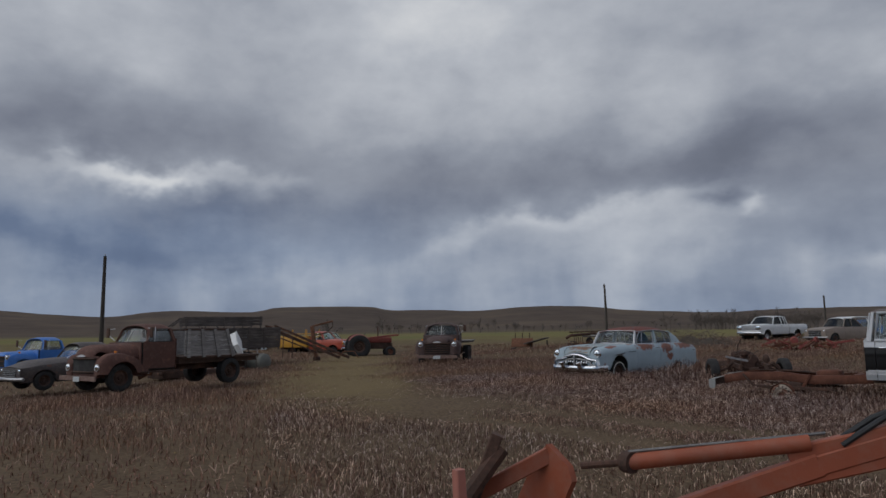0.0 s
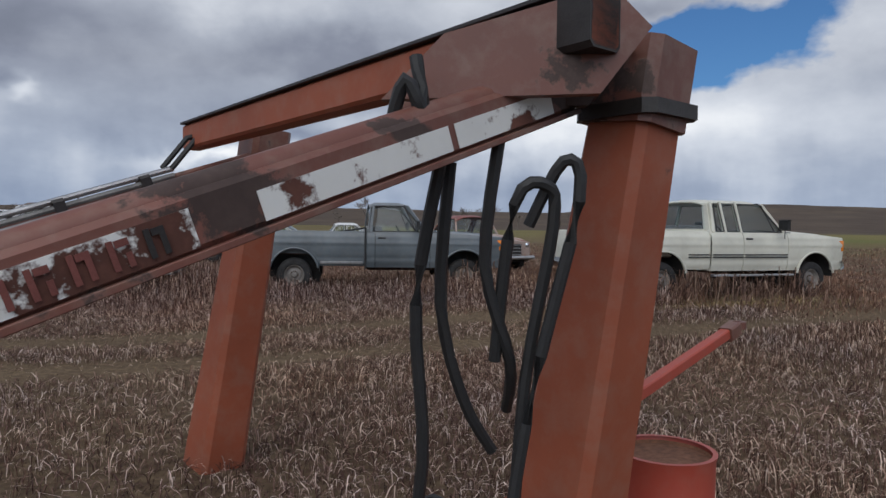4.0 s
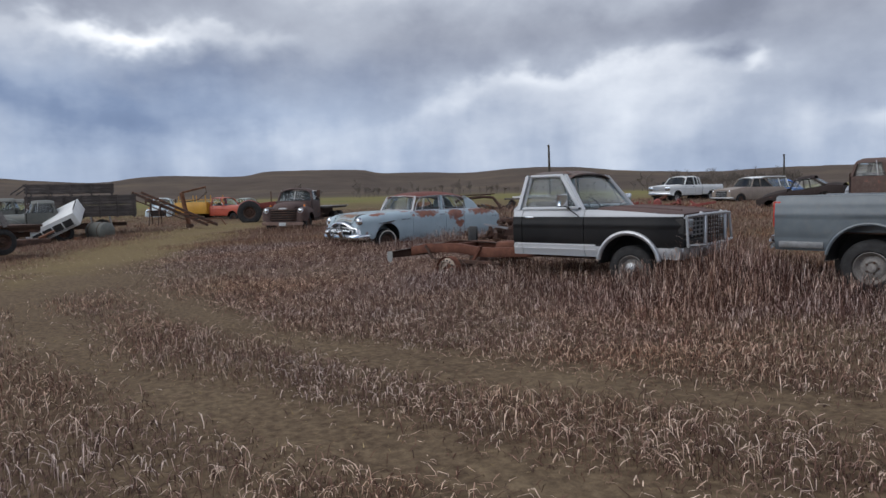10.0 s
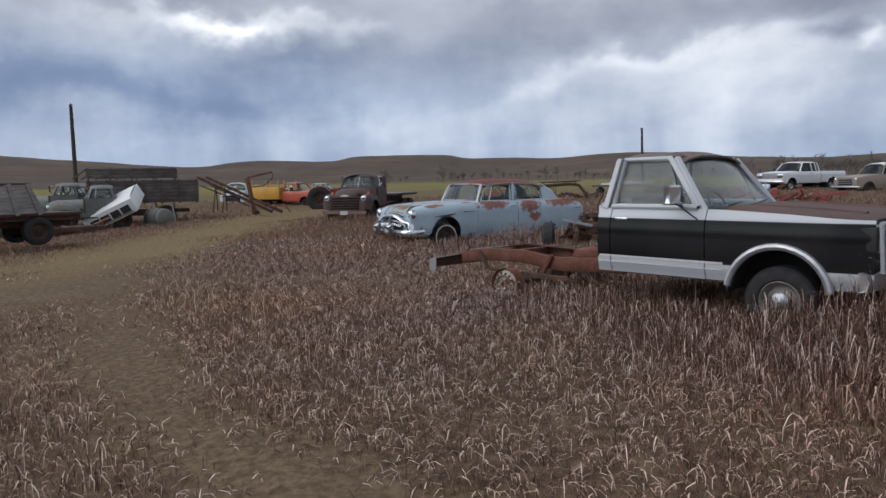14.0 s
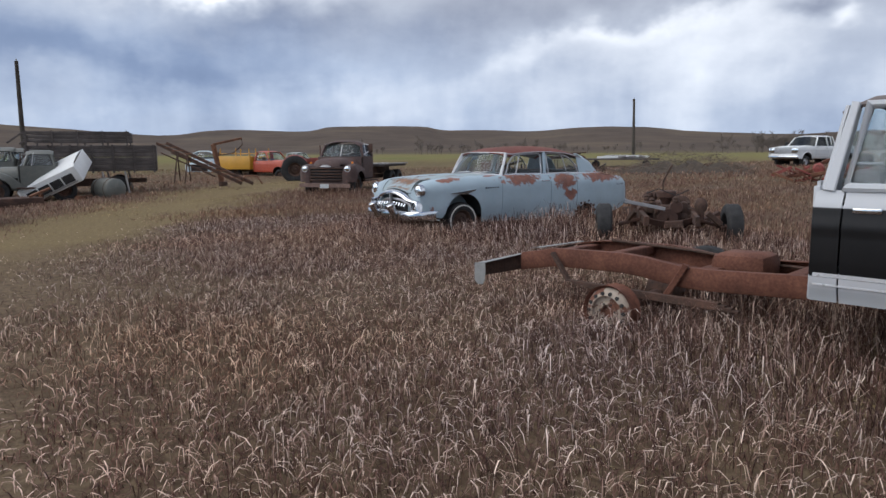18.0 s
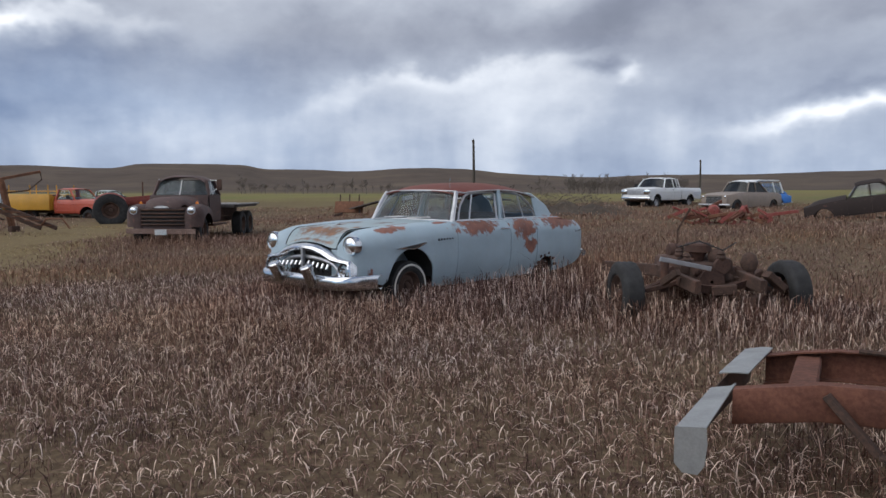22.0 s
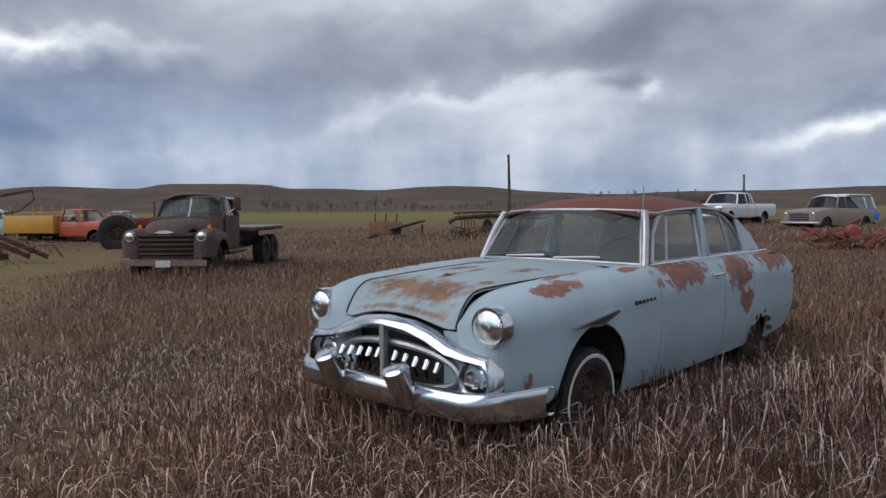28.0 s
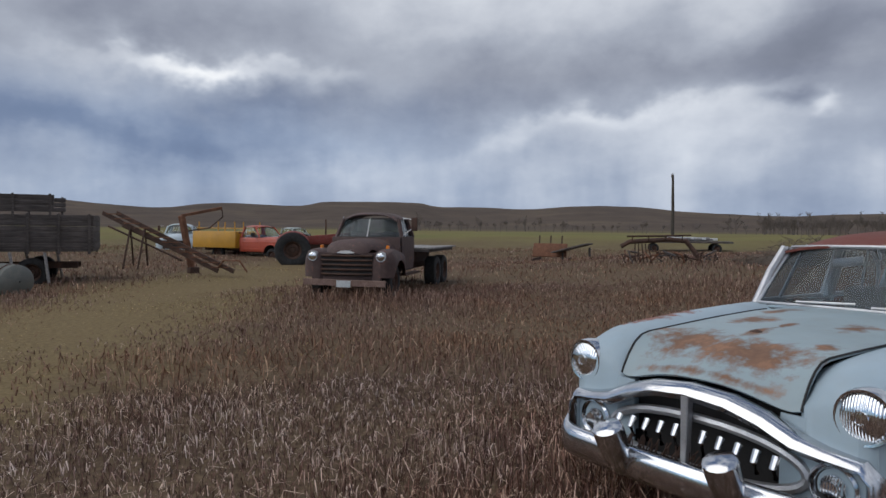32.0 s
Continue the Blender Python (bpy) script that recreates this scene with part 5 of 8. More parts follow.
for s in (1, -1):
    solid("quarter_panel", PK_BLUE, pk, sheet([[(x, s * (0.46 + (ry(x) - 0.46) * u), rz(x) - drop(x) * u**3) for u in spread(0, 1, 7)] for x in spread(-3.25, -3.97, 9)], 0.014), sheet([[(x, s * (ry(x) * (1 - u) + 0.80 * u), (rz(x) - drop(x)) * (1 - u) + 1.01 * u) for u in spread(0, 1, 6)] for x in spread(-3.08, -3.97, 9)], 0.014))
    solid("belt_shelf", PK_BLUE, pk, sheet([[(x, s * y, 1.012 + h) for y, h in ((0.74, 0.02), (0.82, 0.015), (pk_side(x, pk_top(x)), 0.0))] for x in spread(-1.10, -3.98, 12)], 0.012))
    solid("windscreen_pillar", M_DULL, pk, tube([(-1.28, s * 0.775, 1.02), (-1.40, s * 0.725, 1.26), (-1.50, s * 0.67, 1.43)], 0.030, 8))
    solid("door_pillar", PK_BLUE, pk, tube([(-2.13, s * 0.79, 1.0), (-2.14, s * 0.75, 1.25), (-2.16, s * 0.70, 1.45)], 0.036, 8))
    fr = [(-1.38, 0.785, 1.04), (-2.06, 0.795, 1.04), (-2.08, 0.755, 1.25), (-2.09, 0.69, 1.40), (-2.04, 0.69, 1.425), (-1.68, 0.675, 1.41), (-1.60, 0.69, 1.37), (-1.50, 0.72, 1.25), (-1.38, 0.785, 1.04)]
    rr = [(-2.22, 0.795, 1.04), (-3.05, 0.785, 1.04), (-3.01, 0.745, 1.17), (-2.92, 0.72, 1.28), (-2.78, 0.70, 1.37), (-2.58, 0.685, 1.42), (-2.28, 0.69, 1.43), (-2.22, 0.69, 1.40), (-2.22, 0.795, 1.04)]
    for ring in (fr, rr):
        ring = [(x, s * (0.792 - 0.25 * (z - 1.03)), z) for x, y, z in ring]
        solid("window_frame", M_DULL, pk, tube(ring, 0.017, 7, False))

        def fill(bm, ring=ring):
            bm.faces.new([bm.verts.new(p) for p in ring[:-1]])
        solid("side_window", M_GLASS, pk, fill, smooth=False)
    pieces("vent_divider", M_DULL, pk, tube([(-1.60, s * 0.79, 1.03), (-1.72, s * 0.695, 1.41)], 0.011, 6), tube([(-2.74, s * 0.79, 1.03), (-2.66, s * 0.70, 1.40)], 0.011, 6))
    solid("drip_rail", M_DULL, pk, tube([(-1.36 - 0.10, s * 0.64, 1.43)] + [(x, s * (ry(x) + 0.006), rz(x) - drop(x) + 0.004) for x in spread(-1.6, -3.1, 9)], 0.012, 6))
    solid("wing_trim", M_CHROME, pk, tube([(x, s * 0.81, 1.034) for x in spread(-1.3, -3.9, 5)], 0.010, 6))
scr = []
for u in spread(0, 1, 6):
    row = []
    for v in spread(-1, 1, 15):
        row.append((-1.10 - 0.26 * u - 0.17 * abs(v) ** 2.2, v * (0.75 - 0.115 * u), 1.05 + 0.40 * u - 0.015 * v * v))
    scr.append(row)
solid("windscreen", M_GLASS_TINT, pk, sheet(scr, 0.005))
solid("roof_lining", M_SEAT, pk, sheet([[(x, y * 0.93, z - 0.035) for x, y, z in row] for row in roof_rows[1:-1]], 0.006))
solid("windscreen_trim", M_DULL, pk, tube(scr[0], 0.013, 6), tube(scr[-1], 0.013, 6), tube([r[0] for r in scr], 0.013, 6), tube([r[-1] for r in scr], 0.013, 6))
pieces("wiper", M_DULL, pk, tube([(-1.10, 0.05, 1.07), (-1.15, 0.45, 1.085)], 0.009, 5), tube([(-1.10, -0.42, 1.07), (-1.13, -0.05, 1.085)], 0.009, 5))
solid("rear_window", M_GLASS, pk, sheet([[(x, y, rz(x) - 0.006) for y in spread(-0.455, 0.455, 5)] for x in spread(-3.27, -3.9, 6)], 0.005))
solid("boot_lid", PK_BLUE, pk, sheet([[(x, u * 0.80 * (pk_y(x) / 0.92), pk_top(x) + 0.04 - 0.05 * u * u + 0.03 * sstep(-4.8, -3.9, x)) for u in spread(-1, 1, 11)] for x in spread(-3.92, -5.28, 11)], 0.014))
solid("rear_panel", PK_BLUE, pk, sheet([[(-5.30 + 0.02 * abs(u), u * 0.77, z) for u in spread(-1, 1, 7)] for z in spread(0.42, 0.83, 6)], 0.014))
solid("rear_bumper", M_CHROME, pk, tube([(-5.22, -0.86, 0.40), (-5.38, -0.74, 0.40), (-5.45, -0.5, 0.40), (-5.47, 0, 0.40), (-5.45, 0.5, 0.40), (-5.38, 0.74, 0.40), (-5.22, 0.86, 0.40)], 0.062, 8))
solid("cabin_floor", M_DARK, pk, box(-4.0, -0.9, -0.85, 0.85, 0.32, 0.36), box(-1.0, -0.94, -0.8, 0.8, 0.32, 1.0))
solid("front_seat", M_SEAT, pk, box(-2.32, -2.12, -0.68, 0.68, 0.62, 1.12, 0.06), box(-2.15, -1.65, -0.68, 0.68, 0.52, 0.70, 0.05))
solid("rear_seat", M_SEAT, pk, box(-3.35, -3.15, -0.68, 0.68, 0.62, 1.10, 0.06), box(-3.2, -2.75, -0.68, 0.68, 0.5, 0.68, 0.05))
solid("dashboard", M_DARK, pk, box(-1.42, -1.18, -0.70, 0.70, 0.82, 1.03, 0.04))
c = Vector((-1.62, 0.36, 1.03))
ring = [c + 0.20 * (math.cos(t) * Vector((0, 1, 0)) + math.sin(t) * Vector((-0.4, 0, 0.92))) for t in spread(0, 2 * math.pi, 19)]
solid("steering_wheel", M_BLACK, pk, tube(ring, 0.013, 6, False), tube([c, c + Vector((0.3, 0, -0.18))], 0.025, 6), tube([ring[0], ring[9]], 0.011, 6))
mir = solid("mirror", M_DULL, pk, box(-1.46, -1.43, -0.12, 0.08, 1.33, 1.39, 0.012, pose(0, 0, 0, 8, 0, 0)), tube([(-1.42, 0, 1.37), (-1.37, 0, 1.45)], 0.008, 5), label="tilted inside mirror behind the windscreen")
solid("aerial", M_CHROME, pk, tube([(-1.12, 0.80, 1.02), (-1.13, 0.81, 1.62)], 0.004, 5))

# stations along the body drawn to the true wheelbase and overhangs
along = [(-5.60, -4.62), (-5.30, -4.40), (-3.95, -3.60), (-3.53, -3.43), (-2.77, -2.67), (-2.14, -2.06), (-1.50, -1.16), (-1.28, -0.96), (-0.42, -0.42), (1.50, 1.50)]
for ob in pk.children_recursive:
    co = np.zeros(len(ob.data.vertices) * 3)
    ob.data.vertices.foreach_get("co", co)
    co[0::3] = np.interp(co[0::3], [p[0] for p in along], [p[1] for p in along])
    ob.data.vertices.foreach_set("co", co)

# ---- bare chassis with engine, front towards the walk ----
M_GRIMY = rusty_metal("grimy_brown_rust", (0.072, 0.040, 0.031), 0.9, (0.15, 0.072, 0.049))
ch = thing("bare_chassis", -14.76, 16.97, 0.0, -38.0, "rusted bare car chassis with engine and two tyres", "scrap")
for s in (1, -1):
    wheel(ch, 0.0, s * 0.95, 0.29, 0.36, 0.22, s, M_RUST_DARK)
    pieces("frame_rail", M_RUST_DARK, ch, beam((0.55, s * 0.36, 0.42), (-0.4, s * 0.40, 0.50), 0.07, 0.14), beam((-0.4, s * 0.40, 0.50), (-2.3, s * 0.45, 0.36), 0.07, 0.14))
    pieces("control_arm", M_GRIMY, ch, beam((0.12, s * 0.34, 0.44), (0.02, s * 0.72, 0.32), 0.06, 0.05), beam((-0.16, s * 0.34, 0.44), (-0.02, s * 0.72, 0.32), 0.06, 0.05), tube([(0, s * 0.5, 0.30), (0, s * 0.5, 0.66)], 0.05, 10))
solid("front_cross_member", M_GRIMY, ch, sheet([[(0.10 + dx, y, 0.40 - 0.10 * (1 - (y / 0.42) ** 2) + dz) for dx, dz in ((-0.16, 0.10), (-0.13, 0.02), (0.10, 0.0), (0.14, 0.09))] for y in spread(-0.42, 0.42, 9)], 0.015))
block = solid("engine_block", M_RUST_DARK, ch, box(-0.62, 0.05, -0.20, 0.20, 0.36, 0.62, 0.05), box(-0.58, 0.0, -0.32, -0.14, 0.48, 0.68, 0.06), box(-0.58, 0.0, 0.14, 0.32, 0.48, 0.68, 0.06))
solid("air_cleaner", M_GRIMY, block, lathe([(0.001, 0.83), (0.13, 0.83), (0.15, 0.81), (0.15, 0.73), (0.10, 0.72), (0.06, 0.62)], "z", (-0.30, 0.02, 0.0), 20))
pieces("pulley", M_GRIMY, block, lathe([(0.02, 0.10), (0.15, 0.10), (0.14, 0.075), (0.16, 0.05), (0.05, 0.04)], "x", (0.02, 0.0, 0.42), 22), lathe([(0.01, 0.10), (0.09, 0.10), (0.10, 0.06), (0.03, 0.04)], "x", (0.02, 0.12, 0.60), 18))
pieces("exhaust_manifold", M_GRIMY, block, tube([(-0.55, 0.34, 0.56), (-0.3, 0.40, 0.50), (-0.05, 0.38, 0.54), (0.06, 0.44, 0.46)], 0.045, 8), tube([(-0.55, -0.34, 0.56), (-0.3, -0.40, 0.50), (-0.05, -0.38, 0.54)], 0.045, 8))
solid("steering_box", M_RUST_DARK, ch, lathe([(0.02, -0.10), (0.08, -0.08), (0.10, 0.0), (0.07, 0.09), (0.02, 0.12)], "z", (-0.02, 0.50, 0.62), 10))
solid("bumper_bar", M_DULL, ch, beam((0.26, -0.66, 0.70), (0.20, -0.06, 0.58), 0.03, 0.05), label="pale bent bumper bar laid across")
solid("gear_lever", M_RUST_DARK, ch, tube([(-0.95, 0.05, 0.55), (-0.97, 0.06, 0.95), (-0.90, 0.18, 1.22)], 0.014, 6))
solid("gearbox", M_RUST_DARK, ch, box(-1.25, -0.62, -0.15, 0.15, 0.40, 0.62, 0.06))
rng = random.Random(5)
for k in range(16):
    a, b, h, r = rng.uniform(-0.6, 0.12), rng.uniform(-0.34, 0.36), rng.uniform(0.42, 0.74), rng.uniform(0.05, 0.10)
    solid("engine_part", (M_RUST_DARK, M_GRIMY, M_RUST_DARK)[k % 3], block, lathe([(0.01, -r), (r * 0.8, -r * 0.9), (r, -r * 0.3), (r * 0.7, r * 0.2), (r * 0.9, r * 0.5), (r * 0.4, r), (0.01, r * 1.1)], "xyz"[k % 3], (a, b, h), 10))
for k in range(18):
    a, b, h = rng.uniform(-0.5, 0.3), rng.uniform(-0.8, 0.8), rng.uniform(0.22, 0.5)
    solid("scrap_part", (M_RUST_DARK, M_GRIMY, M_RUST_DARK)[k % 3], ch, beam((a, b, h), (a + rng.uniform(-0.25, 0.25), b + rng.uniform(-0.3, 0.3), h + rng.uniform(-0.12, 0.22)), rng.uniform(0.05, 0.14), rng.uniform(0.04, 0.12)))
solid("loose_wire", M_BLACK, ch, tube([(-0.1, -0.3, 0.8), (0.1, -0.15, 0.88), (0.15, 0.1, 0.78), (0.05, 0.3, 0.86)], 0.008, 5))

# ---- the orange loader beside which the walk begins ----
ORANGE = car_paint("faded_loader_orange", (0.30, 0.075, 0.034), 0.62, 0.36, (), (0.10, 0.05, 0.04), 0.16, 0.22, 0.0)
MAROON = car_paint("worn_maroon_paint", (0.15, 0.052, 0.036), 0.5, 0.40, [((-2.20, 2.26, 1.44), (0.13, 0.13, 0.09)), ((-1.50, 2.90, 1.78), (0.22, 0.22, 0.10)), ((-1.90, 2.54, 1.60), (0.10, 0.10, 0.03))], (0.06, 0.04, 0.035), 0.2, 0.35, 0.1)
RODRED = car_paint("scuffed_red_paint", (0.40, 0.065, 0.04), 0.5, 0.28, (), (0.15, 0.06, 0.04), 0.12, 0.15, 0.1)
M_BRIGHT = plain("worn_bright_steel_line", (0.34, 0.34, 0.35), 0.4, 0.7, 0.3, 9)
PINK = car_paint("sun_bleached_red", (0.40, 0.15, 0.11), 0.65, 0.25, (), (0.16, 0.06, 0.04), 0.15, 0.2, 0.0)
M_STEEL = plain("grimy_steel_line", (0.16, 0.155, 0.15), 0.5, 0.5, 0.35, 9)
M_OIL = plain("oily_grime", (0.022, 0.018, 0.017), 0.5, 0, 0.4, 12)
DECAL = car_paint("peeling_white_decal", (0.68, 0.68, 0.66), 0.55, 0.475, (), (0.09, 0.035, 0.025), 0.08, 0.12, 0.0)
M_LETTER = plain("dark_red_lettering", (0.17, 0.05, 0.04), 0.6, 0, 0.25, 12)
ld = thing("farm_loader", 0, 0, 0, 0, "faded orange front-end farm loader with leaning posts and hoses", "loader")
S1, D1 = Vector((-1.42, 2.98, 1.80)), Vector((-0.692, -0.636, -0.343))
solid("near_arm", MAROON, ld, beam(S1, S1 + 4.3 * D1, 0.095, 0.104), tube([S1 + 0.2 * D1 + Vector((0, 0, 0.045)), S1 + 4.2 * D1 + Vector((0, 0, 0.045))], 0.036, 10), label="maroon lift arm with peeling white stripe")
edge1 = D1.cross(Vector((0, 0, 1))).normalized()
if edge1.y > 0:
    edge1 = -edge1
rise1 = edge1.cross(D1).normalized()
rise1 = rise1 if rise1.z > 0 else -rise1
solid("arm_flange", MAROON, ld, beam(S1 + 0.1 * D1 - rise1 * 0.058, S1 + 4.2 * D1 - rise1 * 0.058, 0.118, 0.014))


def strip_on_arm(name, k0, k1, lo, hi, mat, label="", out=0.050, extra=0.0):
    a, b = S1 + k0 * D1 + edge1 * out, S1 + k1 * D1 + edge1 * out
    return solid(name, mat, ld, pane(a + rise1 * lo, b + rise1 * lo, b + rise1 * hi, a + rise1 * hi, 0.002 + extra), smooth=False, label=label)


for k0, k1 in ((0.20, 0.55), (0.57, 1.06), (1.84, 1.99), (2.01, 2.15), (2.17, 2.35), (2.37, 2.45)):
    strip_on_arm("white_stripe", k0, k1, -0.042, 0.016, DECAL)
strip_on_arm("name_plate", 1.19, 1.815, -0.044, 0.026, DECAL, "white name decal with worn dark lettering")
strip_on_arm("number_plate", 2.46, 2.62, -0.044, 0.022, DECAL, "white number decal")
strip_on_arm("logo_patch", 1.72, 1.815, -0.046, 0.026, M_OIL, out=0.054)
strip_on_arm("logo_patch", 1.745, 1.785, -0.03, 0.012, DECAL, out=0.058)
for k in range(8):
    kk = 1.695 - 0.060 * k
    mat = M_OIL if k in (0, 7) else M_LETTER
    strip_on_arm("letter_bar", kk, kk - 0.010, -0.034, 0.016, mat, out=0.054)
    strip_on_arm("letter_bar", kk - 0.012, kk - 0.034, 0.002, 0.014, mat, out=0.054)
    strip_on_arm("letter_bar", kk - 0.024, kk - 0.034, -0.034, 0.002 if k % 2 else -0.01, mat, out=0.054)
num = bpy.data.curves.new("number", "FONT")
num.body, num.size, num.extrude = "525", 0.075, 0.001
num_ob = new("number", num)
num_mesh = bpy.data.meshes.new_from_object(num_ob.evaluated_get(bpy.context.evaluated_depsgraph_get()))
bpy.data.objects.remove(num_ob)
num_mesh.materials.append(M_OIL)
digits = new("number", num_mesh)
digits.parent = ld
place = S1 + 2.605 * D1 + edge1 * 0.0555 - rise1 * 0.038
ax = (-D1).normalized()
digits.matrix_local = Matrix(((ax.x, rise1.x, edge1.x, place.x), (ax.y, rise1.y, edge1.y, place.y), (ax.z, rise1.z, edge1.z, place.z), (0, 0, 0, 1)))
tagged(digits, "dark number on a white decal")
# posts
for base, top, mat in ((Vector((-1.49, 3.12, 0.0)), Vector((-1.26, 3.0, 1.74)), ORANGE), (Vector((-3.16, 4.95, 0.0)), Vector((-2.86, 4.86, 1.76)), ORANGE)):
    post = solid("upright_post", mat, ld, beam(base, top, 0.31, 0.26, 0.20, 0.19, (0.75, 0.65, 0)))
    solid("post_cap", MAROON, post, beam(top - Vector((0.01, 0, 0.06)), top + Vector((0.02, 0, 0.17)), 0.235, 0.215, None, None, (0.75, 0.65, 0)))
    solid("post_collar", M_OIL, post, beam(top - Vector((0, 0, 0.04)), top - Vector((0, 0, 0.0)), 0.27, 0.25, None, None, (0.75, 0.65, 0)))
cross0, cross1 = Vector((-3.20, 4.72, 1.86)), Vector((-1.42, 2.66, 1.885))
solid("cross_beam", ORANGE, ld, beam(cross0, cross1, 0.10, 0.13))
solid("cross_beam_edge", M_OIL, ld, beam(cross0 + Vector((0, 0, 0.072)), cross1 + Vector((0, 0, 0.072)), 0.13, 0.012), beam(cross1 + (cross0 - cross1) * 0.12, cross1, 0.112, 0.142))
pieces("knee_plate", MAROON, ld, prism([(-1.95, 1.70), (-1.80, 1.86), (-1.40, 1.98), (-1.30, 1.88), (-1.42, 1.72)], 2.70, 2.74), prism([(-1.95, 1.70), (-1.80, 1.86), (-1.40, 1.98), (-1.30, 1.88), (-1.42, 1.72)], 2.86, 2.90))
# far arm, with its steel lines and cylinder
A0, A1, A2 = Vector((-2.86, 4.82, 1.76)), Vector((-5.12, 3.00, 0.75)), Vector((-6.35, 1.98, 0.12))
solid("far_arm", MAROON, ld, beam(A0, A0 + (A1 - A0) * 0.45, 0.085, 0.105), label="maroon lift arm with steel hydraulic lines")
solid("far_arm", ORANGE, ld, beam(A0 + (A1 - A0) * 0.45, A1, 0.085, 0.105), beam(A1, A2, 0.09, 0.12), beam(A1 + Vector((0.35, 0.28, 0.14)), A1 + Vector((-0.10, -0.08, -0.02)), 0.07, 0.20))
run = (A1 - A0).normalized()
for k in range(3):
    o = edge1 * (0.055 - 0.02 * k) + Vector((0, 0, 0.012 + 0.036 * k))
    solid("hydraulic_line", (M_BRIGHT, M_STEEL, M_BRIGHT)[k], ld, tube([A0 + run * 0.50 + o, A0 + run * 2.36 + o], 0.015, 8))
for d in (0.60, 1.0, 2.28):
    solid("line_clamp", M_OIL, ld, beam(A0 + run * d, A0 + run * (d + 0.05), 0.115, 0.17))
for o in (0.0, 0.05):
    solid("hose", M_BLACK, ld, tube([A0 + run * 2.33 + Vector((o, 0, 0.10)), A0 + run * 2.55 + Vector((o, 0, 0.17)), A0 + run * 2.8 + Vector((o, 0, 0.15)), A0 + run * 3.0 + Vector((o, 0, 0.08))], 0.016, 8))
    solid("hose", M_BLACK, ld, tube([A0 + run * 0.55 + Vector((o, 0, 0.10)), A0 + run * 0.42 + Vector((o, 0, 0.22)), A0 + run * 0.2 + Vector((o, 0, 0.22)), A0 + Vector((o, 0, 0.12))], 0.014, 8))
C0, C1 = Vector((-5.14, 2.96, 0.86)), Vector((-5.82, 2.36, 0.73))
solid("cylinder", ORANGE, ld, tube([C0, C1], 0.045, 12), label="orange hydraulic cylinder")
solid("cylinder_line", M_STEEL, ld, tube([C0 + Vector((0.06, 0.05, 0.05)), C1 + Vector((0, 0, 0.055))], 0.009, 6))
solid("piston_rod", M_RUST_DARK, ld, tube([C1, C1 + Vector((-0.20, -0.17, -0.03))], 0.02, 8), lathe([(0.06, -0.03), (0.06, 0.03)], "x", C1, 10, True))
solid("tilt_plate", ORANGE, ld, prism([(-6.22, 0.80), (-6.05, 0.70), (-6.02, 0.62), (-6.22, 0.30), (-6.30, 0.0), (-6.55, 0.0), (-6.52, 0.42), (-6.36, 0.66)], 2.12, 2.16), label="bent orange bucket plate")
solid("tilt_link", ORANGE, ld, beam((-6.22, 2.14, 0.74), (-6.62, 1.70, 0.42), 0.05, 0.09))
solid("bucket_tube", PINK, ld, tube([(-5.58, 2.82, 0.20), (-6.55, 2.20, 0.20)], 0.23, 20), label="sun-bleached red bucket tube")
pieces("fork_bar", M_RUST_DARK, ld, tube([(-6.36, 1.90, 0.78), (-6.46, 1.60, 0.40), (-6.5, 1.35, 0.02)], 0.05, 8), beam((-6.37, 1.88, 0.86), (-6.60, 1.62, 0.0), 0.10, 0.07))
solid("fork_post", PINK, ld, beam((-5.90, 1.32, 0.0), (-5.91, 1.29, 0.80), 0.07, 0.06, 0.05, 0.05))
solid("brace_rod", RODRED, ld, tube([(-2.86, 4.72, 1.74), (-4.68, 2.85, 0.33)], 0.034, 10), tube([(-4.2, 3.34, 0.70), (-4.68, 2.85, 0.33), (-4.78, 2.75, 0.02)], 0.042, 10), label="long red brace rod")
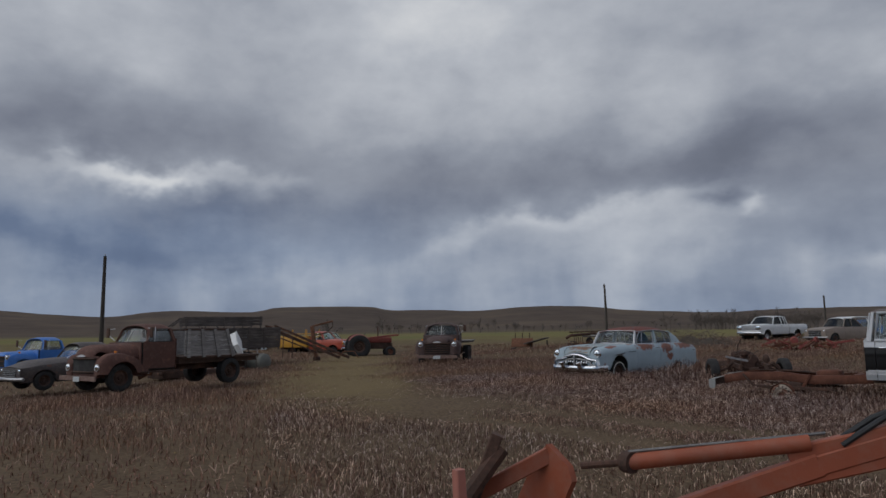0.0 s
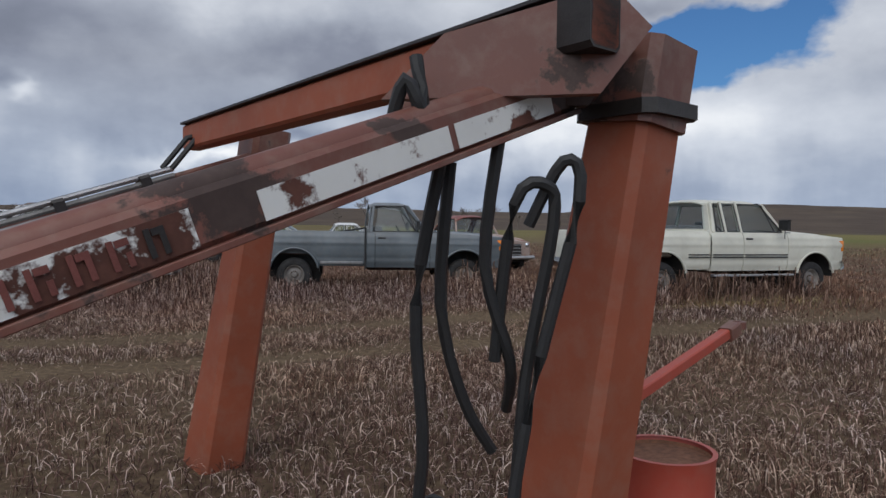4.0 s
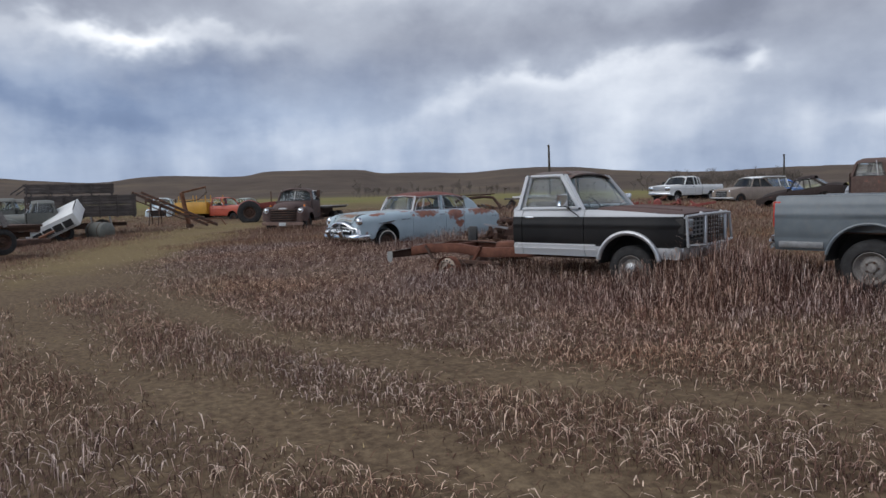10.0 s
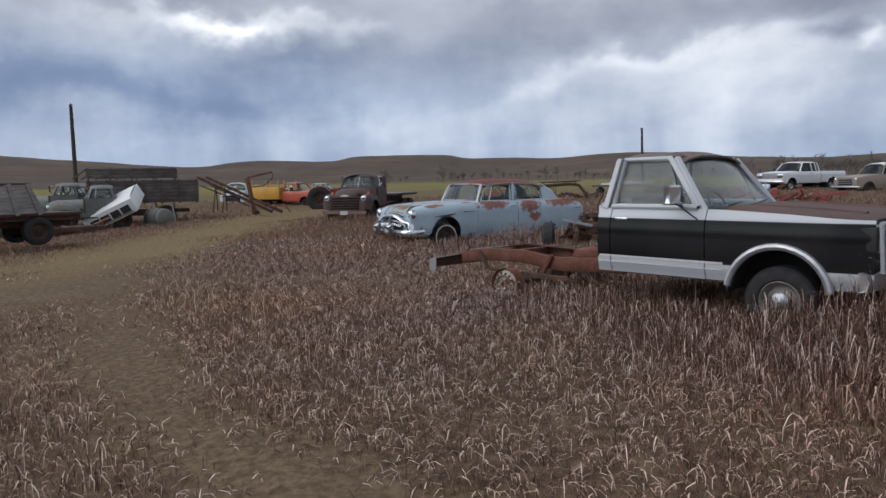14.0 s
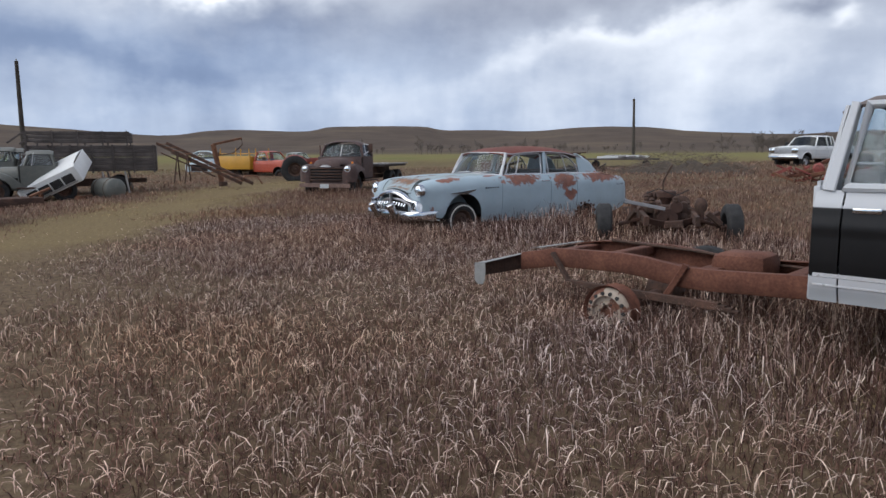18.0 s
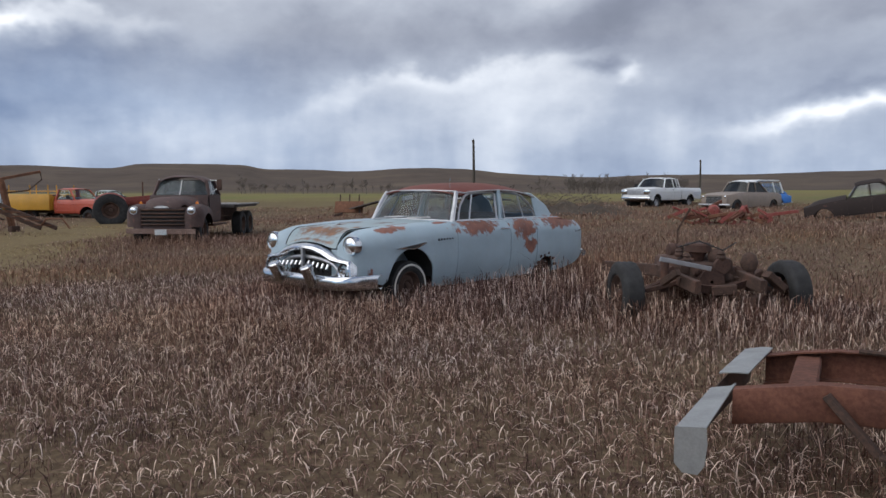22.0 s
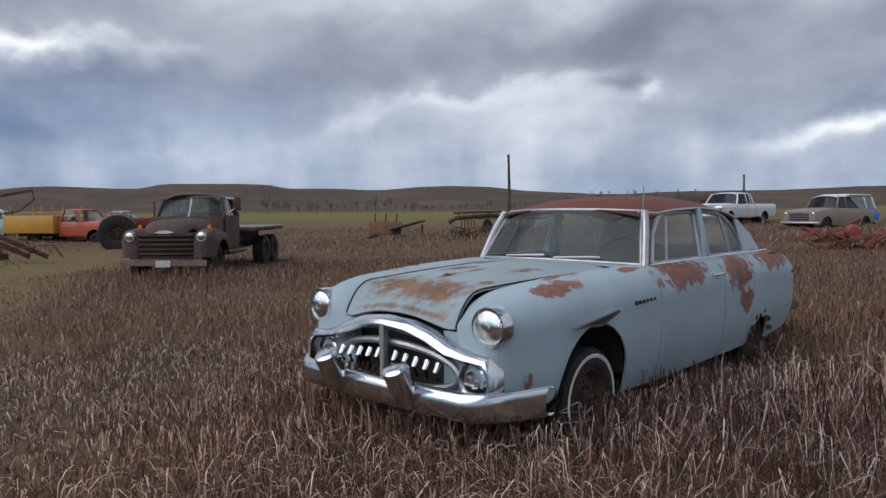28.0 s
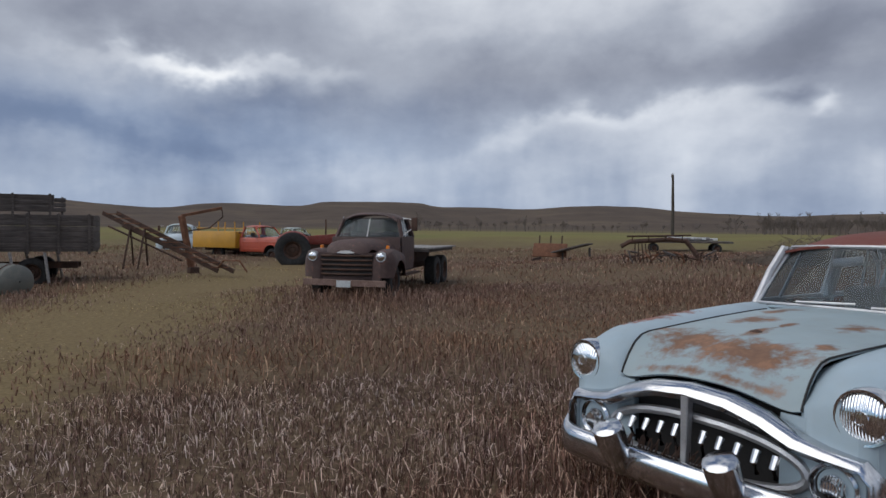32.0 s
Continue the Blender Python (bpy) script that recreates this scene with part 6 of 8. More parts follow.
# hoses hanging by the near post
for pts in ([(-1.80, 2.66, 1.56), (-1.86, 2.72, 1.20), (-1.84, 2.75, 0.80), (-1.90, 2.8, 0.45), (-1.98, 2.78, 0.22), (-1.7, 2.85, 0.25), (-1.45, 2.95, 0.35)],
            [(-1.78, 2.70, 1.55), (-1.80, 2.76, 1.20), (-1.74, 2.80, 0.95), (-1.66, 2.85, 0.80)],
            [(-1.66, 2.72, 1.62), (-1.69, 2.76, 1.30), (-1.62, 2.80, 1.05), (-1.62, 2.90, 0.90)],
            [(-1.66, 2.80, 1.05), (-1.62, 2.74, 1.45), (-1.54, 2.74, 1.50), (-1.52, 2.76, 1.40), (-1.58, 2.80, 1.0), (-1.62, 2.8, 0.5), (-1.72, 2.78, 0.2)],
            [(-1.58, 2.78, 1.40), (-1.50, 2.74, 1.56), (-1.46, 2.74, 1.46), (-1.58, 2.76, 0.9), (-1.70, 2.74, 0.05)],
            [(-1.92, 2.60, 1.60), (-1.88, 2.56, 1.72), (-1.84, 2.58, 1.64), (-1.86, 2.60, 1.78)],
            [(-3.35, 1.34, 0.85), (-3.45, 1.36, 0.98), (-3.62, 1.30, 0.92), (-3.78, 1.18, 0.62)],
            [(-3.37, 1.30, 0.87), (-3.49, 1.31, 1.02), (-3.66, 1.25, 0.95), (-3.84, 1.10, 0.60)]):
    fine_pts = []
    for k in range(len(pts) - 1):
        p0, p1, p2, p3 = (Vector(pts[min(max(j, 0), len(pts) - 1)]) for j in (k - 1, k, k + 1, k + 2))
        for u in (0, 0.25, 0.5, 0.75):
            fine_pts.append(0.5 * (2 * p1 + (p2 - p0) * u + (2 * p0 - 5 * p1 + 4 * p2 - p3) * u * u + (3 * p1 - p0 - 3 * p2 + p3) * u**3))
    solid("hose", M_BLACK, ld, tube(fine_pts + [Vector(pts[-1])], 0.016, 8))
for pts in ([(-1.55, 3.30, 0.30), (-1.75, 3.55, 0.12), (-2.05, 3.70, 0.10), (-2.15, 3.95, 0.16), (-1.85, 4.0, 0.22), (-1.6, 3.8, 0.20)],
            [(-1.50, 3.35, 0.34), (-1.80, 3.70, 0.18), (-2.00, 3.85, 0.15), (-1.75, 3.95, 0.10), (-1.5, 3.8, 0.12)]):
    solid("loose_hose", M_BLACK, ld, tube(pts, 0.018, 8))
solid("lower_cylinder", ORANGE, ld, tube([(-1.95, 3.35, 0.10), (-1.50, 3.62, 0.36)], 0.055, 12), label="orange hydraulic cylinder at the post's foot")
solid("cylinder_gland", M_OIL, ld, tube([(-1.97, 3.34, 0.09), (-1.90, 3.38, 0.13)], 0.066, 12))
solid("hose_coupling", M_DULL, ld, tube([(-2.20, 3.60, 0.06), (-2.02, 3.72, 0.12)], 0.03, 8), lathe([(0.02, -0.05), (0.05, -0.04), (0.06, 0.0), (0.05, 0.05), (0.02, 0.06)], "x", (-2.02, 3.72, 0.12), 10), label="pale metal hose coupling")
pin = thing("drawbar", 0, 0, 0, 0, "red steel drawbar with an eye propped on a drum", "drawbar")
solid("bar", RODRED, pin, beam((-1.30, 3.24, 0.78), (-0.66, 3.84, 0.99), 0.042, 0.042))
solid("clevis", MAROON, pin, beam((-0.68, 3.82, 0.98), (-0.62, 3.88, 1.0), 0.058, 0.058), lathe([(0.018, 0.895), (0.036, 0.895), (0.036, 0.925), (0.018, 0.925), (0.018, 0.895)], "z", (-0.60, 3.905, 0.10), 14))
solid("foot", M_RUST_DARK, pin, beam((-1.28, 3.26, 0.78), (-1.28, 3.24, 0.0), 0.06, 0.05))
drum = thing("drum", -1.02, 3.46, ground_z(-1.02, 3.46), 0, "red steel drum with a rusty lid beside the post", "drum")
solid("barrel", RODRED, drum, lathe([(0.16, 0.0), (0.175, 0.01), (0.17, 0.18), (0.178, 0.2), (0.17, 0.22), (0.17, 0.40), (0.178, 0.42), (0.17, 0.44), (0.172, 0.60), (0.178, 0.62), (0.16, 0.62)], "z", (0, 0, 0), 24))
solid("lid", M_RUST, drum, lathe([(0.162, 0.605), (0.155, 0.595), (0.001, 0.595)], "z", (0, 0, 0), 24))


# ---- older trucks and the rest of the yard ----
M_RUST_PALE = rusty_metal("pale_flaking_rust", (0.20, 0.12, 0.095), 0.85, (0.42, 0.31, 0.26))
M_EMBLEM = plain("white_enamel", (0.66, 0.66, 0.66), 0.4, 0, 0.12, 20)

def bow_fender(xc, zc, r, y0, y1, a0=0.1, a1=math.pi * 0.98, fall=0.10, stretch=1.0):
    """A rounded fender over a wheel, from y0 inside to y1 outside, its outer edge turned down."""
    rows = []
    for a in spread(a0, a1, 15):
        c, s = math.cos(a) * stretch, math.sin(a)
        row = []
        for u in spread(0, 1, 7):
            rr = r - fall * max(0.0, (u - 0.45) / 0.55) ** 2.2
            row.append((xc + rr * c, y0 + (y1 - y0) * u, zc + rr * s))
        rows.append(row)
    return sheet(rows, 0.012)


def old_truck(name, label, x, y, z, turn, paint, top_paint=None, chrome=None, bars=5, bed="flat", length=4.6, cab_len=1.2, group="", glass=None, lamps=True, roof=1.92, wide=0.98, rear_wheels=2, lamp_at=(0.74, 0.96), mirrors=(1, -1)):
    t = thing(name, x, y, z, turn, label, "truck", group)
    top_paint = top_paint or paint
    chrome = chrome or M_RUST_DARK
    belt = roof - 0.56
    xb = -0.72 - cab_len
    for s in (1, -1):
        crest = curve([(-0.95, 0.60), (-0.75, 0.66), (-0.55, 0.86), (-0.25, 1.03), (0.10, 1.10), (0.45, 1.07), (0.62, 1.03)])
        flank = lambda v, h, w=wide: w * (0.80 + 0.20 * sstep(-0.95, -0.35, v)) - 0.11 * max(0.0, (h - 0.80) / 0.30) ** 2.2 - 0.02 * (v > 0.5)
        tyre_arch = (0.0, 0.40, 0.47)
        solid("front_fender", paint, t, pod_fender(s, 0.66, 0.34, stations(0.31, -0.95, 0.09, (tyre_arch,)), lambda v: 0.52 + 0.2 * sstep(-0.3, -0.95, v), flank, crest, arch(lambda v: 0.52, tyre_arch), lamp_at, 0.03, 0.06, 0.42))
        solid("door", paint, t, side(stations(-0.74, xb + 0.06, 0.12), 0.62, belt, lambda v, h: 0.80 + 0.03 * math.sin(max(0, h - 0.6) * 3.2), s, 9))
        solid("running_board", M_RUST_DARK, t, box(xb - 0.05, -0.60, s * 0.80 - 0.02, s * 0.80 + s * 0.14 + 0.02, 0.50, 0.55, 0.01))
        wheel(t, 0, s * 0.78, 0.40, 0.40, 0.20, s, M_RUST_DARK)
        if lamps:
            lamp(t, (0.665, s * lamp_at[0], lamp_at[1]), 0.095, ring=M_DULL, deep=0.10)
            solid("marker_lamp", M_AMBER, t, lathe([(0.001, 0.10), (0.035, 0.09), (0.045, 0.0)], "z", (0.12, s * 0.74, 1.09), 10))
        if s in mirrors:
            arm = pieces("mirror_arm", M_DULL, t, tube([(-0.86, s * 0.82, belt + 0.42), (-0.80, s * 1.08, belt + 0.40)], 0.012, 6), tube([(-0.86, s * 0.82, belt + 0.05), (-0.80, s * 1.08, belt + 0.22)], 0.012, 6))
            solid("mirror", M_RUST_DARK, arm, box(-0.82, -0.78, s * 1.09 - 0.07, s * 1.09 + 0.07, belt + 0.14, belt + 0.44, 0.012))
        solid("vent_bar", M_DULL, t, tube([(-1.12, s * 0.81, belt), (-1.20, s * 0.72, roof - 0.1)], 0.01, 5))
    hood = []
    for v in (0.0, 0.02, 0.06, 0.12, 0.2, 0.32, 0.46, 0.62, 0.8, 1.0):
        nose = (1 - (1 - min(1.0, v / 0.32)) ** 2.4) ** 0.6
        w, h = 0.44 + 0.30 * v ** 0.8, 1.02 + (belt - 1.08 + 0.03 * v) * nose
        hood.append([(0.70 - 1.44 * v - 0.10 * abs(c) ** 2 * (1 - v) ** 3, w * math.copysign(abs(c) ** 0.72, c), h - (0.06 + 0.34 * min(1, 2 * v)) * (1 - abs(sn) ** 0.8)) for c, sn in ((math.cos(a), math.sin(a)) for a in spread(0.0, math.pi, 19))])
    solid("hood", top_paint, t, sheet(hood, 0.012))
    solid("hood_emblem", M_EMBLEM, t, prism([(-0.20, 1.035), (-0.10, 1.075), (0.0, 1.085), (0.10, 1.075), (0.20, 1.035), (0.08, 1.02), (-0.08, 1.02)], 0.69, 0.715, "x"))
    shell = solid("grille_shell", paint, t, sheet([[(0.665 - 0.10 * (yy / 0.66) ** 2, yy, zz) for yy in spread(-0.66, 0.66, 9)] for zz in (0.46, 0.56, 1.0, 1.04)], 0.012))
    for k in range(bars):
        zz = 0.585 + 0.385 * k / max(1, bars - 1)
        solid("grille_bar", chrome, shell, sheet([[(0.70 + dx - 0.10 * (yy / 0.66) ** 2, yy, zz + dz) for dx, dz in ((-0.03, 0.03), (0.02, 0.022), (0.03, 0.0), (-0.01, -0.022))] for yy in spread(-0.56, 0.56, 9)], 0.006))
    # near-black sheet over the shell: the shade between the bars put in as colour
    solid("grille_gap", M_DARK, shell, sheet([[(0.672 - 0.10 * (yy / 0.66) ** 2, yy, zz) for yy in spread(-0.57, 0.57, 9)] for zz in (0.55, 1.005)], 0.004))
    solid("front_bumper", M_RUST_PALE, t, beam((0.79, -0.88, 0.43), (0.79, 0.88, 0.41), 0.05, 0.13))
    solid("licence_plate", M_PLATE, t, box(0.818, 0.828, -0.15, 0.15, 0.33, 0.47))
    solid("cab_back", paint, t, sheet([[(xb - 0.04 * (1 - (yy / 0.8) ** 2), yy, zz) for yy in spread(-0.80, 0.80, 9)] for zz in spread(0.6, belt + 0.1, 5)], 0.012))
    solid("cab_floor", M_DARK, t, box(xb, -0.6, -0.75, 0.75, 0.58, 0.64), box(-0.76, -0.7, -0.78, 0.78, 0.6, belt - 0.02))
    solid("cowl", paint, t, box(-0.70, -0.655, -0.80, 0.80, 0.72, belt - 0.006, 0.015))
    cab_top(t, -0.74, -0.98, xb + 0.12, xb + 0.02, 0.80, 0.68, belt, roof - 0.05, paint, top_paint, crown=0.055, edge=0.10, bow=0.13, pillar=0.075, glass=glass or M_GLASS_HAZY)
    solid("windscreen_divider", M_DULL, t, tube([(-0.73, 0, belt), (-0.97, 0, roof - 0.15)], 0.014, 6))
    rear = -length + 1.1
    for s in (1, -1):
        pieces("frame_rail", M_RUST_DARK, t, box(-length, 0.5, s * 0.40 - 0.04, s * 0.40 + 0.04, 0.52, 0.68))
        if rear_wheels:
            wheel(t, rear, s * 0.84, 0.42, 0.42, 0.30, s, M_RUST_DARK)
        if rear_wheels > 2:
            wheel(t, rear - 0.95, s * 0.84, 0.42, 0.42, 0.30, s, M_RUST_DARK)
    if bed == "flat":
        deck = solid("flat_bed", M_WOOD_DARK, t, box(-length - 0.3, xb - 0.30, -1.12, 1.12, 0.98, 1.05, 0.01))
        for k in range(9):
            yy = -1.08 + 0.27 * k
            solid("plank", M_WOOD, deck, box(-length - 0.32 - 0.03 * (k % 4), xb - 0.32, yy - 0.125, yy + 0.125, 1.054, 1.085 + 0.006 * (k % 3), 0.006))
        pieces("sub_frame", M_RUST_DARK, t, *[box(-length, xb - 0.2, s * 0.45 - 0.05, s * 0.45 + 0.05, 0.70, 0.98) for s in (1, -1)])
    if bed == "pickup":
        for s in (1, -1):
            solid("bed_side", paint, t, box(-length, xb - 0.05, s * 0.72 - 0.02, s * 0.72 + 0.02, 0.65, 1.15, 0.015))
            solid("rear_fender", paint, t, bow_fender(rear, 0.42, 0.52, s * 0.70, s * 0.98))
        solid("bed_floor", M_RUST_DARK, t, box(-length, xb - 0.05, -0.7, 0.7, 0.62, 0.66))
        solid("tailgate", paint, t, box(-length - 0.03, -length, -0.72, 0.72, 0.65, 1.15, 0.01))
    return t


def plank_box(parent, x0, x1, half, z0, z1, boards, mat, posts, lean=0.0, name="box_board"):
    """Wooden sides of single boards with upright stakes, and a floor."""
    solid("box_floor", M_WOOD_DARK, parent, box(x0, x1, -half, half, z0 - 0.08, z0))
    h = (z1 - z0) / boards
    for s in (1, -1):
        for k in range(boards):
            off = lean * (k + 0.5) * h
            solid(name, mat, parent, box(x0, x1, s * (half + off) - 0.016, s * (half + off) + 0.016, z0 + k * h + 0.006, z0 + (k + 1) * h - 0.006, 0.004))
        for px in spread(x0 + 0.08, x1 - 0.08, posts):
            solid("stake", mat, parent, beam((px, s * (half + 0.05), z0 - 0.15), (px, s * (half + 0.05 + lean * (z1 - z0)), z1 + 0.03), 0.07, 0.05, None, None, (0, 1, 0)))
    for xx in (x0, x1):
        for k in range(boards):
            off = lean * (k + 0.5) * h
            solid(name, mat, parent, box(xx - 0.016, xx + 0.016, -half - off, half + off, z0 + k * h + 0.006, z0 + (k + 1) * h - 0.006, 0.004))


BROWN = car_paint("brown_rusted_paint", (0.088, 0.052, 0.042), 0.88, 0.45, (), (0.12, 0.06, 0.045), 0.2, 0.2, 0.0)
BROWN_RED = car_paint("red_brown_rusted_paint", (0.112, 0.052, 0.040), 0.9, 0.46, (), (0.14, 0.065, 0.045), 0.15, 0.15, 0.0)
PURPLE_BROWN = car_paint("dark_purple_brown_paint", (0.074, 0.043, 0.038), 0.8, 0.44, (), (0.12, 0.058, 0.045), 0.2, 0.12, 0.05)
OLIVE = car_paint("dull_olive_paint", (0.12, 0.125, 0.11), 0.6, 0.35, (), (0.13, 0.07, 0.05), 0.15, 0.2, 0.05)
BRIGHT_BLUE = car_paint("bright_blue_paint", (0.03, 0.16, 0.50), 0.45, 0.18, (), (0.15, 0.07, 0.05), 0.1, 0.1, 0.2)
DARK_SEDAN = car_paint("dark_brown_faded_paint", (0.05, 0.038, 0.036), 0.55, 0.40, (), (0.11, 0.055, 0.04), 0.2, 0.25, 0.1)
chev = old_truck("flatbed_truck", "rusted brown vintage flatbed truck with a five-bar grille", -30.95, 17.22, -0.08, -40.2, PURPLE_BROWN, PURPLE_BROWN, bed="flat", length=5.0, wide=1.0, roof=1.92, rear_wheels=3, mirrors=(1,), glass=M_GLASS_TINT)
chev.scale = (1.06, 1.06, 1.06)
ford5 = old_truck("stake_truck", "brown rusted vintage truck with a leaning grey wooden side", -26.07, 2.25, -0.12, -64.8, BROWN_RED, bed="none", length=5.06, wide=1.0, roof=1.98, bars=2, cab_len=1.2, lamp_at=(0.72, 0.72))
for s in (1, -1):
    for k in range(5):
        z0, z1 = 0.96 + 0.16 * k, 1.112 + 0.16 * k
        f0, f1, r0, r1 = -2.05 - 0.03 * (z0 - 0.96), -2.05 - 0.03 * (z1 - 0.96), -4.15 + 0.50 * (z0 - 0.96), -4.15 + 0.50 * (z1 - 0.96)
        solid("side_board", M_WOOD, ford5, prism([(f0, z0), (r0 - 0.02 * (k % 2), z0), (r1, z1), (f1, z1)], s * 1.0 - 0.014 + 0.006 * (k % 2), s * 1.0 + 0.014 + 0.006 * (k % 2)))
    for k in range(4):
        xb = -2.2 - 0.60 * k
        solid("side_stake", M_WOOD, ford5, beam((xb, s * 1.04, 0.90), (xb + 0.10 * k, s * 1.04, 1.80), 0.12, 0.035, None, None, (0, 1, 0)))
    solid("top_rail", M_RUST_DARK, ford5, beam((-2.05, s * 1.02, 1.79), (-3.78, s * 1.02, 1.80), 0.05, 0.05))
solid("bed_frame", M_RUST_DARK, ford5, box(-5.2, -2.0, -0.85, 0.85, 0.72, 0.86), box(-5.2, -2.05, -0.98, 0.98, 0.86, 0.94))

# dark sedan and blue pickup beyond it
def sedan(name, label, x, y, z, turn, paint, roof_paint=None, length=4.6, wide=0.88, belt=0.92, roof=1.5, rim=None, glass=None, round_=1.0, category="car", front=0.75, bare=False, pitch=0.0):
    t = thing(name, x, y, z, turn, label, category, ry=pitch)
    rear = front - length
    ax = rear + 0.95
    fw, rw = (0.0, 0.32, 0.38), (ax, 0.32, 0.38)
    yw = curve([(rear, wide * 0.86), (rear + 0.5, wide), (0.0, wide), (front, wide * 0.84)])
    top = curve([(rear, belt - 0.14), (rear + 0.5, belt - 0.02), (-1.0, belt), (0.0, belt - 0.06), (front, belt - 0.16)])
    wd = lambda v, h: yw(v) - 0.09 * max(0.0, (h - 0.55) / (belt - 0.55)) ** 3 - 0.04 * (1 - min(1, (h - 0.26) / 0.3)) ** 2
    cuts = [(front, -0.95, "front_fender"), (-0.96, -1.85, "front_door"), (-1.86, ax + 0.42, "rear_door"), (ax + 0.41, rear, "rear_fender")]
    for s in (1, -1):
        for a, b, nm in cuts:
            solid(nm, paint, t, side(stations(a, b, 0.12, (fw, rw)), arch(0.27, fw, rw), top, wd, s, 9))
        for xx in (() if bare else (0.0, ax)):
            wheel(t, xx, s * (wide - 0.13), 0.32, 0.33, 0.19, s, rim or M_RUST_DARK)
        if not bare:
            lamp(t, (front - 0.01, s * wide * 0.72, belt - 0.26), 0.085, ring=M_DULL)
    solid("hood", paint, t, lid(spread(front, -0.95, 9), lambda v: wd(v, top(v)) - 0.01, lambda v: top(v) - 0.004, lambda v: top(v) + 0.10 * round_ * (1 - 0.8 * sstep(0.2, front, v)), 13, 2.5))
    solid("boot_lid", paint, t, lid(spread(-2.6, rear, 9), lambda v: wd(v, top(v)) - 0.01, lambda v: top(v) - 0.004, lambda v: top(v) + 0.08 * round_, 11, 2.5))
    solid("front_panel", paint, t, box(front - 0.05, front, -wide * 0.82, wide * 0.82, 0.36, belt - 0.16, 0.02))
    solid("rear_panel", paint, t, box(rear, rear + 0.05, -wide * 0.84, wide * 0.84, 0.36, belt - 0.14, 0.02))
    if not bare:
        gr = solid("grille", M_DARK, t, box(front - 0.01, front + 0.015, -wide * 0.5, wide * 0.5, 0.46, belt - 0.22, 0.01))
        solid("grille_bar", M_DULL, gr, *[box(front + 0.01, front + 0.03, -wide * 0.48, wide * 0.48, zz, zz + 0.015) for zz in spread(0.48, belt - 0.26, 4)])
        solid("front_bumper", M_DULL, t, tube([(front - 0.04, -wide, 0.40), (front + 0.09, -wide * 0.7, 0.40), (front + 0.11, 0, 0.40), (front + 0.09, wide * 0.7, 0.40), (front - 0.04, wide, 0.40)], 0.055, 8))
        solid("rear_bumper", M_DULL, t, tube([(rear + 0.04, -wide, 0.40), (rear - 0.09, -wide * 0.7, 0.40), (rear - 0.09, wide * 0.7, 0.40), (rear + 0.04, wide, 0.40)], 0.05, 8))
    solid("cabin_floor", M_DARK, t, box(-2.8, 0.5, -wide * 0.9, wide * 0.9, 0.26, 0.30))
    cab_top(t, -0.92, -1.35, -2.35, -2.95, wide * 0.84, wide * 0.68, belt, roof, paint, roof_paint or paint, crown=0.05 * round_, edge=0.08, bow=0.10, pillar=0.05, posts=(-1.85,), glass=glass)
    return t


sedan("dark_sedan", "dark brown rounded vintage sedan beside the stake truck", -31.4, 0.70, -0.30, -68.0, DARK_SEDAN, wide=0.90, roof=1.52, round_=1.6)
old_truck("blue_pickup", "bright blue rounded vintage pickup", -39.6, 0.25, -0.30, -62.0, BRIGHT_BLUE, bed="pickup", length=4.3, wide=0.95, roof=1.80, bars=3, rear_wheels=2)

# grain truck with a tall dark wooden box
grain = old_truck("grain_truck", "dark olive grain truck with a tall grey plank box", -40.2, 5.2, -0.2, -97.0, OLIVE, bed="none", length=6.6, wide=1.0, roof=2.0, rear_wheels=2)
plank_box(grain, -7.05, -2.3, 1.10, 1.1, 2.06, 6, M_WOOD_DARK, 7, 0.05)
for s in (1, -1):
    for k in range(3):
        solid("side_board", M_WOOD_DARK, grain, box(-6.1, -2.3, s * 1.20 - 0.016, s * 1.20 + 0.016, 2.18 + 0.15 * k, 2.31 + 0.15 * k, 0.004))
    for px in spread(-6.0, -2.4, 5):
        solid("rack_stake", M_WOOD_DARK, grain, beam((px, s * 1.235, 1.98), (px, s * 1.235, 2.64), 0.06, 0.04, None, None, (0, 1, 0)))
    pieces("prop", M_WOOD, grain, beam((-5.2, s * 1.35, 0.0), (-5.0, s * 1.15, 1.0), 0.07, 0.05), beam((-6.0, s * 1.35, 0.0), (-5.85, s * 1.15, 1.0), 0.07, 0.05))
pieces("rack_brace", M_WOOD_DARK, grain, *[beam((-2.35, s * 1.20, 2.60), (-1.75, s * 1.20, 2.15), 0.07, 0.04, None, None, (0, 1, 0)) for s in (1, -1)])
old_truck("olive_truck", "grey-green vintage truck cab without a bed", -40.35, 5.75, -0.16, -97.0, OLIVE, bed="none", length=3.6, roof=1.92, bars=4, rear_wheels=2, group="grey-green truck cabs")
old_truck("olive_truck", "grey-green vintage truck cab without a bed", -36.9, 6.55, -0.22, -90.0, OLIVE, bed="none", length=3.2, roof=1.88, bars=4, rear_wheels=2, group="grey-green truck cabs")
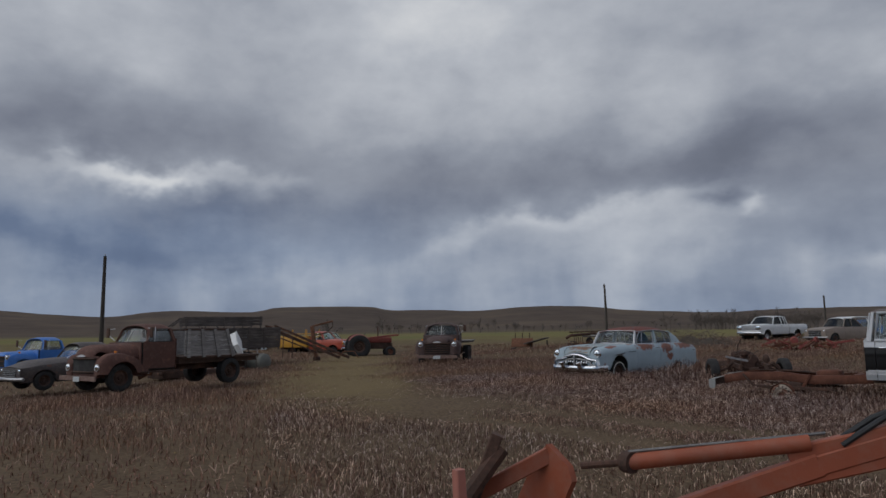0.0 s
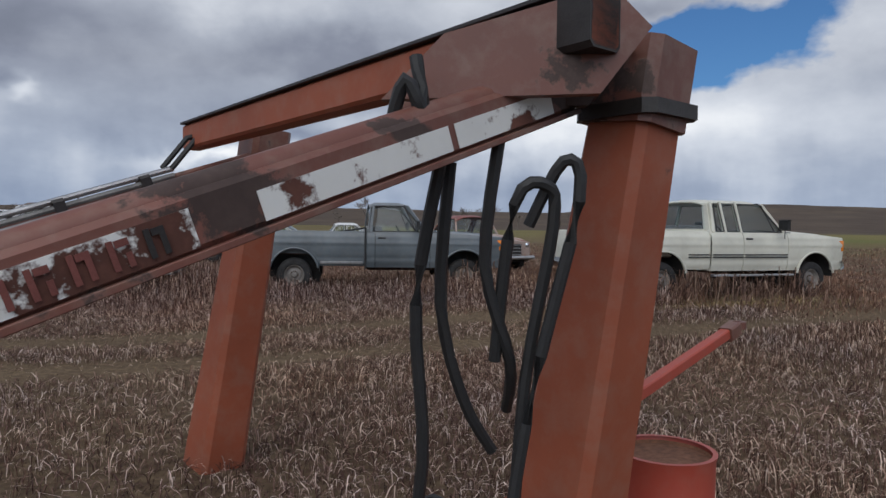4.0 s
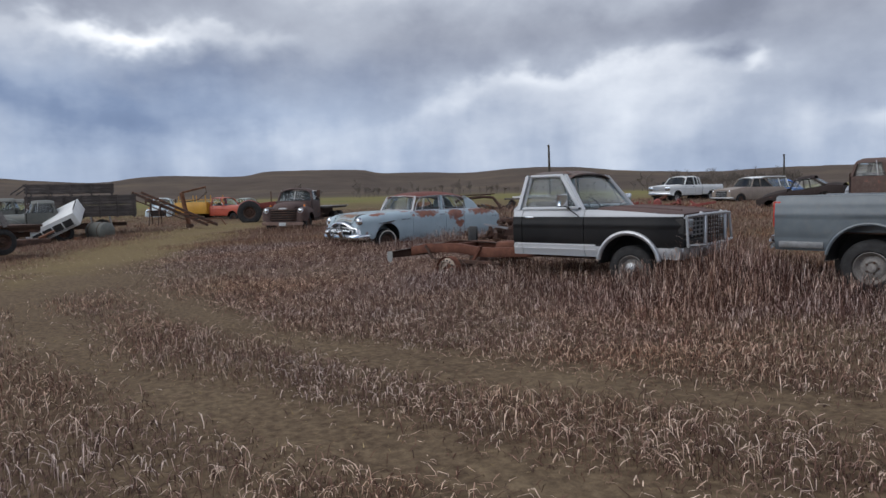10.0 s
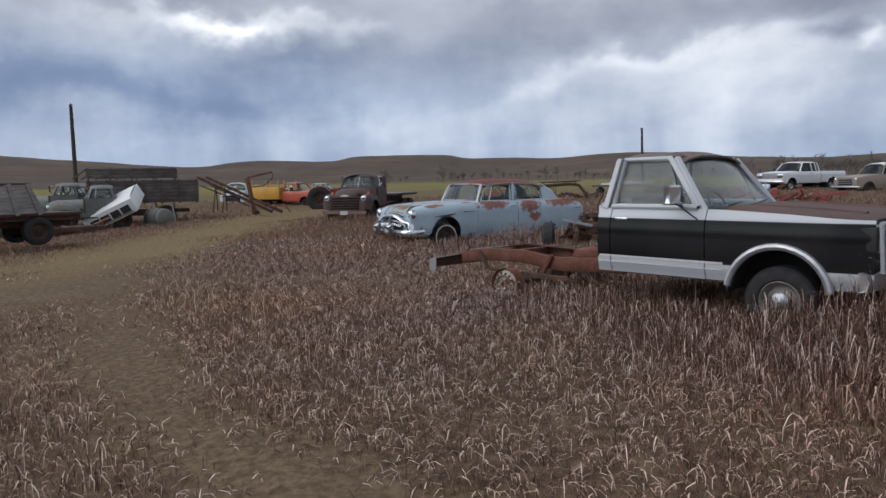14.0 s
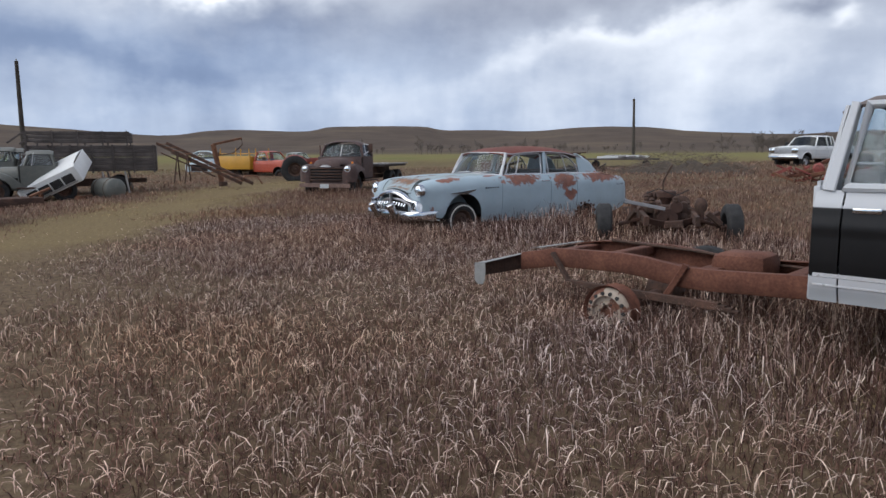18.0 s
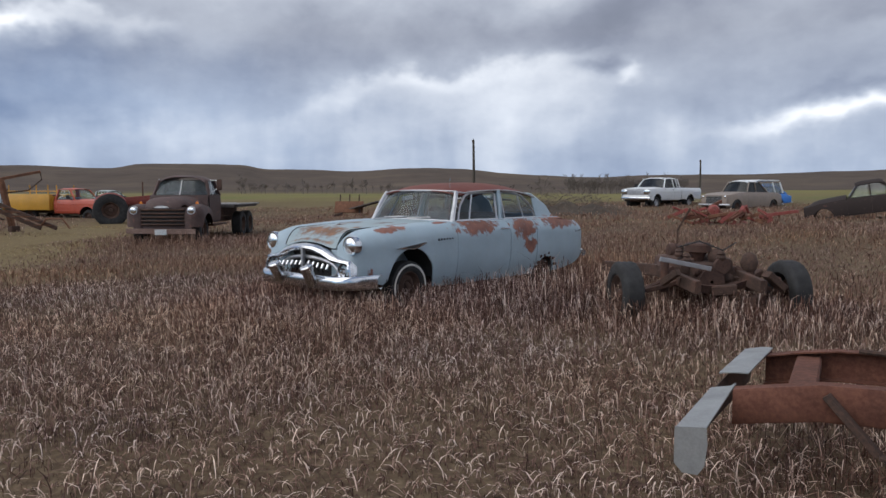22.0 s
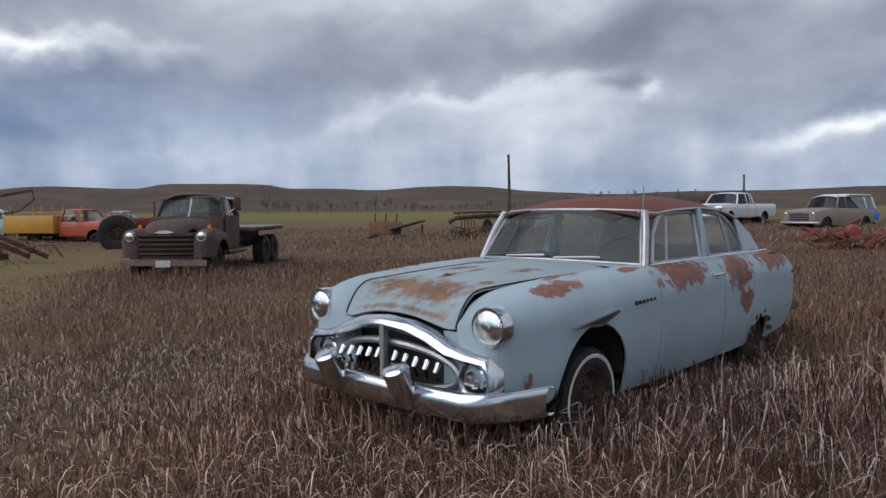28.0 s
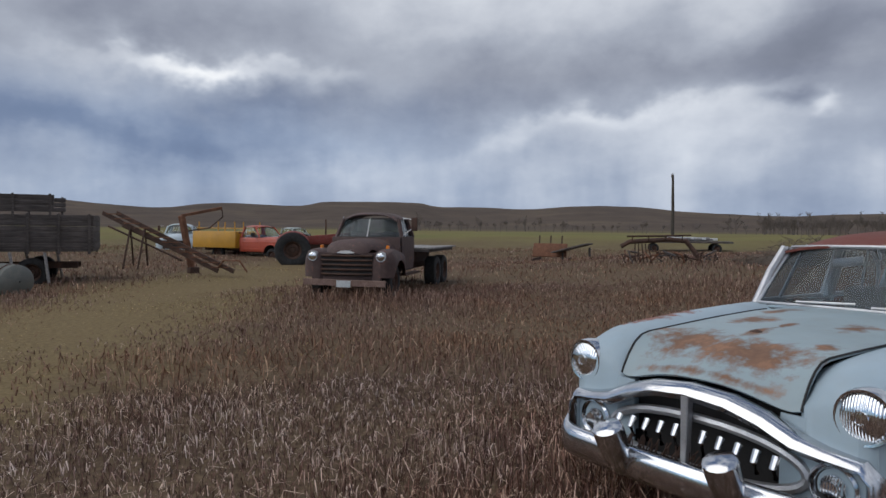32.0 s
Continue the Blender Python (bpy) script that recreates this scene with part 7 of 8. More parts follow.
# white pickup topper lying tilted on a low grey wreck
topper = thing("pickup_topper", -36.6, 8.55, 0.42, 66.0, "white pickup topper lying tilted on scrap", "topper", rx=24, ry=-25)
WHITE_FG = car_paint("chalky_white_fibreglass", (0.68, 0.68, 0.66), 0.55, 0.20, (), (0.3, 0.28, 0.25), 0.06, 0.10, 0.1)
solid("shell", WHITE_FG, topper, sheet([[(xx, yy, zz) for yy, zz in ((-0.88, 0.0), (-0.86, 0.30), (-0.78, 0.58), (-0.55, 0.66), (0.0, 0.68), (0.55, 0.66), (0.78, 0.58), (0.86, 0.30), (0.88, 0.0))] for xx in spread(-1.1, 1.1, 5)], 0.03), box(-1.12, -1.08, -0.85, 0.85, 0.0, 0.60, 0.02), box(1.08, 1.12, -0.85, 0.85, 0.0, 0.60, 0.02))
for k in range(4):
    for s in (1, -1):
        solid("side_window", M_DARK, topper, pane((-0.88 + 0.46 * k, s * 0.895, 0.12), (-0.48 + 0.46 * k, s * 0.895, 0.12), (-0.48 + 0.46 * k, s * 0.862, 0.42), (-0.88 + 0.46 * k, s * 0.862, 0.42), 0.012 * s), smooth=False)
for s in (1, -1):
    solid("window_rail", M_DULL, topper, box(-0.96, 0.96, s * 0.90 - 0.012, s * 0.90 + 0.012, 0.06, 0.10))
wreck = thing("scrap_heap", -34.6, 6.7, -0.28, -70.0, "low heap of rusted axles, frames and panels", "scrap")
rng = random.Random(4)
for k in range(16):
    a, b = rng.uniform(-2.8, 2.8), rng.uniform(-0.9, 0.9)
    solid("scrap_bar", rng.choice((M_RUST_DARK, M_RUST, M_RUST_DARK)), wreck, beam((a, b, rng.uniform(0.1, 0.5)), (a + rng.uniform(-1.2, 1.2), b + rng.uniform(-0.8, 0.8), rng.uniform(0.05, 0.7)), rng.uniform(0.05, 0.14), rng.uniform(0.04, 0.16)))
solid("tray", M_RUST_DARK, wreck, box(-1.2, 1.6, -0.6, 0.6, 0.0, 0.32, 0.04))

tank = thing("fuel_tank", -35.9, 10.1, -0.22, 30.0, "dull grey-green steel tank on its side", "tank")
solid("shell", OLIVE, tank, lathe([(0.02, -0.62), (0.30, -0.60), (0.40, -0.50), (0.42, 0.0), (0.40, 0.50), (0.30, 0.60), (0.02, 0.62)], "x", (0, 0, 0.42), 20))
pieces("band", M_RUST_DARK, tank, *[lathe([(0.415, xx - 0.02), (0.43, xx), (0.415, xx + 0.02)], "x", (0, 0, 0.42), 20) for xx in (-0.3, 0.3)])

# bale elevator, lifting boom
el = thing("bale_elevator", 0, 0, 0, 0, "rusted bale elevator leaning down from the grain box", "elevator")
e0, e1 = Vector((-41.7, 12.7, 2.0)), Vector((-38.4, 15.8, 0.18))
for o in (Vector((0.2, 0.2, 0)), Vector((-0.2, -0.2, 0))):
    pieces("rail", M_RUST_DARK, el, beam(e0 + o, e1 + o, 0.06, 0.14))
    pieces("lower_rail", M_RUST_DARK, el, beam(e0 + o + (e1 - e0) * 0.05 - Vector((0, 0, 0.35)), e0 + o + (e1 - e0) * 0.7 - Vector((0, 0, 0.25)), 0.05, 0.06))
    pieces("leg", M_RUST_DARK, el, beam(e0 + o + (e1 - e0) * 0.25, Vector((-41.3, 13.6, 0.25)) + o, 0.05, 0.05), beam(e0 + o + (e1 - e0) * 0.25, Vector((-40.2, 13.2, 0.2)) + o, 0.05, 0.05))
for k in range(12):
    p = e0 + (e1 - e0) * (k + 0.5) / 12
    solid("slat", M_RUST, el, beam(p + Vector((0.22, 0.22, 0.04)), p - Vector((0.22, 0.22, -0.04)), 0.10, 0.03))
solid("end_frame", M_RUST, el, tube([e1 + Vector((-0.2, -0.2, 0.1)), e1 + Vector((0.2, -0.1, 0.35)), e1 + Vector((0.6, 0.3, 0.35)), e1 + Vector((0.7, 0.5, 0.0))], 0.03, 6))
bo = thing("lift_boom", -40.9, 15.2, ground_z(-40.9, 15.2), 15, "rusty upright lifting boom with a bent steel hoop", "hoist")
solid("mast", M_RUST, bo, beam((0, 0, 0), (0.15, -0.45, 1.95), 0.20, 0.16), beam((0.15, -0.45, 1.95), (0.3, 0.9, 2.25), 0.10, 0.10))
solid("hoop", M_RUST_DARK, bo, tube([(0.3, 0.9, 2.25), (0.3, 0.95, 1.95), (0.2, 0.5, 1.55), (0.12, -0.2, 1.45)], 0.025, 6))
solid("base", M_RUST_DARK, bo, box(-0.16, 0.16, -0.14, 0.18, -0.02, 0.22, 0.03))

# orange-red service truck with a yellow tool body
ORANGE_RED = car_paint("orange_red_paint", (0.42, 0.065, 0.03), 0.5, 0.22, (), (0.12, 0.06, 0.045), 0.1, 0.1, 0.2)
YELLOW = car_paint("yellow_tool_body_paint", (0.50, 0.25, 0.02), 0.5, 0.25, (), (0.14, 0.07, 0.045), 0.12, 0.12, 0.1)
svc = ford_truck("service_truck", "orange-red service truck with a yellow tool body", -50.7, 21.1, ground_z(-50.7, 21.1) - 0.22, 36.0, ORANGE_RED, ORANGE_RED, ORANGE_RED, bed=False, rims=M_RUST_DARK)
for s in (1, -1):
    tool = solid("tool_locker", YELLOW, svc, box(-4.9, -2.05, s * 0.98 - 0.22, s * 0.98 + 0.06, 0.62, 1.46, 0.02))
    for k in range(4):
        solid("locker_door", YELLOW, tool, box(-4.75 + 0.66 * k, -4.18 + 0.66 * k, s * 1.04 - 0.02, s * 1.04 + 0.03, 0.82, 1.36, 0.012))
    pieces("rack_post", YELLOW, svc, *[tube([(xx, s * 0.95, 1.44), (xx, s * 0.95, 1.95)], 0.03, 6) for xx in (-2.3, -3.4, -4.7)], tube([(-2.2, s * 0.95, 1.62), (-4.8, s * 0.95, 1.62)], 0.025, 6))
    wheel(svc, -3.5, s * 0.8, 0.37, 0.37, 0.24, s, M_RUST_DARK)
solid("tool_bed", YELLOW, svc, box(-4.9, -2.05, -0.8, 0.8, 0.62, 0.74), box(-2.1, -2.0, -1.0, 1.0, 0.62, 1.35))
pieces("frame_rail", M_RUST_DARK, svc, box(-4.8, -1.9, -0.45, 0.45, 0.45, 0.6))
solid("compressor", M_RUST, svc, box(-3.6, -2.6, -0.4, 0.4, 0.74, 1.45, 0.08))

# red tractor
tr = thing("tractor", -45.6, 20.1, ground_z(-45.6, 20.1) - 0.12, 72.0, "old red tractor with tall lugged rear tyres", "tractor")
T_RED = car_paint("faded_tractor_red", (0.22, 0.04, 0.03), 0.6, 0.40, (), (0.10, 0.05, 0.04), 0.15, 0.2, 0.0)
for s in (1, -1):
    wheel(tr, 0, s * 0.78, 0.72, 0.76, 0.36, s, M_RUST_DARK, 0.50)
    wheel(tr, 2.15, s * 0.45, 0.36, 0.36, 0.18, s, M_RUST_RED, 0.5)
    solid("mudguard", T_RED, tr, bow_fender(0, 0.72, 0.82, s * 0.5, s * 0.9, 0.6, 2.6, 0.05))
solid("engine_hood", T_RED, tr, box(0.55, 2.3, -0.27, 0.27, 0.95, 1.32, 0.08))
solid("engine", M_RUST_DARK, tr, box(0.2, 2.2, -0.2, 0.2, 0.55, 0.98, 0.05))
solid("exhaust_stack", M_RUST_DARK, tr, tube([(1.4, 0.1, 1.3), (1.4, 0.1, 2.05)], 0.035, 8))
solid("seat", M_RUST, tr, box(-0.35, 0.0, -0.22, 0.22, 1.02, 1.1, 0.03), box(-0.4, -0.33, -0.22, 0.22, 1.05, 1.4, 0.03))
c = Vector((0.45, 0, 1.42))
solid("steering_wheel", M_BLACK, tr, tube([c + 0.22 * Vector((0.35 * math.sin(a), math.cos(a), math.sin(a))) for a in spread(0, 6.2832, 15)], 0.014, 5, False), tube([c, c + Vector((0.35, 0, -0.2))], 0.02, 5))
solid("front_axle", M_RUST_DARK, tr, tube([(2.15, -0.45, 0.4), (2.15, 0.45, 0.4)], 0.05, 8), box(1.9, 2.35, -0.2, 0.2, 0.4, 0.95, 0.04))
pieces("loader_arm", T_RED, tr, beam((0.4, 0.5, 1.25), (2.7, 0.5, 1.45), 0.08, 0.10), beam((0.4, -0.5, 1.25), (2.7, -0.5, 1.45), 0.08, 0.10))

GREY_GREEN = car_paint("pale_grey_green_paint", (0.36, 0.40, 0.38), 0.5, 0.25, (), (0.15, 0.08, 0.05), 0.1, 0.15, 0.1)
PALE_BLUE = car_paint("pale_blue_white_paint", (0.50, 0.57, 0.60), 0.5, 0.22, (), (0.16, 0.08, 0.05), 0.08, 0.1, 0.1)
WHITE_CAR = car_paint("clean_white_paint", (0.70, 0.71, 0.71), 0.4, 0.14, (), (0.2, 0.12, 0.08), 0.06, 0.06, 0.3)
ford_truck("far_pickup", "pale grey-green pickup behind the tractor", -59.0, 25.4, ground_z(-57, 25.6) - 0.55, 40.0, GREY_GREEN, GREY_GREEN, GREY_GREEN, rims=M_RUST_DARK)
old_truck("cream_truck", "pale blue-white cab-over truck behind the elevator", -57.5, 16.9, ground_z(-57.5, 16.4) - 0.50, -20.0, PALE_BLUE, bed="none", length=3.4, roof=1.95, bars=3)
ford_truck("far_white_pickup", "clean white pickup parked far across the yard", -33.0, 45.6, ground_z(-32.6, 45.1) - 0.05, 268.0, WHITE_CAR, WHITE_CAR, WHITE_CAR, cab_back=-2.52, rear_axle=-3.55, tail=-4.78, rims=M_DULL, markers=M_LENS, glass=M_GLASS_DEEP)

# station wagon with its long roof
TAN = car_paint("dull_tan_paint", (0.24, 0.19, 0.155), 0.55, 0.33, (), (0.14, 0.08, 0.055), 0.15, 0.2, 0.1)
wag = sedan("station_wagon", "tan station wagon with a long white glazed roof", -28.6, 46.4, ground_z(-27.6, 45.9) - 0.15, 260.0, TAN, WHITE_CAR, length=5.0, roof=1.72, belt=1.08, wide=0.95, round_=0.3, glass=M_GLASS_DEEP)
solid("long_roof", WHITE_CAR, wag, box(-4.2, -2.3, -0.68, 0.68, 1.69, 1.77, 0.03))
for s in (1, -1):
    solid("cargo_window", M_GLASS_DIM, wag, pane((-2.95, s * 0.80, 1.06), (-4.3, s * 0.80, 1.06), (-4.15, s * 0.67, 1.6), (-2.5, s * 0.67, 1.6), 0.01), smooth=False)
    pieces("cargo_pillar", WHITE_CAR, wag, beam((-3.6, s * 0.80, 1.05), (-3.5, s * 0.68, 1.63), 0.05, 0.07), beam((-4.36, s * 0.80, 1.05), (-4.2, s * 0.68, 1.63), 0.07, 0.09))
sedan("blue_car", "bright blue small car behind the wagon", -30.6, 52.2, ground_z(-30.6, 52.2) - 0.35, 231.0, BRIGHT_BLUE, length=4.0, roof=1.45, round_=0.8)
# red implement
imp = thing("red_implement", -21.0, 30.8, ground_z(-21.0, 30.8) - 0.18, 38.0, "low heap of rusty red cultivator frames and tines", "implement")
rng = random.Random(9)
for k in range(44):
    a, b = rng.uniform(-1.5, 1.5), rng.uniform(-0.6, 0.6)
    h0 = rng.uniform(0.12, 0.72)
    solid("bent_bar", (T_RED, T_RED, M_RUST, M_RUST_RED)[k % 4], imp, beam((a, b, h0), (a + rng.uniform(-0.9, 0.9), b + rng.uniform(-0.4, 0.4), max(0.02, h0 + rng.uniform(-0.35, 0.25))), rng.uniform(0.05, 0.10), rng.uniform(0.05, 0.12)))
for k in range(12):
    xx, yy = -1.6 + 0.29 * k, rng.uniform(-0.5, 0.5)
    solid("tine", M_RUST_RED, imp, tube([(xx, yy, 0.60), (xx + 0.1, yy - 0.25, 0.46), (xx, yy - 0.30, 0.22), (xx, yy - 0.05, 0.02)], 0.03, 6))
pieces("gear_case", T_RED, imp, lathe([(0.02, -0.16), (0.16, -0.15), (0.22, -0.05), (0.22, 0.08), (0.10, 0.18), (0.02, 0.20)], "y", (-0.5, 0.0, 0.60), 14), lathe([(0.02, 0.0), (0.11, 0.02), (0.10, 0.18), (0.04, 0.24)], "z", (0.55, 0.1, 0.55), 12))
imp.scale = (0.85, 0.9, 0.95)
solid("hitch", T_RED, imp, beam((1.0, -0.3, 0.45), (2.3, -0.4, 0.62), 0.08, 0.10))

# rusted body shell
BURNT = car_paint("burnt_brown_rust", (0.026, 0.017, 0.015), 0.95, 0.40, (), (0.06, 0.028, 0.021), 0.1, 0.02, 0.0)
shell = sedan("rusted_shell", "burnt-out rusted rounded car shell with no glass", -20.75, 38.6, ground_z(-20.75, 38.6) - 0.25, 196.0, BURNT, BURNT, length=4.5, roof=1.62, belt=1.0, round_=1.9, wide=0.88, bare=True, pitch=9.0)
shell.scale = (0.86, 0.86, 0.86)
sheet_metal = thing("roof_sheets", -14.6, 35.6, ground_z(-14.6, 35.6), 20, "stack of corrugated grey roofing sheets", "roofing")
for k in range(5):
    solid("corrugated_sheet", M_DULL, sheet_metal, sheet([[(xx, 0.25 * k + yy, 0.25 + 0.12 * k + 0.02 * math.sin(xx * 30) + 0.25 * yy) for yy in (0, 0.8)] for xx in spread(-1.3, 1.3, 40)], 0.004))
solid("trestle", M_RUST_DARK, sheet_metal, box(-1.0, -0.9, 0, 1.6, 0.0, 0.3), box(0.9, 1.0, 0, 1.6, 0.0, 0.3))

# small wooden-backed implements beyond the field's edge
for xx, yy, th, lab in ((-39.9, 29.6, 35.0, "old box scraper with three upright wooden stakes"),):
    sc = thing("box_scraper", xx, yy, ground_z(xx, yy), th, lab, "implement")
    solid("back_board", M_RUST, sc, box(-0.75, 0.75, -0.1, 0.0, 0.2, 0.80, 0.02, pose(0, 0, 0, -18, 0, 0)))
    for k in range(3):
        solid("stake", M_RUST_DARK, sc, beam((-0.5 + 0.5 * k, 0.1, 0.2), (-0.5 + 0.5 * k, 0.25, 1.12), 0.06, 0.05))
    pieces("skid", M_RUST_DARK, sc, beam((-0.7, -0.2, 0.05), (-0.7, 1.0, 0.12), 0.06, 0.12), beam((0.7, -0.2, 0.05), (0.7, 1.0, 0.12), 0.06, 0.12))
    solid("fallen_wing", M_WOOD_DARK, sc, box(0.4, 2.0, -0.5, 0.3, 0.30, 0.36, 0.01, pose(0, 0, 0, 0, -14, -8)), beam((0.6, 0, 0), (0.6, 0, 0.4), 0.08, 0.08), beam((1.8, -0.2, 0), (1.8, -0.2, 0.65), 0.08, 0.08))
rk = thing("hay_rake", -34.0, 30.2, ground_z(-34.0, 30.2) - 0.05, 46.0, "rusted side-delivery hay rake with a long bent beam", "implement")
solid("main_beam", M_RUST_DARK, rk, tube([(-1.5, 0, 0.62), (-1.2, 0, 0.80), (0.2, 0, 0.90), (0.75, 0, 0.84), (1.05, 0, 0.45), (1.25, 0, 0.05)], 0.085, 8))
pieces("rail", M_RUST_DARK, rk, tube([(-1.3, -0.25, 1.0), (0.9, -0.25, 1.06)], 0.03, 6), tube([(-1.3, 0.25, 0.98), (0.6, 0.25, 1.02)], 0.025, 6))
pieces("rail_post", M_RUST_DARK, rk, *[tube([(xx, -0.25, 1.03), (xx, -0.1, 0.82)], 0.02, 5) for xx in spread(-1.1, 0.6, 4)])
rng = random.Random(12)
for k in range(26):
    a, b = rng.uniform(-1.7, 1.9), rng.uniform(-0.5, 0.6)
    solid("scrap_rod", rng.choice((M_RUST_DARK, M_RUST_DARK, M_WOOD_DARK, M_RUST)), rk, tube([(a, b, rng.uniform(0.0, 0.25)), (a + rng.uniform(-0.3, 0.3), b + rng.uniform(-0.2, 0.2), rng.uniform(0.2, 0.5)), (a + rng.uniform(-0.6, 0.6), b + rng.uniform(-0.3, 0.3), rng.uniform(0.05, 0.55))], rng.uniform(0.018, 0.045), 6))
for k in range(5):
    solid("rake_tooth", M_RUST_DARK, rk, tube([(-1.0 + 0.12 * k, 0.1, 0.72), (-1.0 + 0.13 * k, 0.0, 0.40), (-0.95 + 0.13 * k, -0.1, 0.02)], 0.02, 5))
wg = thing("flat_wagon", -46.4, 44.65, ground_z(-46.4, 44.65) - 0.12, 48.0, "long flat hay wagon loaded with pale scrap lumber", "wagon")
solid("deck", M_WOOD_DARK, wg, box(-2.2, 2.9, -1.0, 1.0, 0.60, 0.72, 0.01))
for k in range(10):
    solid("lumber", M_WOOD if k % 3 else WHITE_FG, wg, box(-1.5 + 0.2 * k, 0.0 + 0.25 * k, -0.9 + 0.17 * k, -0.75 + 0.17 * k, 0.73 + 0.03 * (k % 4), 0.87 + 0.03 * (k % 4), 0.01, pose(0, 0, 0, 0, 0, 2 * (k % 3))))
for xx in (-1.6, 2.0):
    for s in (1, -1):
        wheel(wg, xx, s * 0.8, 0.28, 0.28, 0.2, s, M_RUST_DARK)
    solid("axle", M_RUST_DARK, wg, tube([(xx, -0.8, 0.28), (xx, 0.8, 0.28)], 0.05, 6), box(xx - 0.1, xx + 0.1, -0.5, 0.5, 0.28, 0.60))

# brush pile
M_TWIG = plain("dead_twigs", (0.15, 0.115, 0.09), 0.95, 0, 0.35, 4)
br = thing("brush_pile", -29.8, 33.6, ground_z(-29.8, 33.6), 40.0, "grey heap of dead brush and roots", "brush")
rng = random.Random(21)
bm = bmesh.new()
for k in range(1100):
    a, d = rng.uniform(-2.9, 2.9), rng.gauss(0, 0.7)
    h = 0.95 * math.exp(-(a / 2.3) ** 4 - (d / 1.1) ** 2)
    p = Vector((a, d, rng.uniform(0, h)))
    q = p + Vector((rng.uniform(-0.5, 0.5), rng.uniform(-0.4, 0.4), rng.uniform(-0.15, 0.32)))
    q.z = max(0.02, q.z)
    tube([p, (p + q) / 2 + Vector((0, 0, rng.uniform(0, 0.12))), q], rng.uniform(0.003, 0.011), 3, False)(bm)
tagged(part("brushwood", bm, M_TWIG, br, "", False), "tangled grey-brown twigs", kind="stuff")
solid("soil_mound", rusty_metal("brush_soil", (0.07, 0.055, 0.042), 0.95, (0.15, 0.11, 0.08)), br, sheet([[(xx, yy, 0.62 * math.exp(-(xx / 2.3) ** 4 - (yy / 0.9) ** 2) * (0.8 + 0.25 * math.sin(xx * 5 + yy * 3)) - 0.02) for yy in spread(-1.6, 1.6, 12)] for xx in spread(-3.0, 3.0, 24)], 0.02))

# behind the pickups
JUNK = car_paint("red_and_cream_peeling_paint", (0.36, 0.27, 0.23), 0.6, 0.47, (), (0.20, 0.075, 0.05), 0.2, 0.25, 0.0)
sedan("junk_car", "peeling cream and rust-red junk car without hood", -0.7, 21.9, 0.22, -62.0, JUNK, car_paint("dull_red_paint", (0.20, 0.055, 0.045), 0.6, 0.35), length=4.8, roof=1.62, belt=1.02, wide=0.93, round_=0.8)
sedan("pale_sedan", "pale grey-green flat-roofed sedan behind the grey pickup", -10.6, 26.4, 0.16, 182.0, GREY_GREEN, PALE_BLUE, length=5.0, roof=1.48, belt=1.0, wide=0.94, round_=0.4)
old_truck("dark_old_truck", "dark rusted old truck cab without a bed", -10.3, 29.3, 0.30, 8.0, BROWN, bed="none", length=2.6, roof=1.98, bars=4, rear_wheels=0)
sedan("white_car", "white car behind the dark old truck", -9.0, 33.5, 0.2, 195.0, WHITE_CAR, length=4.6, roof=1.45, round_=0.6)

# ---- poles, far trees ----
for xx, yy, tall, lean in ((-60.4, 6.3, 7.1, 0.8), (-62.5, 61.3, 5.75, -1.0), (-61.2, 107.6, 5.1, 0.0)):
    gz = ground_z(xx, yy)
    p = thing("utility_pole", xx, yy, gz, 0, "weathered bare wooden utility pole", "pole", "poles along the field", ry=lean)
    solid("shaft", M_POLE, p, tube([(0, 0, -0.3), (0.02, 0, tall * 0.5), (0, 0, tall)], 0.17, 10, True, 0.11))
    solid("insulator", M_DULL, p, lathe([(0.001, tall + 0.16), (0.03, tall + 0.15), (0.045, tall + 0.10), (0.02, tall + 0.05), (0.02, tall - 0.02)], "z", (0, 0, 0), 8))
    solid("bolt_bracket", M_RUST_DARK, p, box(-0.16, -0.1, -0.05, 0.05, tall - 0.25, tall + 0.02, 0.01))

M_BARK = plain("grey_bark", (0.14, 0.115, 0.10), 0.95, 0, 0.3, 3)


def bare_tree(name, seed, tall, label):
    rng = random.Random(seed)
    t = thing(name, 0, 0, 0, 0, label, "tree", "bare trees below the hills")
    trunk, crown = bmesh.new(), bmesh.new()

    def limb(bm, p, d, length, r, depth):
        q = p + d * length
        tube([p, q], r, 3 if depth else 6, False, r * 0.65)(bm)
        if depth >= 4:
            return
        for _ in range(3 if depth < 3 else 4):
            nd = (d + Vector((rng.uniform(-1, 1), rng.uniform(-1, 1), rng.uniform(-0.15, 0.75))) * 0.75).normalized()
            limb(crown, p + d * length * rng.uniform(0.55, 1.0), nd, length * rng.uniform(0.6, 0.85), max(0.028, r * 0.58), depth + 1)

    limb(trunk, Vector((0, 0, -0.1)), Vector((0.04, 0.03, 1)).normalized(), tall * 0.24, tall * 0.013, 0)
    part("trunk", trunk, M_BARK, t)
    part("crown", crown, M_BARK, t)
    return t


kinds = [bare_tree("bare_tree", 31 + k, 6.5 + 0.7 * k, "leafless grey-brown cottonwood far across the field") for k in range(4)]


def far_height(x, y):
    r = math.hypot(x + 12, y - 10)
    deg = math.degrees(math.atan2(-(x + 12), y - 10))
    return ground_z(x, y) + (math.tan(radians(SKYLINE(deg))) * 950 * sstep(260, 1000, r) if r > 200 else 0)


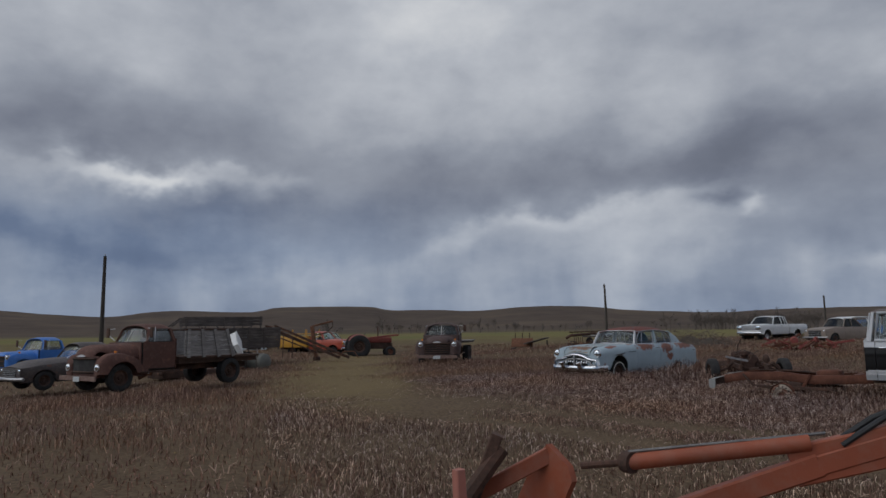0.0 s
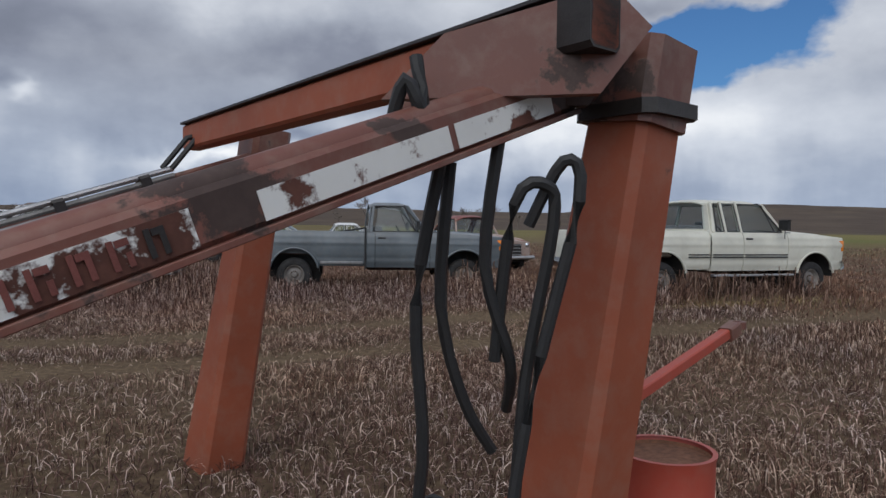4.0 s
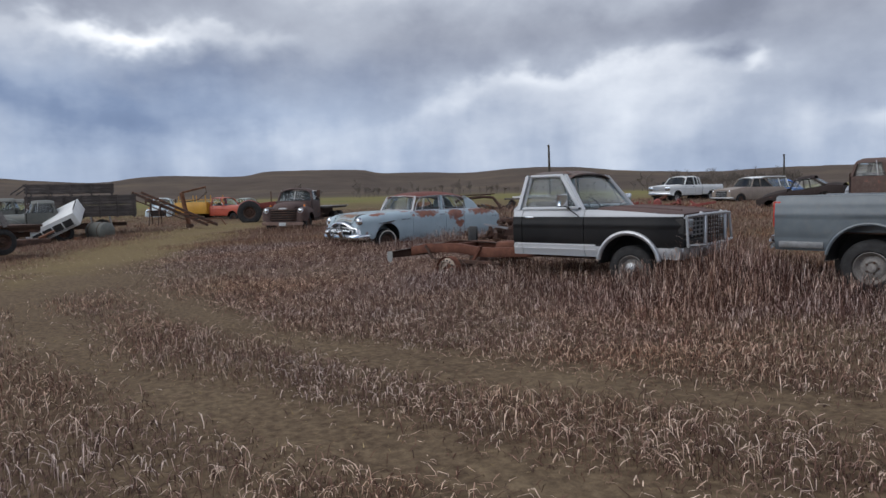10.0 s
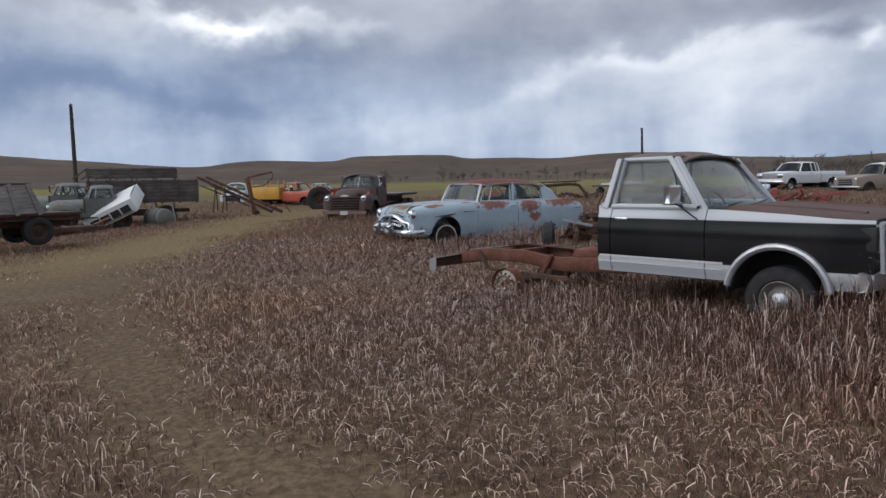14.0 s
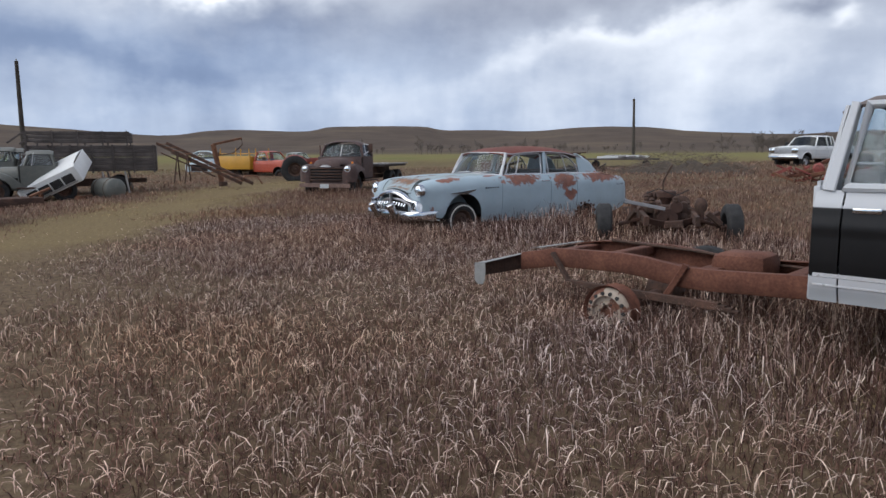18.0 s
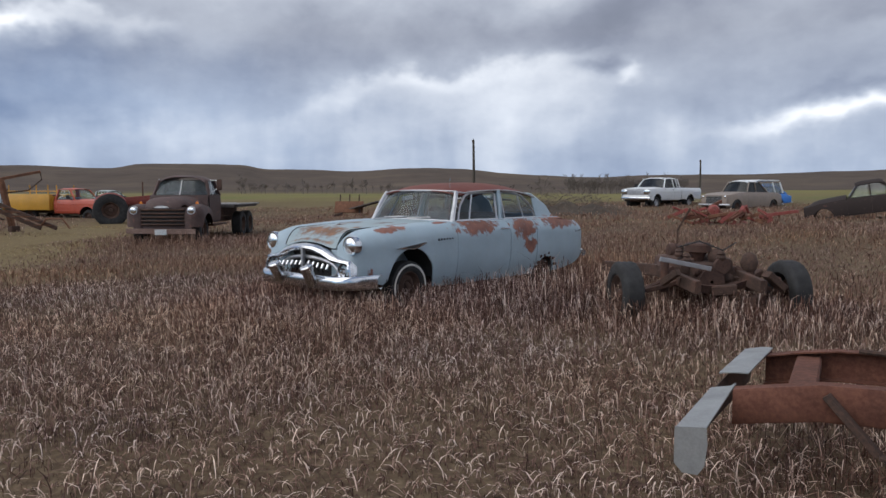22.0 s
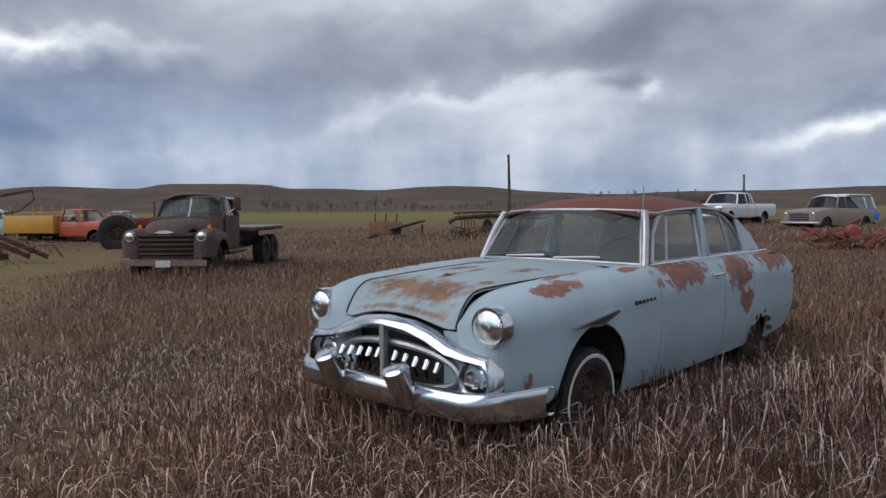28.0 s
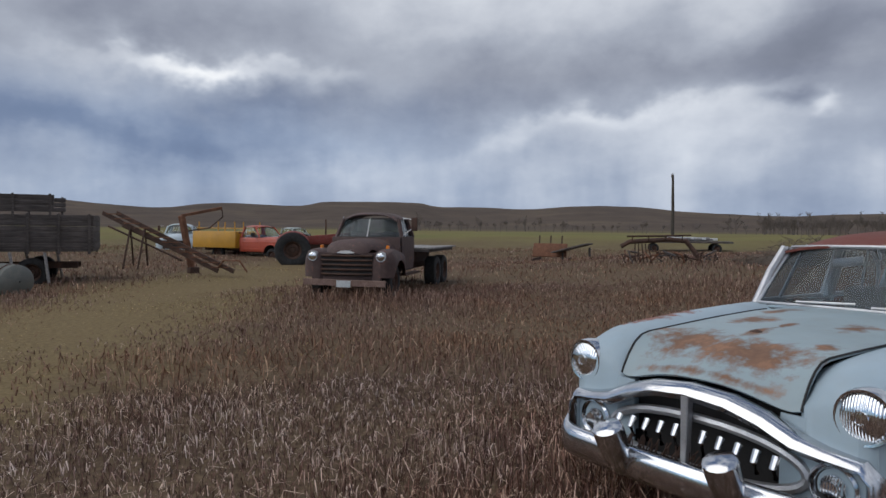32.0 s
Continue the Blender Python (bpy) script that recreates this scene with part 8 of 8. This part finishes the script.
rng = random.Random(77)
spots = []
for k in range(120):
    spots.append((rng.uniform(28.0, 37.0), rng.uniform(235, 285), rng.uniform(0.95, 1.4)))
for k in range(90):
    spots.append((rng.uniform(36, 70), rng.uniform(200, 330), rng.uniform(0.55, 1.1)))
for k in range(14):
    spots.append((rng.uniform(-16, 8), rng.uniform(95, 200), rng.uniform(0.6, 1.1)))
for k, (deg, r, sc) in enumerate(spots):
    a = radians(deg)
    x, y = -12 - r * math.sin(a), 10 + r * math.cos(a)
    m = pose(x, y, far_height(x, y) - 0.1, 0, 0, rng.uniform(0, 360))
    src = kinds[k % 4]
    if k < 4:
        src.matrix_world = m
        src.scale = (sc, sc, sc)
    else:
        c2 = copy_thing(src, m)
        c2.scale = (sc, sc, sc)


# ---- grass ----
WALK_LINE = np.array([(-3.1, -0.6), (-2.8, -0.1), (-2.1, 0.7), (-0.3, 3.5), (-0.5, 5.2), (-1.2, 6.2), (-2.4, 7.2), (-5.1, 8.4), (-6.4, 8.8), (-8.6, 9.1), (-10.6, 9.3), (-11.9, 9.8), (-14.3, 11.0), (-15.0, 11.5), (-15.7, 11.4), (-16.1, 11.3)])


def line_distance(p):
    best = np.full(len(p), 1e9)
    for a, b in zip(WALK_LINE, WALK_LINE[1:]):
        d = b - a
        u = np.clip(((p - a) @ d) / max(1e-9, d @ d), 0, 1)
        best = np.minimum(best, np.hypot(*(p - a - u[:, None] * d).T))
    return best


def track_distance(p):
    """Metres to the middle of the wheel track."""
    best = np.full(len(p), 1e9)
    for a, b in zip(np.array(TRACK, float), np.array(TRACK[1:], float)):
        d = b - a
        u = np.clip(((p - a) @ d) / (d @ d), 0, 1)
        best = np.minimum(best, np.hypot(*(p - a - u[:, None] * d).T))
    return best


def patchy(p, scale, seed):
    """Smooth noise over the field, about 0 to 1."""
    rng = np.random.default_rng(seed)
    out = np.zeros(len(p))
    for k in range(7):
        a, f, ph = rng.uniform(0, 6.28), scale * rng.uniform(0.6, 2.2), rng.uniform(0, 6.28)
        out += np.sin(p[:, 0] * math.cos(a) * f + p[:, 1] * math.sin(a) * f + ph)
    return 0.5 + 0.5 * np.tanh(out / 2.6)


def field_height(p):
    x, y = p[:, 0], p[:, 1]
    s = lambda a, b, v: (lambda u: u * u * (3 - 2 * u))(np.clip((v - a) / (b - a), 0, 1))
    r = np.hypot(x + 12, y - 10)
    z = 0.20 * s(-8, 0, x) * s(6, 12, y) - 0.55 * np.exp(-((x + 30.5) / np.where(x > -30.5, 9, 13)) ** 2 - ((y - 0.5) / 8) ** 2) + 1.3 * s(32, 75, r) + 0.5 * s(20, 32, y) * s(-44, -36, x) * (1 - s(-14, -6, x))
    return z + 0.03 * np.sin(x * 0.9 + 1.3) * np.sin(y * 0.8) * s(2.0, 4.0, np.abs(y - 9) + np.abs(x + 8) * 0.1)


# where the grass stands uncut round parked vehicles: centre, half lengths, how much taller
LUSH = [(-8.8, 13.5, 2.8, 1.5, 2.6), (-3.9, 14.7, 3.3, 1.5, 2.1), (2.4, 13.6, 3.6, 1.5, 2.1), (-18.3, 14.6, 2.0, 2.0, 1.7), (-14.9, 17.0, 1.8, 1.6, 1.2), (-17.6, 18.4, 2.0, 3.0, 1.5), (-30.5, 16.4, 2.5, 2.0, 0.8), (-24, 2.5, 4.0, 2.5, 1.0)]


def grass_mesh(name, mat, per_metre, near, far, height, width, seed, bends, box_area, short=False, label="", curl=0.13):
    """Blades that stand up from the ground and hook over at the tip in so many bends."""
    rng = np.random.default_rng(seed)
    levels = bends + 1
    x0, x1, y0, y1 = box_area
    n = int((x1 - x0) * (y1 - y0) * per_metre)
    p = np.stack([rng.uniform(x0, x1, n), rng.uniform(y0, y1, n)], 1)
    d = line_distance(p)
    # what the walk never looks at is left bare
    line = np.interp(p[:, 0], WALK_LINE[::-1, 0], WALK_LINE[::-1, 1])
    seen = p[:, 1] > np.where(p[:, 0] < -1.5, -3.0, line - 1.5)
    south = (p[:, 1] < line - 1.0) & (p[:, 0] < -1.5)
    seen &= ~south | (rng.uniform(0, 1, n) < 0.6)
    keep = (d >= near) & (d < far) & seen
    p, d = p[keep], d[keep]
    td = track_distance(p)
    west = np.clip((-9 - p[:, 0]) / 8, 0, 1)
    rut = np.minimum(np.abs(td - 0.85) / 0.62, 1 + 0 * td) * (1 - west) + west * np.clip(td / 3.4, 0, 1)
    rut = np.clip(rut + 0.35 * (patchy(p, 1.4, 3) - 0.5), 0, 1)
    keep = rng.uniform(0, 1, len(p)) < (0.06 + 0.94 * rut ** 1.5 if not short else 1.10 - rut)
    p, rut = p[keep], rut[keep]
    n = len(p)
    tall = height * ((0.22 + 0.78 * rut) if not short else 1.0) * (0.60 + 0.70 * patchy(p, 0.8, 8)) * rng.uniform(0.45, 1.2, n)
    long_tip = np.ones(n)
    for vx, vy, rx, ry, more in LUSH:
        rank = 1 + more * np.exp(-((p[:, 0] - vx) / rx) ** 4 - ((p[:, 1] - vy) / ry) ** 4)
        tall, long_tip = tall * rank, long_tip * rank ** 0.55
    wid = width * rng.uniform(0.6, 1.3, n)
    az = rng.uniform(0, 6.28, n)
    turn = az + 1.57 + rng.normal(0, 0.5, n)
    lean = np.abs(rng.normal(0.45, 0.50, n)) + (0.35 if short else 0.0)
    bend = rng.uniform(0.9, 3.3, n)
    hook = curl * rng.uniform(0.55, 1.35, n) * long_tip
    out, z = np.zeros(n), field_height(p) - 0.02
    verts = np.zeros((n, 2 * levels + 1, 3), np.float32)
    for k in range(levels + 1):
        if k == 1:
            out, z = out + tall * np.sin(lean), z + tall * np.cos(lean)
        elif k > 1:
            tilt = lean + bend * (k - 1) / bends
            out, z = out + hook / bends * np.sin(tilt), z + hook / bends * np.cos(tilt)
        cx, cy = p[:, 0] + out * np.cos(az), p[:, 1] + out * np.sin(az)
        w = wid * (0.4 if k == 0 else (0.75 if k == 1 else 1.15 - 0.35 * (k - 1) / bends)) / 2
        if k < levels:
            for j, sign in ((2 * k, -1), (2 * k + 1, 1)):
                verts[:, j] = np.stack([cx + sign * w * np.cos(turn), cy + sign * w * np.sin(turn), z], 1)
        else:
            verts[:, 2 * k] = np.stack([cx, cy, z], 1)
    nv = 2 * levels + 1
    quad = [[2 * k, 2 * k + 1, 2 * k + 3, 2 * k + 2] for k in range(levels - 1)]
    pattern = np.array([i for q in quad for i in q] + [2 * levels - 2, 2 * levels - 1, 2 * levels])
    sizes = np.array([4] * (levels - 1) + [3])
    loops = (np.arange(n)[:, None] * nv + pattern).ravel().astype(np.int32)
    starts = np.concatenate([[0], np.cumsum(np.tile(sizes, n))[:-1]]).astype(np.int32)
    me = bpy.data.meshes.new(name)
    me.vertices.add(n * nv)
    me.vertices.foreach_set("co", verts.ravel())
    me.loops.add(len(loops))
    me.loops.foreach_set("vertex_index", loops)
    me.polygons.add(len(starts))
    me.polygons.foreach_set("loop_start", starts)
    me.update(calc_edges=True)
    me.materials.append(mat)
    return tagged(new(name, me), label, "grass", kind="stuff")


def straw(name, stops, sheen=0.0):
    m = bpy.data.materials.new(name)
    m.use_nodes = True
    nt = m.node_tree
    b = nt.nodes["Principled BSDF"]
    rnd = nt.nodes.new("ShaderNodeNewGeometry").outputs["Random Per Island"]
    pos = nt.nodes.new("ShaderNodeTexCoord").outputs["Object"]
    patch = noise_tex(nt, pos, 0.35, 4.0, 0.6)
    col = ramp(nt, rnd, stops)
    col = blend(nt, ramp(nt, patch, [(0.40, 0.0), (0.65, 0.7)]), col, blend(nt, 1.0, col, (1.22, 1.06, 0.78), "MULTIPLY"))
    col = blend(nt, ramp(nt, noise_tex(nt, pos, 0.22, 3.0), [(0.50, 0.0), (0.68, 0.55)]), col, blend(nt, 1.0, col, (1.02, 0.84, 0.80), "MULTIPLY"))
    wire(nt, col, b.inputs["Base Color"])
    b.inputs["Roughness"].default_value = 0.75
    b.inputs["Specular IOR Level"].default_value = 0.25
    thin = nt.nodes.new("ShaderNodeBsdfTranslucent")
    wire(nt, col, thin.inputs[0])
    both = nt.nodes.new("ShaderNodeMixShader")
    both.inputs[0].default_value = 0.22
    wire(nt, b.outputs[0], both.inputs[1])
    wire(nt, thin.outputs[0], both.inputs[2])
    wire(nt, both.outputs[0], nt.nodes["Material Output"].inputs[0])
    return m


M_GRASS = straw("dry_brown_grass", [(0.0, (0.042, 0.021, 0.017)), (0.45, (0.108, 0.057, 0.046)), (0.68, (0.21, 0.125, 0.104)), (0.81, (0.46, 0.325, 0.28)), (0.95, (0.88, 0.73, 0.66))])
M_FAR_GRASS = straw("distant_brown_grass", [(0.0, (0.105, 0.061, 0.047)), (0.5, (0.18, 0.109, 0.086)), (0.85, (0.275, 0.178, 0.141)), (0.98, (0.46, 0.35, 0.285))])
M_STRAW = straw("pale_straw", [(0.0, (0.115, 0.083, 0.036)), (0.5, (0.23, 0.175, 0.085)), (0.9, (0.37, 0.295, 0.165)), (1.0, (0.50, 0.42, 0.26))])
NEAR, MID, FAR = (-26, 6, -3, 20), (-30, 10, -3, 24), (-75, 25, -3, 80)
grass_mesh("tall_grass", M_GRASS, 1450, 0.0, 3.0, 0.09, 0.0058, 11, 2, NEAR, label="dense dry brown prairie grass with pale curled tips", curl=0.10)
grass_mesh("tall_grass", M_GRASS, 1050, 3.0, 7.0, 0.11, 0.0074, 12, 1, MID, label="dry brown prairie grass between the parked vehicles", curl=0.115)
grass_mesh("far_grass", M_FAR_GRASS, 200, 7.0, 19.0, 0.15, 0.017, 13, 1, (-42, 14, -3, 34), label="thinner brown prairie grass across the yard", curl=0.16)
grass_mesh("far_grass", M_FAR_GRASS, 33, 19.0, 44.0, 0.16, 0.033, 14, 1, FAR, label="brown prairie grass far across the yard", curl=0.15)
grass_mesh("short_straw", M_STRAW, 1050, 0.0, 8.0, 0.022, 0.0100, 15, 1, (-26, 8, -3, 17), True, label="short flattened yellow straw along the wheel ruts", curl=0.07)
grass_mesh("short_straw", M_STRAW, 210, 8.0, 34.0, 0.035, 0.019, 16, 1, (-60, 12, -3, 35), True, label="short yellow straw on the mown track", curl=0.09)
